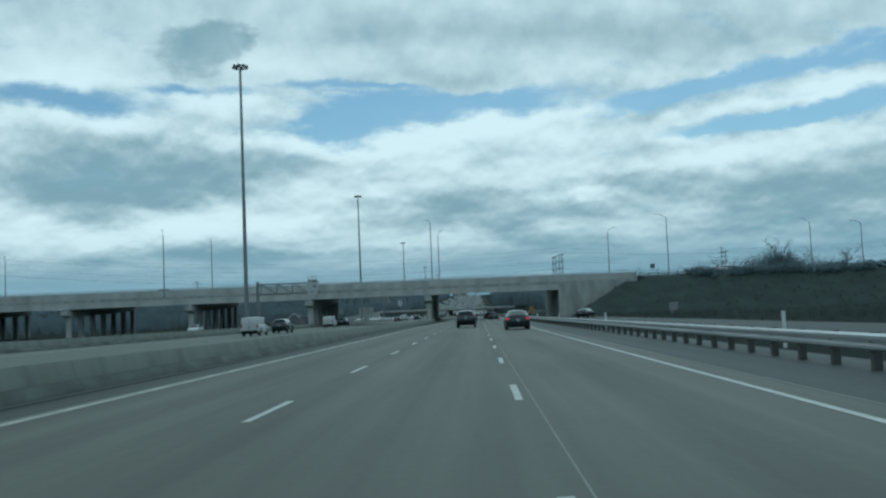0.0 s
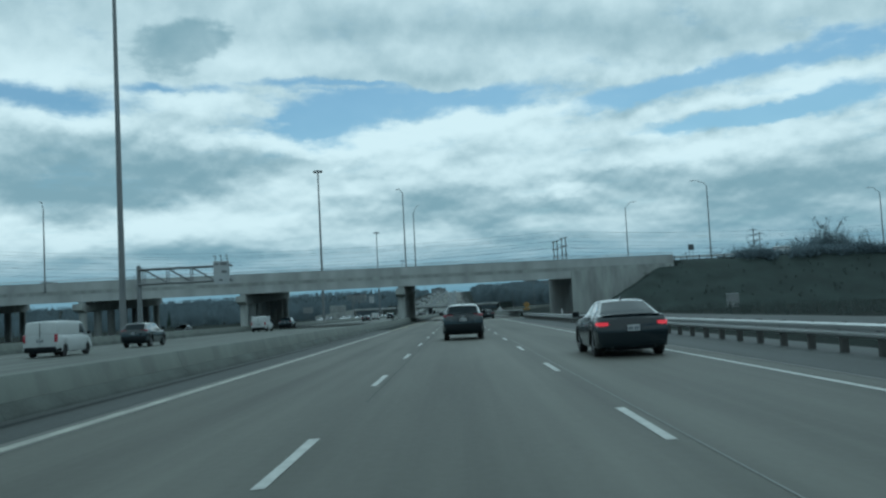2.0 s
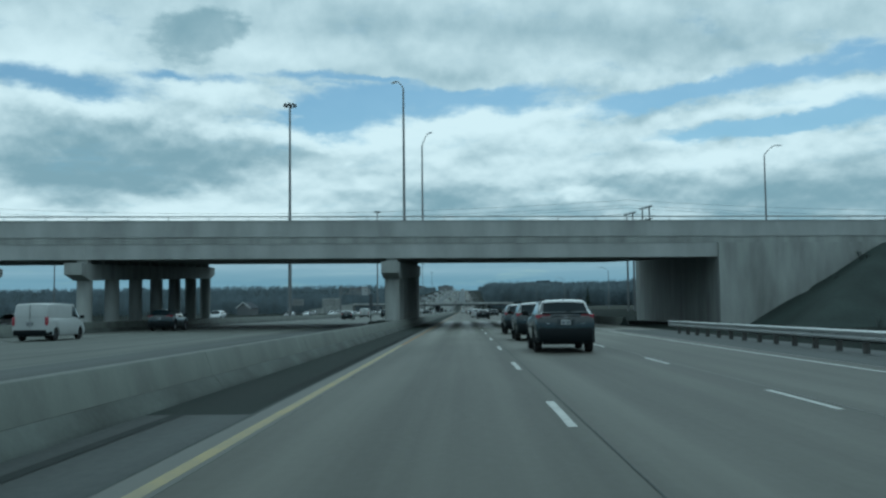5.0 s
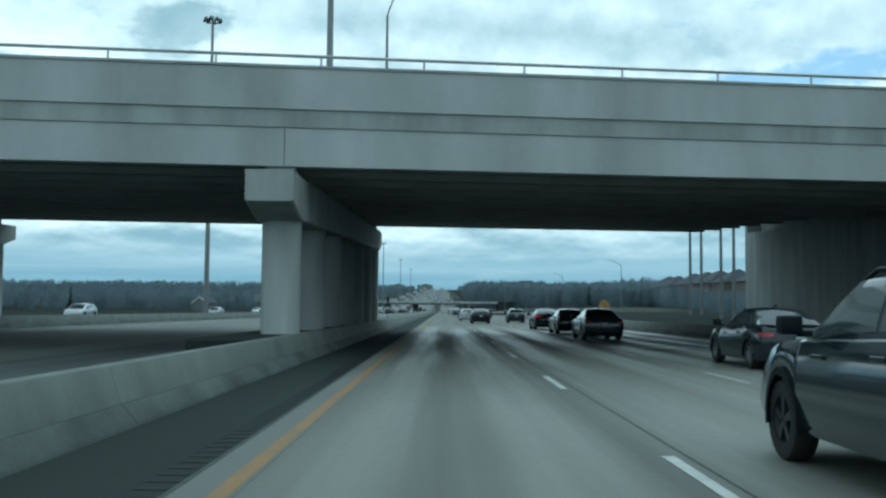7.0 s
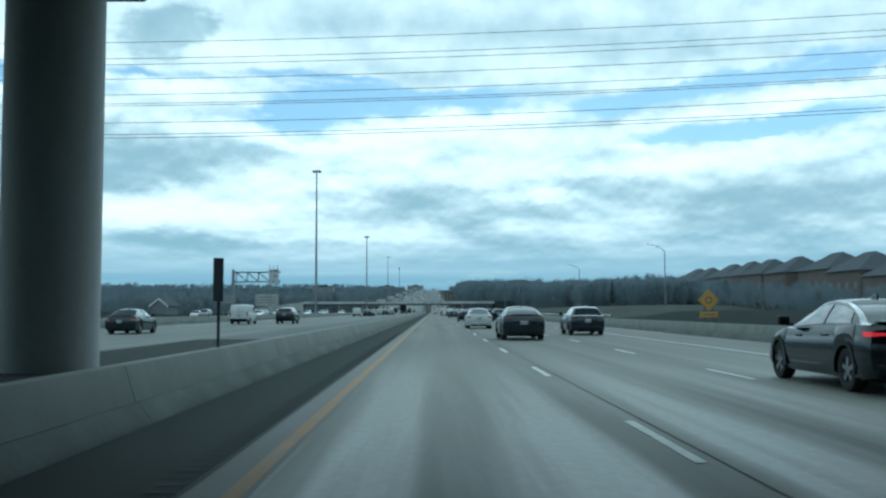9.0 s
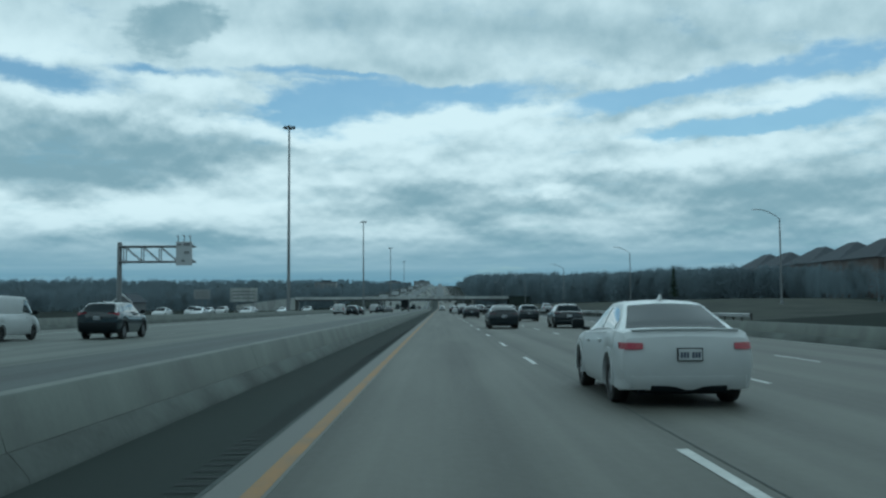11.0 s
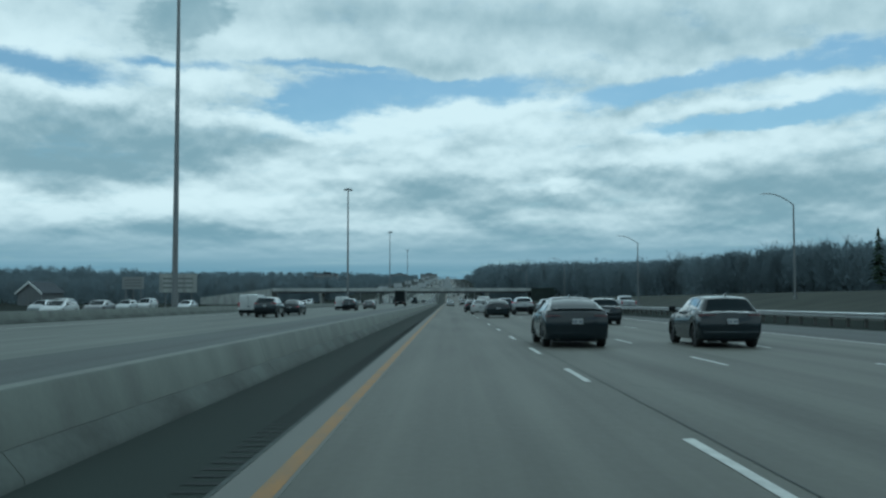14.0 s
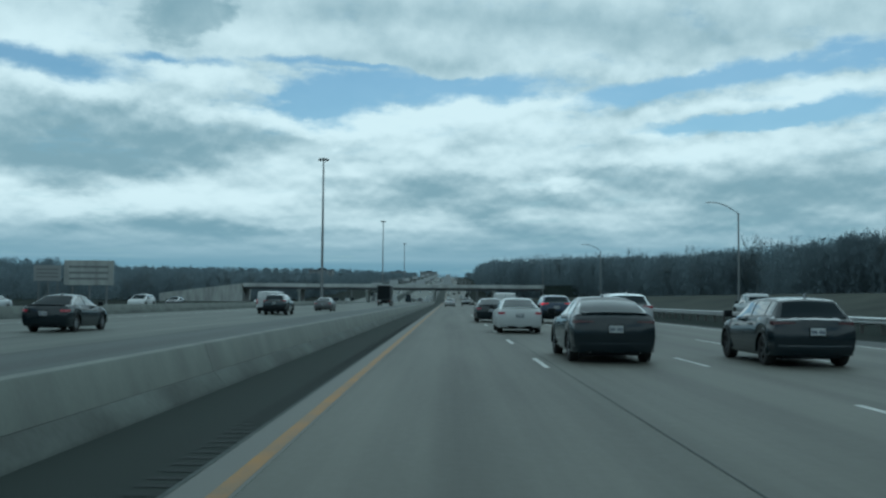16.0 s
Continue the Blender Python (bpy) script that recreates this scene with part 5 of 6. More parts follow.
# oncoming
for k_, (kd, pt, x_, y_, lb) in enumerate((("sedan", "paint_silver", -33.0, 400, "silver oncoming sedan"), ("suv", "paint_white", -37.0, 412, "white oncoming sport utility car"), ("sedan", "paint_white", -31.0, 424, "white oncoming sedan"),
                                         ("hatch", "paint_grey", -36.0, 446, "grey oncoming hatchback"), ("sedan", "paint_silver", -32.5, 468, "silver oncoming sedan"), ("suv", "paint_white", -31.5, 500, "white oncoming sport utility car"),
                                         ("sedan", "paint_black", -36.5, 530, "black oncoming sedan"), ("sedan", "paint_white", -40.5, 205, "white oncoming sedan"), ("suv", "paint_silver", -34.0, 255, "silver oncoming sport utility car"),
                                         ("sedan", "paint_grey", -31.5, 300, "grey oncoming sedan"), ("sedan", "paint_white", -33.5, 575, "white oncoming sedan"), ("minivan", "paint_silver", -37.5, 610, "silver oncoming minivan"),
                                         ("hatch", "paint_white", -41.0, 470, "white oncoming hatchback"), ("sedan", "paint_white", -44.0, 170, "white oncoming sedan"),
                                         ("sedan", "paint_silver", -43.5, 392, "silver oncoming sedan"), ("suv", "paint_grey", -41.0, 388, "grey oncoming sport utility car"), ("sedan", "paint_white", -36.5, 394, "white oncoming sedan"), ("hatch", "paint_silver", -44.5, 452, "silver oncoming hatchback"),
                                         ("suv", "paint_white", -41.0, 449, "white oncoming sport utility car"), ("sedan", "paint_grey", -33.5, 440, "grey oncoming sedan"), ("minivan", "paint_white", -44.0, 488, "white oncoming minivan"))):
    car(kd, pt, (x_, y_), lb + " on the opposite carriageway", group="oncoming cars", turn=180, heads=k_ % 2 == 0)
# on the crossing
for kd, pt, s_, n_, tn, lb in (("sedan", "paint_silver", -38, 6.0, -90, "silver sedan"), ("suv", "paint_grey", -54, 6.0, -90, "grey sport utility car"), ("sedan", "paint_white", 16, 7.0, -90, "white sedan"), ("suv", "paint_silver", 62, 9.0, -90, "silver sport utility car")):
    q_ = deck_pt(s_, n_, 6.92)
    car(kd, pt, (q_.x, q_.y, q_.z if s_ < 40 else 7.67), lb + " on the crossing overpass", group="cars on the overpass", turn=math.degrees(TH) + tn)


# box lorry beyond the barrier
def lorry(x, y):
    t = thing("box_truck", None, None, "dark box truck seen from behind beyond the barrier", "truck", "trucks")
    part("cargo_box", boxes((-1.25, 1.25, 0, 7.0, 1.05, 3.75), bevel=0.04), M["paint_grey"], t, "tall dark grey cargo box")
    part("rear_door", boxes((-1.13, 1.13, -0.02, 0.03, 1.15, 3.6), bevel=0.01), M["cladding"], t)
    part("cab", boxes((-1.15, 1.15, 7.3, 9.2, 0.75, 2.85), bevel=0.12), M["paint_white"], t)
    part("windscreen", boxes((-1.0, 1.0, 9.15, 9.22, 1.7, 2.6), bevel=0.02), M["glass"], t)
    part("chassis", boxes((-0.5, 0.5, 0.1, 9.0, 0.55, 1.04)), M["cladding"], t)
    part("rear_bumper", boxes((-1.1, 1.1, 0.05, 0.2, 0.45, 0.62), bevel=0.02), M["cladding"], t)
    ty, rm = wheel_meshes(0.48, 0.28, M["dark_rim"])
    for wy in (1.6, 8.1):
        for sx in (-1, 1):
            w = new("wheel")
            w.parent = t
            w.matrix_basis = pose(sx * 1.05, wy, 0.48, 0, 0, 0 if sx > 0 else 180)
            for nm, me in (("tyre", ty), ("rim", rm)):
                o = new(nm, me)
                o.parent = w
    for sx in (-1, 1):
        a, b = sorted((sx * 0.9, sx * 1.1))
        part("tail_light", boxes((a, b, -0.01, 0.1, 0.75, 0.9), bevel=0.01), M["tail_red"], t)
    t.matrix_world = pose(x, y, 0)
    return t


lorry(-10.0, 566.0)


# ---------------------------------------------------------------- light masts and lamp posts
def high_mast(x, y, h):
    t = thing("high_mast_light", None, None, "tall tapered steel mast with a ring of floodlights at its top", "light mast", "high mast lights")
    part("pole", lathe_z(0, 0, [(0.42, 0), (0.42, 0.05), (0.33, 0.06), (0.26, h * 0.4), (0.16, h - 0.2), (0.10, h)], 16), M["pole"], t, smooth=40)
    part("base_plate", boxes((-0.5, 0.5, -0.5, 0.5, 0.0, 0.045)), M["steel"], t)
    part("footing", lathe_z(0, 0, [(0.7, -0.2), (0.7, 0.0), (0.62, 0.0)], 20), M["concrete"], t)
    ring = bmesh.new()
    for i in range(12):
        a, b = 2 * math.pi * i / 12, 2 * math.pi * (i + 1) / 12
        tube(ring, (0.62 * math.cos(a), 0.62 * math.sin(a), h - 0.35), (0.62 * math.cos(b), 0.62 * math.sin(b), h - 0.35), 0.05, 0.05, 6)
    for i in range(4):
        a = math.pi * i / 2 + 0.3
        tube(ring, (0, 0, h - 0.1), (0.62 * math.cos(a), 0.62 * math.sin(a), h - 0.35), 0.04, 0.04, 6)
    part("head_ring", ring, M["pole"], t)
    for i in range(8):
        a = 2 * math.pi * i / 8
        bm = bmesh.new()
        bmesh.ops.create_cone(bm, cap_ends=True, segments=12, radius1=0.30, radius2=0.14, depth=0.42, matrix=Matrix.Translation((0.95 * math.cos(a), 0.95 * math.sin(a), h - 0.45)))
        tube(bm, (0.6 * math.cos(a), 0.6 * math.sin(a), h - 0.35), (0.95 * math.cos(a), 0.95 * math.sin(a), h - 0.28), 0.035, 0.035, 6)
        part("floodlight", bm, M["sign_dark"], t, "dark floodlight", smooth=40)
    t.matrix_world = pose(x, y, rise(y))
    return t


for my, mh, mx in ((135.8, 39.4, -26.8), (275.6, 37.6, -27.4), (442.8, 36.3, -27.5), (605.8, 32.7, -26.5), (821.8, 36.5, -28.0), (1030, 34, -28)):
    high_mast(mx, my, mh)


def lamp_post(x, y, z, h, arm, turn, label="grey lamp post with a short curved arm", group="lamp posts on the crossing", reach=2.2):
    """arm: how far the lamp stands up above the pole's top."""
    t = thing("street_lamp", None, None, label, "street lamp", group)
    part("pole", lathe_z(0, 0, [(0.20, 0), (0.20, 0.3), (0.13, 0.32), (0.075, h)], 12), M["pole"], t, smooth=40)
    bm = bmesh.new()
    prev = Vector((0, 0, h - 0.05))
    for i in range(1, 7):
        f = i / 6
        p = Vector((-reach * f, 0, h + arm * math.sin(f * math.pi / 2)))
        tube(bm, prev, p, 0.05, 0.045, 6)
        prev = p
    part("arm", bm, M["pole"], t)
    bm = loft([[(-reach + 0.1, -0.09, h + arm - 0.03), (-reach + 0.1, 0.09, h + arm - 0.03), (-reach + 0.1, 0.06, h + arm + 0.06), (-reach + 0.1, -0.06, h + arm + 0.06)],
               [(-reach - 0.35, -0.15, h + arm - 0.05), (-reach - 0.35, 0.15, h + arm - 0.05), (-reach - 0.35, 0.10, h + arm + 0.07), (-reach - 0.35, -0.10, h + arm + 0.07)],
               [(-reach - 0.75, -0.08, h + arm - 0.02), (-reach - 0.75, 0.08, h + arm - 0.02), (-reach - 0.75, 0.05, h + arm + 0.03), (-reach - 0.75, -0.05, h + arm + 0.03)]])
    part("lamp_head", bm, M["sign_back"], t, smooth=40)
    t.matrix_world = pose(x, y, z, 0, 0, turn)
    return t


# on the crossing: near side, then far side
for x_, y_, top, tn, rc in ((-2.5, 192.6, 20.9, -55, 1.2), (46.9, 200.0, 20.6, 0, 2.0), (-53.6, 180.0, 19.8, 100, 1.2), (-104.0, 172.5, 19.8, 100, 1.2), (90.0, 207.0, 18.0, 0, 1.6)):
    lamp_post(x_, y_, 6.9, top - 6.9 - 0.8, 0.8, tn, reach=rc)
for x_, y_, top, tn, rc in ((-2.0, 217.2, 20.6, 120, 1.6), (38.0, 225.0, 20.3, 180, 1.4), (-53.0, 211.0, 20.5, 100, 1.2), (-97.4, 205.0, 18.4, 100, 1.2), (82.6, 217.0, 19.8, 0, 1.6)):
    lamp_post(x_, y_, 7.6 if x_ > 30 else 8.3, top - (7.6 if x_ > 30 else 8.3) - 1.1, 1.1, tn, reach=rc)
# beside the slip road past the crossing
for x_, y_, tp in ((42.6, 377, 12.9), (37.3, 441.5, 12.4), (31.4, 493, 11.5), (28, 560, 11), (26, 640, 11)):
    lamp_post(x_, y_, land(x_, y_), tp - land(x_, y_) - 1.1, 1.1, 0, "grey lamp post beside the slip road", "lamp posts beside the slip road", 2.6)


# ---------------------------------------------------------------- sign gantries
def gantry(x0, x1, y, z0, z1, label):
    """A cantilever truss on one post that carries a small equipment panel at its end."""
    t = thing("sign_gantry", None, None, label, "sign gantry", "sign gantries")
    part("post", lathe_z(x0, y, [(0.27, 0), (0.27, 1.3), (0.25, 1.32), (0.21, z1 + 0.38), (0.12, z1 + 0.44)], 16), M["pole"], t, smooth=40)
    part("pedestal", loft([[(x0 + sx * a, y + sy * b, z) for sx, sy in ((-1, -1), (1, -1), (1, 1), (-1, 1))] for a, b, z in ((1.05, 0.7, 0.004), (1.0, 0.66, 0.22), (0.55, 0.5, 0.75), (0.5, 0.46, 1.25))]), M["concrete"], t, "tapered concrete pedestal")
    xe = x1 - 1.45
    n = max(2, round((xe - x0) / 2.15))
    for dy in (-0.35, 0.35):
        for zz in (z0, z1):
            part("chord", tubes(((x0, y + dy, zz), (x1 + 0.12, y + dy, zz), 0.10, 0.09)), M["pole"], t, smooth=40)
            part("flange", tubes(((x0 + 0.34, y + dy, zz), (x0 + 0.42, y + dy, zz), 0.17, 0.17)), M["pole"], t, smooth=40)
        for i in range(n):
            xa, xb = x0 + 0.5 + (xe - x0 - 0.5) * i / n, x0 + 0.5 + (xe - x0 - 0.5) * (i + 1) / n
            part("web_member", tubes(((xa, y + dy, z1), (xb, y + dy, z0), 0.045, 0.045), ((xa, y + dy, z0), (xa, y + dy, z1), 0.055, 0.055), n=6), M["pole"], t)
    for i in range(n + 1):
        xa = x0 + 0.5 + (xe - x0 - 0.5) * i / n
        for zz in (z0, z1):
            part("cross_strut", tubes(((xa, y - 0.35, zz), (xa, y + 0.35, zz), 0.035, 0.035), n=6), M["pole"], t)
    sg = part("message_panel", boxes((x1 - 1.48, x1, y - 0.66, y - 0.44, z0 - 0.37, z1 + 0.42), bevel=0.02), M["sign_back"], t, "pale grey lane message panel")
    for xa, xb, za, zb in ((-0.78, -0.16, 0.02, 0.30), (-0.70, -0.22, -0.72, -0.46), (-0.98, -0.62, -1.46, -1.28), (-1.36, -0.96, 0.06, 0.24)):
        part("equipment_box", boxes((x1 + xa, x1 + xb, y - 0.72, y - 0.662, z1 + za, z1 + zb), bevel=0.015), M["pole"], sg, "small grey equipment box")
    for zz in (z0 + 0.08, z1 + 0.02):
        part("end_bracket", boxes((x1 + 0.004, x1 + 0.16, y - 0.6, y - 0.5, zz - 0.09, zz + 0.09), bevel=0.01), M["pole"], sg)
    for i in range(3):
        xx = x1 - 1.30 + i * 0.56
        part("sensor_mast", tubes(((xx, y - 0.55, z1 + 0.40), (xx, y - 0.55, z1 + 0.95), 0.045, 0.04), ((xx + 0.02, y - 0.55, z1 + 0.94), (xx - 0.16, y - 0.55, z1 + 0.96), 0.05, 0.04)), M["pole"], t, smooth=40)
    return t


gantry(-25.0, -16.2, 135.3, 5.35, 6.75, "grey cantilever sign truss with a small message panel at its end")
gantry(-28.5, -21.6, 350.8, 5.64, 7.06, "grey cantilever sign truss over the carriageway beyond")


# slim marker boards on posts that stand on the barrier
def edge_sign(x, y):
    t = thing("barrier_sign", None, None, "slim dark board on a thin post fixed to the barrier top", "road sign", "boards on the barrier")
    part("post", boxes((x - 0.022, x + 0.022, y - 0.022, y + 0.022, 0.62, 2.12), bevel=0.004), M["post_wood"], t)
    part("panel", boxes((x - 0.085, x + 0.085, y - 0.06, y - 0.025, 1.42, 2.15), bevel=0.008), M["sign_dark"], t, "dark slim panel")
    part("foot_plate", boxes((x - 0.06, x + 0.06, y - 0.06, y + 0.06, 0.621, 0.64)), M["steel"], t)
    return t


edge_sign(-2.2, 160.6)
edge_sign(-2.2, 225.2)


# ---------------------------------------------------------------- guard rails
def guard_rail(x0, y0, x1, y1, label, group):
    t = thing("guard_rail", None, None, label, "guard rail", group)
    n = max(1, int(round(math.hypot(x1 - x0, y1 - y0) / 3.8)))
    prof = [(0.0, 0.46), (0.055, 0.50), (0.055, 0.555), (0.0, 0.60), (0.0, 0.625), (0.055, 0.67), (0.055, 0.725), (0.0, 0.77), (-0.012, 0.76), (0.04, 0.72), (0.04, 0.675), (-0.012, 0.625), (-0.012, 0.60), (0.04, 0.55), (0.04, 0.505), (-0.012, 0.47)]
    post = None
    for i in range(n):
        ya, yb = y0 + (y1 - y0) * i / n, y0 + (y1 - y0) * (i + 1) / n
        xa, xb = x0 + (x1 - x0) * i / n, x0 + (x1 - x0) * (i + 1) / n
        part("beam", loft([[(xa - a, ya, z) for a, z in prof], [(xb - a, yb + 0.02, z) for a, z in prof]]), M["steel"], t, smooth=50)
        if post is None:
            post = mesh_of(boxes((0.015, 0.16, -0.09, 0.09, -0.1, 0.79), bevel=0.008), "post", M["post_wood"])
            blk = mesh_of(boxes((-0.0, 0.015, -0.075, 0.075, 0.45, 0.76)), "block", M["post_wood"])
        for me, nm in ((post, "post"), (blk, "block")):
            for f in (0.0, 0.5):
                o = new(nm, me)
                o.parent = t
                o.matrix_basis = pose(xa + (xb - xa) * f, ya + (yb - ya) * f, 0)
    return t


guard_rail(13.45, -6, 13.45, 165, "galvanised steel guard rail on dark wooden posts", "guard rails").location.z = -0.12
for xa_, ya_, xb_, yb_ in ((25.0, 335, 21.5, 400), (21.5, 400, 19.3, 470), (19.3, 470, 18.0, 620)):
    guard_rail(xa_, ya_, xb_, yb_, "galvanised steel guard rail along the slip road", "guard rails").location.z = -0.08

# delineator posts behind the rail
def marker(x, y):
    t = thing("delineator", boxes((-0.05, 0.05, -0.02, 0.02, 0.0, 1.0), bevel=0.01), M["white_panel"], "small pale marker post behind the guard rail", "marker post", "marker posts")
    t.matrix_world = pose(x, y, 0)


for y_ in (26, 62, 98, 134):
    marker(14.9, y_)


# ---------------------------------------------------------------- power line
def h_frame(x, y, z, h, gap_, turn):
    t = thing("power_pole", None, None, "twin-pole wooden power line frame with cross arms", "power pole", "power line frames")
    for sx in (-1, 1):
        part("pole", lathe_z(sx * gap_ / 2, 0, [(0.17, -0.3), (0.145, h * 0.4), (0.10, h)], 10), M["wood"], t, smooth=40)
    for k, zz in enumerate((h - 0.25, h - 2.0, h - 3.8)):
        part("cross_arm", boxes((-gap_ / 2 - 1.0, gap_ / 2 + 1.0, -0.06, 0.06, zz - 0.07, zz + 0.07)), M["wood"], t)
        for xx in (-gap_ / 2 - 0.85, 0, gap_ / 2 + 0.85):
            part("insulator", lathe_z(xx, 0, [(0.05, zz + 0.07), (0.09, zz + 0.12), (0.05, zz + 0.17), (0.09, zz + 0.22), (0.03, zz + 0.30)], 8), M["sign_dark"], t, smooth=40)
    t.matrix_world = pose(x, y, z, 0, 0, turn)
    return t


for x_, y_, top_ in ((27.8, 257.6, 15.9), (28.8, 250.0, 16.0)):
    h_frame(x_, y_, land(x_, y_), top_ - land(x_, y_), 2.3, 104)


def single_pole(x, y, z, h, label="dark power pole with stacked insulators"):
    t = thing("power_pole", None, None, label, "power pole", "single power poles")
    part("pole", lathe_z(0, 0, [(0.19, -1.3), (0.10, h)], 10), M["wood"], t, smooth=40)
    for k in range(4):
        zz = h - 0.6 - k * 1.3
        part("insulator", tubes(((-0.9, 0, zz + 0.15), (0.9, 0, zz + 0.15), 0.07, 0.07), n=6), M["sign_dark"], t)
    t.matrix_world = pose(x, y, z)


for x_, y_, z_, h_ in ((75.8, 269.2, 0, 17.3), (75.6, 264.3, 0, 16.0), (-92, 330, 0, 17)):
    single_pole(x_, y_, z_, h_)


def wire_run(name, pts, r, label):
    rings = [[(x, y + r * math.cos(a), z + r * math.sin(a)) for a in (0.0, 1.57, 3.14, 4.71)] for x, y, z in pts]
    return thing(name, loft(rings), M["wire"], label, "power line", "power line wires")


for i_, zt in enumerate((11.6, 11.9, 12.7, 13.5, 13.75, 14.4, 15.1, 16.1, 16.6, 17.3)):
    y_ = 262.5 + (i_ % 3) * 0.5
    pts = [(x_, y_ - 0.04 * (x_ - 30), zt + 0.00054 * (x_ + 20) ** 2 - 0.2) for x_ in (*range(-160, 27, 6), 29)]
    wire_run("power_wire", pts, 0.017, "thin dark power wire crossing over the motorway")
    pts = [(29 + 130 * k / 20, y_ + 0.1 * k, zt + 1.0 - 2.4 * (1 - (2 * k / 20 - 1) ** 2)) for k in range(21)]
    wire_run("power_wire", pts, 0.017, "thin dark power wire crossing beyond the slip road")


# ---------------------------------------------------------------- billboards, amber board, houses, far buildings
def billboard(x, y, z, w, h, clear, label, face):
    t = thing("billboard", None, None, label, "billboard", "roadside boards")
    part("panel", boxes((x - w / 2, x + w / 2, y, y + 0.25, z + clear, z + clear + h), bevel=0.03), face, t, "board face")
    for i in range(3):
        part("text_bar", boxes((x - w * 0.40, x + w * 0.40, y - 0.03, y - 0.004, z + clear + h * (0.22 + 0.24 * i), z + clear + h * (0.30 + 0.24 * i))), M["wood"], t)
    part("frame", boxes((x - w / 2 - 0.1, x + w / 2 + 0.1, y + 0.254, y + 0.45, z + clear + 0.1, z + clear + 0.4), (x - w / 2 - 0.1, x + w / 2 + 0.1, y + 0.254, y + 0.45, z + clear + h - 0.4, z + clear + h - 0.1)), M["pole"], t)
    for sx in (-0.35, 0.0, 0.35):
        part("leg", tubes(((x + sx * w, y + 0.6, z - 0.3), (x + sx * w, y + 0.6, z + clear + h * 0.8), 0.16, 0.16)), M["pole"], t)
    return t


billboard(-59.5, 556, land(-59, 556), 8.4, 4.2, 3.2, "large pale board with rows of writing on posts", M["concrete"])
billboard(-81, 590, land(-81, 590), 5.6, 3.2, 4.4, "smaller grey board with faded writing among the trees", M["block"])
sb_ = thing("small_board", None, None, "small dark square board on two thin posts above the bank", "road sign")
part("panel", boxes((42.6, 43.5, 197.35, 197.42, 9.15, 10.05), bevel=0.02), M["sign_dark"], sb_)
for sx in (42.75, 43.35):
    part("leg", boxes((sx - 0.035, sx + 0.035, 197.424, 197.49, 7.2, 9.9)), M["post_wood"], sb_)
uc_ = thing("utility_cabinet", None, None, "pale grey utility cabinet at the foot of the bank", "cabinet")
part("body", boxes((40.9, 42.4, 171.2, 171.9, -0.1, 1.72), bevel=0.03), M["block"], uc_)
part("door", boxes((41.0, 42.3, 171.17, 171.196, 0.15, 1.60), bevel=0.01), M["block"], uc_)
part("roof", boxes((40.84, 42.46, 171.14, 171.96, 1.724, 1.80), bevel=0.02), M["sign_back"], uc_)
part("handle", boxes((42.1, 42.16, 171.13, 171.168, 0.8, 1.0)), M["sign_dark"], uc_)
bank_rail = guard_rail(39.8, 195.6, 51.8, 196.4, "galvanised guard rail along the top of the bank", "guard rails")
bank_rail.matrix_world = pose(0, 0, 7.42)

ab_ = thing("warning_sign", None, None, "yellow diamond warning sign above a small yellow plate on posts", "road sign", "warning signs")
gz_ = land(22.3, 281)
bm_ = boxes((-0.58, 0.58, -0.02, 0.02, -0.58, 0.58), bevel=0.012)
bmesh.ops.transform(bm_, matrix=pose(22.3, 281, 2.0) @ Matrix.Rotation(radians(45), 4, "Y"), verts=bm_.verts)
part("diamond_panel", bm_, M["amber"], ab_)
bm_ = tyre_ring([(0.27, 0.008), (0.27, -0.008), (0.18, -0.008), (0.18, 0.008), (0.27, 0.008)], 24)
bmesh.ops.transform(bm_, matrix=pose(22.3, 280.970, 2.0) @ Matrix.Rotation(radians(90), 4, "Z"), verts=bm_.verts)
part("ring_mark", bm_, M["sign_dark"], ab_, "dark ring mark")
part("lower_plate", boxes((21.6, 23.0, 280.98, 281.02, 0.68, 1.12), bevel=0.012), M["amber"], ab_)
part("text_bar", boxes((21.9, 22.7, 280.962, 280.979, 0.86, 0.94)), M["sign_dark"], ab_)
for sx in (22.0, 22.6):
    part("leg", boxes((sx - 0.045, sx + 0.045, 281.024, 281.1, gz_ - 0.3, 2.4)), M["post_wood"], ab_)


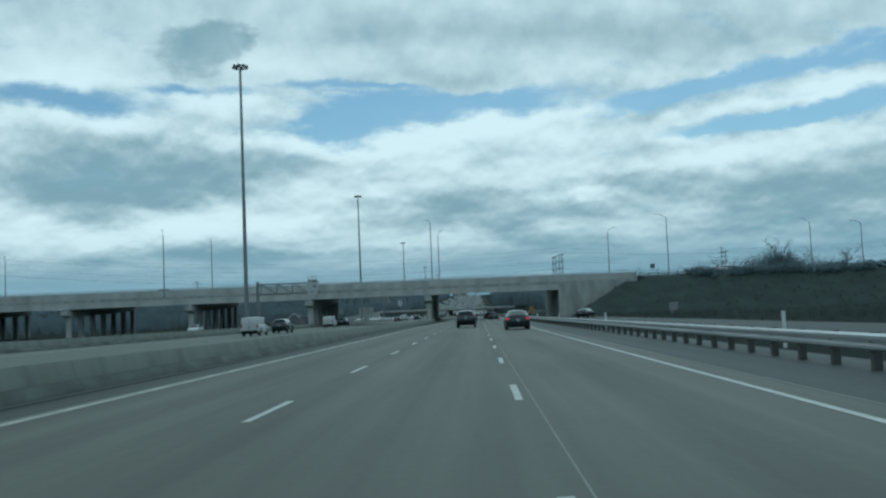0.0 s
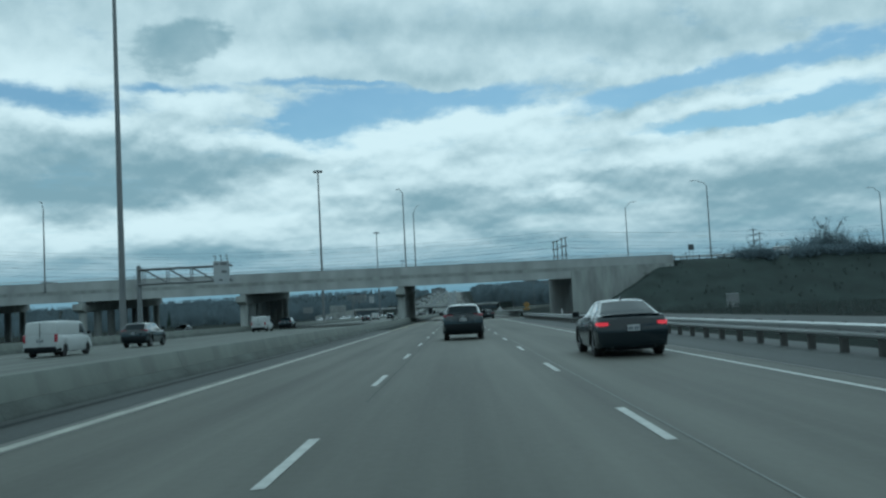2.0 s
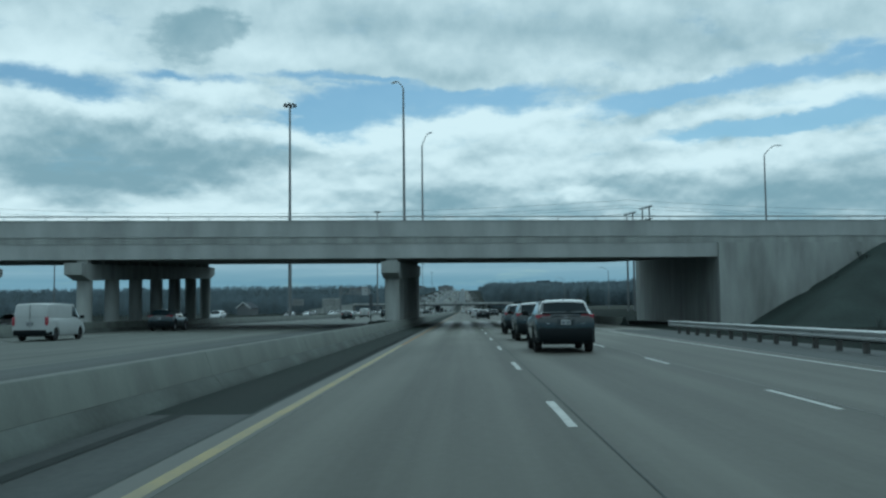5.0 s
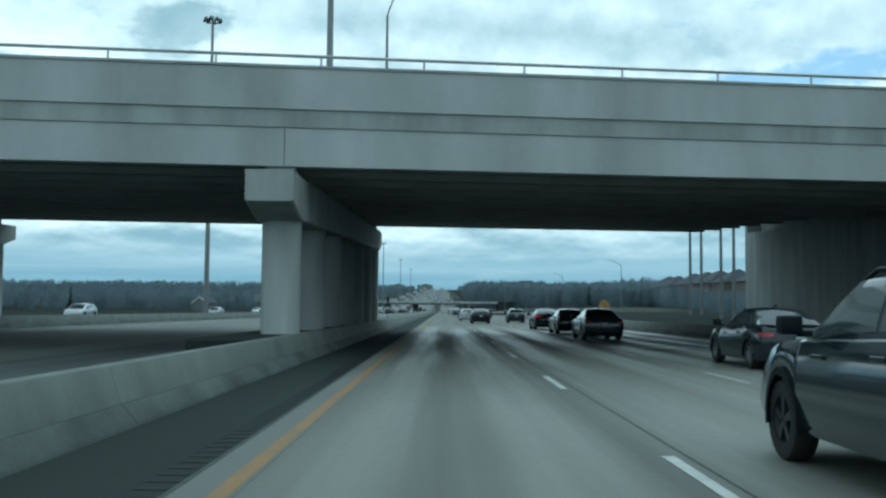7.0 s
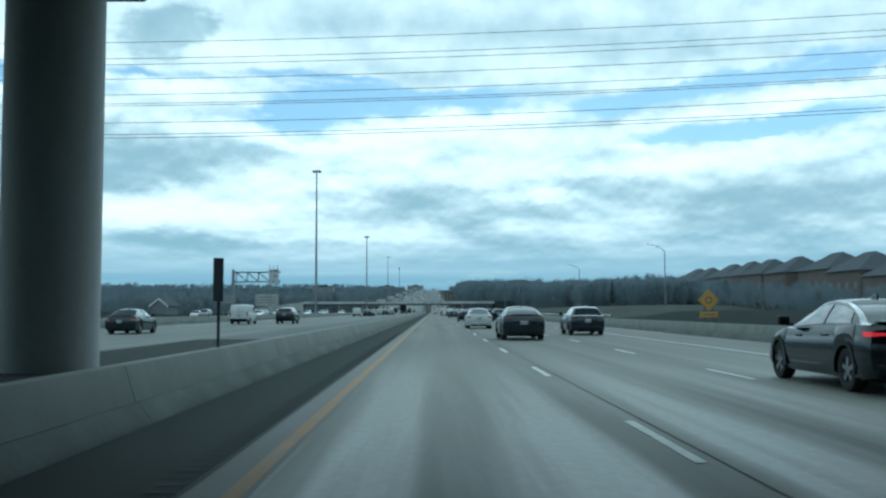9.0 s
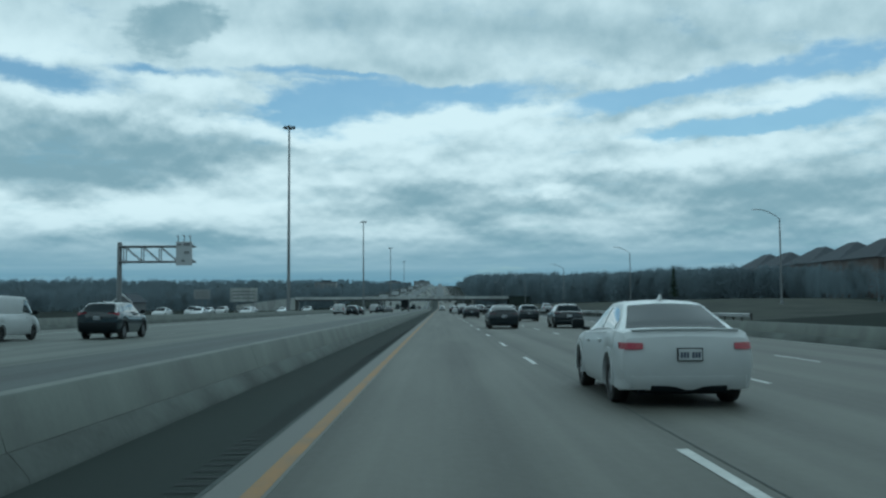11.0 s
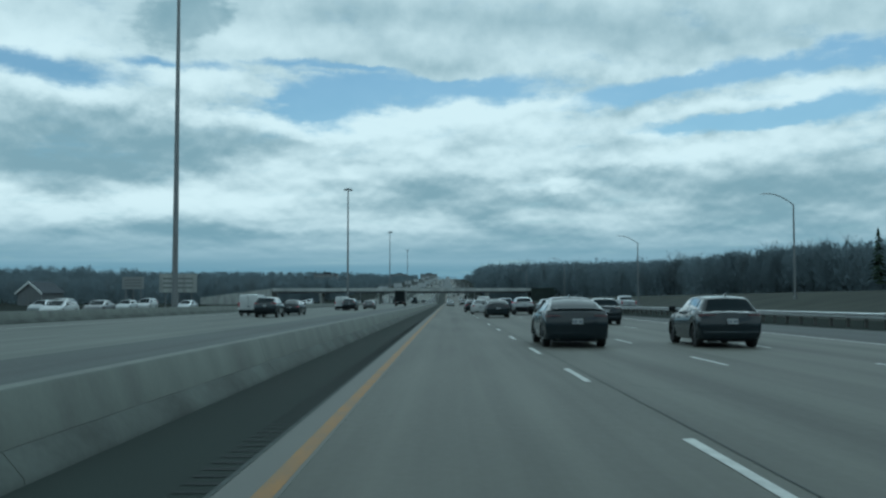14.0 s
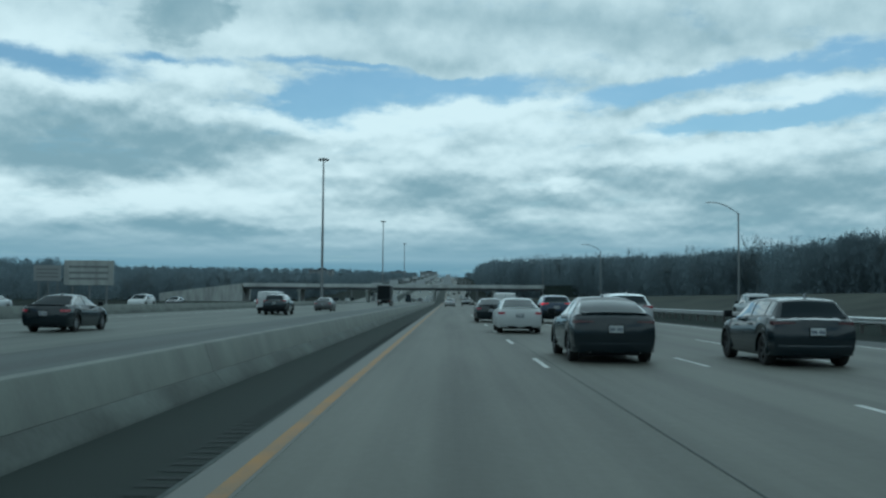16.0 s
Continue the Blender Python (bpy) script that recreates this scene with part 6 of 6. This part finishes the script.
def house(x, y, w, d, h, turn, label):
    z = land(x, y) - 0.4
    t = thing("house", None, None, label, "house", "houses behind the slip road")
    part("wall", boxes((-w / 2, w / 2, -d / 2, d / 2, 0, h)), M["brick"], t)
    bm = bmesh.new()
    e = 0.45
    base = [bm.verts.new(p) for p in ((-w / 2 - e, -d / 2 - e, h + 0.004), (w / 2 + e, -d / 2 - e, h + 0.004), (w / 2 + e, d / 2 + e, h + 0.004), (-w / 2 - e, d / 2 + e, h + 0.004))]
    ra, rb = bm.verts.new((-w * 0.16, 0, h + d * 0.34)), bm.verts.new((w * 0.16, 0, h + d * 0.34))
    for f in ((base[0], base[1], rb, ra), (base[2], base[3], ra, rb), (base[1], base[2], rb), (base[3], base[0], ra), (base[3], base[2], base[1], base[0])):
        bm.faces.new(f)
    part("roof", bm, M["roof"], t, "grey hipped shingle roof")
    for fl in range(2):
        for k in range(4):
            wx = -w / 2 + w * (k + 0.5) / 4
            zz = 0.9 + fl * 2.7
            wn = part("window", boxes((wx - 0.55, wx + 0.55, -d / 2 - 0.02, -d / 2 + 0.1, zz, zz + 1.3)), M["window"], t)
            part("window_frame", boxes((wx - 0.63, wx + 0.63, -d / 2 - 0.05, -d / 2 - 0.021, zz + 1.3, zz + 1.40), (wx - 0.63, wx + 0.63, -d / 2 - 0.05, -d / 2 - 0.021, zz - 0.1, zz)), M["white_panel"], wn)
        for k in range(4):
            wx = -w / 2 + w * (k + 0.5) / 4
            zz = 0.9 + fl * 2.7
            part("window", boxes((wx - 0.55, wx + 0.55, d / 2 - 0.1, d / 2 + 0.02, zz, zz + 1.3)), M["window"], t)
        for k in range(2):
            wy = -d / 2 + d * (k + 0.5) / 2
            zz = 0.9 + fl * 2.7
            part("window", boxes((-w / 2 - 0.02, -w / 2 + 0.1, wy - 0.5, wy + 0.5, zz, zz + 1.3)), M["window"], t)
    t.matrix_world = pose(x, y, z, 0, 0, turn)


def cottage(x, y, w, d, h, turn, label):
    """A small gabled house with pale bargeboards along its gable."""
    t = thing("cottage", None, None, label, "house")
    z = land(x, y) - 0.4
    top = h + w * 0.36
    bm = boxes((-w / 2, w / 2, -d / 2, d / 2, 0, h))
    a0, a1, a2 = (bm.verts.new(p) for p in ((-w / 2, -d / 2, h), (w / 2, -d / 2, h), (0, -d / 2, top)))
    b0, b1, b2 = (bm.verts.new(p) for p in ((-w / 2, d / 2, h), (w / 2, d / 2, h), (0, d / 2, top)))
    for f in ((a0, a1, a2), (b1, b0, b2), (a0, a2, b2, b0), (a1, b1, b2, a2)):
        bm.faces.new(f)
    part("wall", bm, M["wood"], t)
    for s_ in (-1, 1):
        for nm, y0, y1, k0, k1, mat in (("roof", -d / 2 - 0.5, d / 2 + 0.5, 0.02, 0.22, M["roof"]), ("bargeboard", -d / 2 - 0.62, -d / 2 - 0.503, -0.3, 0.3, M["white_panel"])):
            rb = bmesh.new()
            ex, ez = s_ * (w / 2 + 0.5), h - 0.36
            ring = [[rb.verts.new(p) for p in ((ex, yy, ez + k0), (0, yy, top + k0), (0, yy, top + k1), (ex, yy, ez + k1))] for yy in (y0, y1)]
            rb.faces.new(ring[0])
            rb.faces.new(ring[1][::-1])
            for i in range(4):
                rb.faces.new((ring[0][i], ring[1][i], ring[1][(i + 1) % 4], ring[0][(i + 1) % 4]))
            bmesh.ops.recalc_face_normals(rb, faces=rb.faces)
            part(nm, rb, mat, t)
    for fl in range(1):
        for wx in (-w * 0.24, w * 0.24):
            part("window", boxes((wx - 0.6, wx + 0.6, -d / 2 - 0.03, -d / 2 + 0.1, 1.0 + fl * 2.7, 2.3 + fl * 2.7)), M["window"], t)
    t.matrix_world = pose(x, y, z, 0, 0, turn)


cottage(-108.5, 598, 7.4, 9.0, 3.9, -14, "small dark weathered house with pale gable boards before the wood")


rh = random.Random(11)
for i_ in range(10):
    hy = 348 + i_ * 16.4
    hd = rh.uniform(10.5, 11.5)
    house(81.5 + rh.uniform(-0.8, 0.8), hy, rh.uniform(13, 14.6), hd, lerp([(348, 6.3), (413, 7.3), (480, 7.5)], hy) + rh.uniform(-0.2, 0.2), 90 + rh.uniform(-4, 4), "brown brick two-storey house with a grey hipped roof")


def tower(x, y, w, d, h, rows_, cols, label):
    z = land(x, y) - 1.0
    t = thing("far_building", None, None, label, "building", "far buildings")
    part("wall", boxes((x - w / 2, x + w / 2, y - d / 2, y + d / 2, z, z + h)), M["block"], t)
    part("roof", boxes((x - w / 2 - 0.3, x + w / 2 + 0.3, y - d / 2 - 0.3, y + d / 2 + 0.3, z + h + 0.004, z + h + 0.8), (x - w * 0.15, x + w * 0.2, y - 2, y + 2, z + h + 0.8, z + h + 3.2)), M["roof"], t)
    for r_ in range(rows_):
        for c_ in range(cols):
            wx, wz = x - w / 2 + w * (c_ + 0.5) / cols, z + h * (r_ + 0.5) / rows_
            part("window", boxes((wx - w / cols * 0.34, wx + w / cols * 0.34, y - d / 2 - 0.1, y - d / 2 + 0.1, wz - h / rows_ * 0.25, wz + h / rows_ * 0.25)), M["window"], t)


tower(116, 1480, 56, 25, 20, 5, 10, "long pale office block above the far trees")
tower(-160, 1600, 30, 18, 13, 4, 5, "small apartment block behind the trees")
tower(-110, 2500, 34, 20, 13, 3, 5, "far grey block on the horizon")
tower(-45, 2640, 40, 20, 13, 3, 6, "far grey block on the horizon")


# ---------------------------------------------------------------- far overpass and far sign bridges
fo = thing("far_overpass", None, None, "low grey overpass far ahead on slender piers", "overpass", kind="structure")
part("deck", boxes((-68, 34, 716.3, 728, 5.0, 5.5)), M["concrete"], fo)
# girders given a dark material in place of the shade under the deck
for k_ in range(5):
    part("girder", boxes((-67.5, 33.5, 716.6 + k_ * 2.6, 717.2 + k_ * 2.6, 4.25, 4.996)), M["sign_dark"], fo, "girder coloured dark for the shade under the deck")
part("parapet", boxes((-68, 34, 715.95, 716.296, 5.0, 6.2)), M["girder"], fo)
for x_ in (-49, -26, -3.2, 17):
    part("pier_cap", boxes((x_ - 0.6, x_ + 0.6, 716.4, 728, 3.5, 4.246), bevel=0.05), M["concrete"], fo)
    for y_ in (718, 722, 726):
        part("column", lathe_z(x_, y_, [(0.45, -0.1), (0.45, 3.496)], 12), M["concrete"], fo, smooth=40)
part("abutment", prism([(34, 715), (46, 715), (46, 729), (34, 729)], [-0.3] * 4, [6.1, 6.4, 6.4, 6.1]), M["brush"], fo)
part("abutment", prism([(-96, 715), (-68, 715), (-68, 729), (-96, 729)], [-0.3] * 4, [2.6, 6.1, 6.1, 2.6]), M["concrete"], fo)


def sign_bridge(y, x0, x1, zc, label):
    t = thing("sign_bridge", None, None, label, "sign gantry", "far sign bridges")
    z = rise(y)
    for xx in (x0, x1):
        part("post", tubes(((xx, y, z - 0.2), (xx, y, z + zc + 1), 0.3, 0.25)), M["pole"], t)
    for zz in (zc, zc + 1.2):
        part("chord", tubes(((x0, y, z + zz), (x1, y, z + zz), 0.16, 0.16)), M["pole"], t)
    for k in range(3):
        xx = x0 + (x1 - x0) * (0.2 + 0.28 * k)
        part("sign_panel", boxes((xx - 3, xx + 3, y - 0.5, y - 0.3, z + zc - 1.0, z + zc + 2.0), bevel=0.03), M["sign_back"], t)


for y_ in (900, 1060, 1250, 1480, 1800, 2150):
    sign_bridge(y_, -50, 17, 7.0, "far sign bridge across all lanes")


# far queues of traffic: too small to tell apart
def far_cars():
    rnd = random.Random(3)
    bm = bmesh.new()
    for _ in range(150):
        y = rnd.uniform(640, 2300)
        x = rnd.choice((1.8, 5.4, 9.0, 12.4, -7.2, -10.8, -14.4, -18, -32, -36, -40, -43.5))
        w, l, h = 0.9, 4.5, rnd.choice((1.45, 1.45, 1.7, 2.6))
        z = rise(y)
        box(bm, x - w, x + w, y, y + l, z + 0.25, z + h * 0.62)
        box(bm, x - w * 0.8, x + w * 0.8, y + l * 0.15, y + l * 0.7, z + h * 0.62, z + h)
        for f in bm.faces[-12:]:
            f.material_index = 0
        k = rnd.randrange(4)
        bm.faces.ensure_lookup_table()
        for f in bm.faces[-12:]:
            f.material_index = k
    return bm


thing("far_traffic", far_cars(), [M["paint_white"], M["paint_grey"], M["paint_silver"], M["paint_black"]], "distant traffic on the climbing motorway", "traffic", kind="stuff")


# ---------------------------------------------------------------- trees
def bare_tree(seed, h):
    """Tapered trunk, limbs, branches and thin twigs, no leaves."""
    rnd = random.Random(seed)
    trunk, crown = bmesh.new(), bmesh.new()

    def limb(bm, a, d, length, r, n):
        p = Vector(a)
        pts = [p.copy()]
        d = d.normalized()
        for i in range(n):
            d = (d + Vector((rnd.uniform(-0.22, 0.22), rnd.uniform(-0.22, 0.22), rnd.uniform(-0.02, 0.16)))).normalized()
            p = p + d * length / n
            pts.append(p.copy())
        for i in range(n):
            tube(bm, pts[i], pts[i + 1], r * (1 - i / (n + 0.5)), r * (1 - (i + 1) / (n + 0.5)), 3 if r < 0.06 else 5, caps=False)
        return pts, d

    tp, _ = limb(trunk, (0, 0, -0.3), Vector((0, 0, 1)), h * 0.75, h * 0.017, 6)
    for i in range(13):
        f = rnd.uniform(0.22, 1.0)
        k = min(5, int(f * 6))
        a = tp[k].lerp(tp[k + 1], f * 6 - k if f < 1 else 1)
        an = rnd.uniform(0, 6.28)
        up = rnd.uniform(0.5, 1.3)
        lp, ld = limb(crown, a, Vector((math.cos(an), math.sin(an), up)), h * rnd.uniform(0.22, 0.42) * (1.25 - 0.5 * f), h * 0.006, 3)
        for j in range(6):
            q = lp[rnd.randrange(1, 4)]
            an2 = rnd.uniform(0, 6.28)
            bp, bd = limb(crown, q, Vector((math.cos(an2), math.sin(an2), rnd.uniform(0.2, 1.3))), h * rnd.uniform(0.10, 0.18), h * 0.0028, 2)
            for m_ in range(13):
                q2 = bp[rnd.randrange(0, 3)]
                an3 = rnd.uniform(0, 6.28)
                e = q2 + Vector((math.cos(an3), math.sin(an3), rnd.uniform(0.0, 1.4))).normalized() * h * rnd.uniform(0.05, 0.11)
                side = Vector((-math.sin(an3), math.cos(an3), 0)) * h * 0.0026
                crown.faces.new([crown.verts.new(p_) for p_ in (q2 - side, q2 + side, e)])
    return mesh_of(trunk, "trunk", M["bark"]), mesh_of(crown, "crown", M["bark"])


TREES = [bare_tree(20 + i, 14.0) for i in range(5)]


def tree(x, y, z, h, k, label, group):
    t = thing("bare_tree", None, None, label, "tree", group)
    tr, cr = TREES[k % 5]
    for nm, me in (("trunk", tr), ("crown", cr)):
        o = new(nm, me)
        o.parent = t
    t.matrix_world = pose(x, y, z, 0, 0, k * 77.0) @ Matrix.Diagonal((h / 14, h / 14, h / 14, 1))


rt_ = random.Random(8)
BEHIND = ((47, 238, 11.2), (49.5, 241, 10.4), (55, 236, 11.2), (60, 240, 11.6), (64, 239, 12.6), (67.5, 241, 13.4), (71, 243, 12.5), (79, 246, 14.5), (84, 245, 17.2), (89, 248, 15.0), (95, 246, 13.5), (101, 250, 14.5), (107, 247, 13))
for i_, (x_, y_, tp_) in enumerate(BEHIND):
    z_ = max(land(x_, y_) - 0.06, bank(x_, y_))
    tree(x_, y_, z_, tp_ - z_, i_, "leafless tree behind the crossing road", "trees behind the bank")
# scrubby young trees between the slip road and the houses, then the wood edge
SKYLINE_R = [(330, 5.6), (400, 6.2), (480, 8.8), (560, 10.3), (600, 11.0), (700, 15.2), (830, 20.2), (950, 25.4), (1100, 26.0)]
SKYLINE_L = [(400, 7.5), (600, 8.8), (700, 11.0), (800, 14.0), (950, 17.0), (1100, 17.0)]
EDGE_R = [(330, 60), (400, 56), (480, 52), (600, 47), (735, 43), (890, 40)]
EDGE_L = [(400, -150), (560, -128), (740, -96), (900, -74)]
for i_ in range(70):
    y_ = 345 + 540 * i_ / 69 + rt_.uniform(-6, 6)
    x_ = lerp(EDGE_R, y_) + rt_.uniform(1, 12)
    tree(x_, y_, land(x_, y_), lerp(SKYLINE_R, y_) * rt_.uniform(0.75, 1.0), i_, "leafless tree at the edge of the wood", "trees of the wood edge")
# beyond the opposite carriageway
for i_ in range(70):
    y_ = 430 + 470 * i_ / 69 + rt_.uniform(-6, 6)
    x_ = lerp(EDGE_L, y_) - rt_.uniform(1, 14)
    tree(x_, y_, land(x_, y_), lerp(SKYLINE_L, y_) * rt_.uniform(0.75, 1.0), i_, "leafless tree beyond the opposite carriageway", "trees beyond the opposite carriageway")


def spruce(x, y, h):
    z = land(x, y)
    rnd = random.Random(int(x * 7 + y))
    t = thing("spruce_tree", None, None, "dark pointed spruce among bare trees", "tree", "spruces")
    part("trunk", tubes(((x, y, z - 0.2), (x, y, z + h * 0.9), h * 0.014, 0.02), n=6), M["bark"], t)
    bm = bmesh.new()
    n = 15
    for i in range(n):
        zz = z + h * (0.12 + 0.86 * i / n)
        rr = h * 0.20 * (1 - i / n) + 0.15
        for k in range(11):
            a = rnd.uniform(0, 6.28)
            r_ = rr * rnd.uniform(0.7, 1.1)
            c, s = math.cos(a), math.sin(a)
            w = rr * 0.25
            bm.faces.new([bm.verts.new(p) for p in ((x, y, zz + h * 0.05), (x + c * r_ * 0.6 - s * w, y + s * r_ * 0.6 + c * w, zz), (x + c * r_, y + s * r_, zz - h * 0.03), (x + c * r_ * 0.6 + s * w, y + s * r_ * 0.6 - c * w, zz))])
    part("crown", bm, M["conifer"], t)


for x_, y_, h_ in ((112, 556, 12), (124, 540, 11.5), (60, 730, 15), (66, 252, 9), (-140, 520, 9), (44.9, 439, 6.6)):
    spruce(x_, y_, h_)


def wood(name, seed, n, twigs, zone, tall, label, fineness=1.0, thicket=True, foot=land):
    """A leafless wood: slender upright twigs fanned round each crown and stem, over an inner thicket, closing into a soft uneven mass."""
    rnd = random.Random(seed)
    rng = np.random.default_rng(seed)
    verts, faces, count = [], [], 0
    for _ in range(n):
        x, y = zone(rnd)
        z = foot(x, y) - 0.3
        h = tall(x, y) * rnd.uniform(0.74, 1.02)
        w = max(1.4, h * rnd.uniform(0.22, 0.34))
        if thicket:
            m = 90
            an, ph = rng.uniform(0, 2 * np.pi, m), rng.uniform(-1, 1, m)
            rr = np.sqrt(1 - ph * ph) * rng.uniform(0.2, 0.9, m) ** 0.5
            c = np.stack([x + np.cos(an) * rr * w, y + np.sin(an) * rr * w, z + h * (0.42 + 0.42 * ph)], 1)
            spray = c[:, None, :] + rng.normal(0, 1, (m, 3, 3)) * np.array([0.42, 0.42, 0.55]) * (0.35 + 0.03 * h) * fineness ** 0.5
            verts.append(spray.reshape(-1, 3))
            faces.append(np.arange(count, count + 3 * m).reshape(-1, 3))
            count += 3 * m
        a = rng.uniform(0, 2 * np.pi, twigs)
        ph = rng.uniform(-0.7, 1, twigs)
        rr = np.sqrt(1 - ph * ph) * rng.uniform(0.35, 1.0, twigs)
        base = np.stack([x + np.cos(a) * rr * w, y + np.sin(a) * rr * w, z + h * (0.42 + 0.42 * ph * rng.uniform(0.7, 1.0, twigs))], 1)
        ln = h * rng.uniform(0.07, 0.17, twigs)
        d = np.stack([np.cos(a) * rng.uniform(0.0, 0.7, twigs), np.sin(a) * rng.uniform(0.0, 0.7, twigs), rng.uniform(0.5, 1.2, twigs)], 1)
        sd = np.stack([-np.sin(a + 0.6), np.cos(a + 0.6), np.zeros(twigs)], 1) * (h * 0.0045 * fineness * rng.uniform(0.6, 1.6, twigs))[:, None]
        verts.append(np.stack([base - sd, base + sd, base + d * ln[:, None]], 1).reshape(-1, 3))
        faces.append(np.arange(count, count + 3 * twigs).reshape(-1, 3))
        count += 3 * twigs
        # stems
        for _ in range(3):
            sx_, sy_ = x + rnd.uniform(-0.4, 0.4) * w, y + rnd.uniform(-0.4, 0.4) * w
            r_ = h * 0.010
            verts.append(np.array([[sx_ - r_, sy_, z], [sx_ + r_, sy_, z], [sx_ + rnd.uniform(-0.1, 0.1) * h, sy_, z + h * 0.85]]))
            faces.append(np.array([[count, count + 1, count + 2]]))
            count += 3
    v, f = np.concatenate(verts), np.concatenate(faces)
    me = bpy.data.meshes.new(name)
    me.vertices.add(len(v))
    me.vertices.foreach_set("co", v.astype(np.float32).ravel())
    me.loops.add(3 * len(f))
    me.loops.foreach_set("vertex_index", f.astype(np.int32).ravel())
    me.polygons.add(len(f))
    me.polygons.foreach_set("loop_start", np.arange(0, 3 * len(f), 3, dtype=np.int32))
    me.polygons.foreach_set("use_smooth", np.ones(len(f), dtype=bool))
    me.update(calc_edges=True)
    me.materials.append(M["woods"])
    tagged(new(name, me), label, "woodland", kind="stuff")


def zone_right(r):
    y = 425 + 495 * r.random()
    return lerp(EDGE_R, y) + 2 + r.random() ** 1.8 * (130 if y > 530 else 73 - lerp(EDGE_R, y)), y


def zone_young(r):
    y = 335 + 160 * r.random()
    return lerp(EDGE_R, y) + 1 + r.random() * (73 - lerp(EDGE_R, y)) * 0.85, y


def zone_left(r):
    y = 410 + 600 * r.random()
    return lerp(EDGE_L, y) - 2 - r.random() ** 1.6 * 220, y


def zone_far(r):
    s = r.choice((-1, 1))
    y = r.uniform(920, 2750)
    return -15 + s * (58 + r.random() ** 1.8 * 900), y


wood("young_trees", 30, 130, 420, zone_young, lambda x, y: lerp(SKYLINE_R, y), "young leafless trees in front of the houses", 0.9, thicket=False)
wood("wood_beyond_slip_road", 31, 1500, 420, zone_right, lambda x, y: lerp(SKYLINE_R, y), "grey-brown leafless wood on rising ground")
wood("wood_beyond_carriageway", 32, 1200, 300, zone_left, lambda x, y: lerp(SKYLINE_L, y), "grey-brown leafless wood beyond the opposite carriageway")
wood("far_woods", 33, 2400, 60, zone_far, lambda x, y: 14.0, "woods covering the far hills, haze put into their blue-grey colour", 2.2)


def zone_slope(r):
    y = 860 + 420 * r.random()
    return lerp([(860, 40), (960, 30), (1280, 31)], y) + r.random() ** 1.6 * 60, y


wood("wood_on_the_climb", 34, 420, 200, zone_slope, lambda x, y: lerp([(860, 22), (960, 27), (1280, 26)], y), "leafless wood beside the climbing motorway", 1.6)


def zone_behind(r):
    x, y, top = r.choice(BEHIND)
    return x + r.uniform(-3.4, 3.4), y + r.uniform(-1.5, 2.5)


def bank_foot(x, y):
    return max(land(x, y), bank(x, y))


def bank_bush(x, y):
    near = min(BEHIND, key=lambda b: abs(b[0] - x))
    return max(2.5, 1.08 * (near[2] + 0.3 - bank_foot(x, y)) - 0.6 * abs(near[0] - x))


wood("bank_thicket", 35, 90, 700, zone_behind, bank_bush, "soft grey-brown leafless bushes behind the top of the bank", 0.5, thicket=False, foot=bank_foot)


def zone_crest(r):
    x = 50 + 62 * r.random()
    return x, 192.6 + SKEW * (x - 40) * 0.4 + r.uniform(-1.8, 1.8)


wood("crest_brush", 36, 150, 360, zone_crest, lambda x, y: 1.9, "low soft brush along the crest of the bank", 1.1, foot=bank_foot)
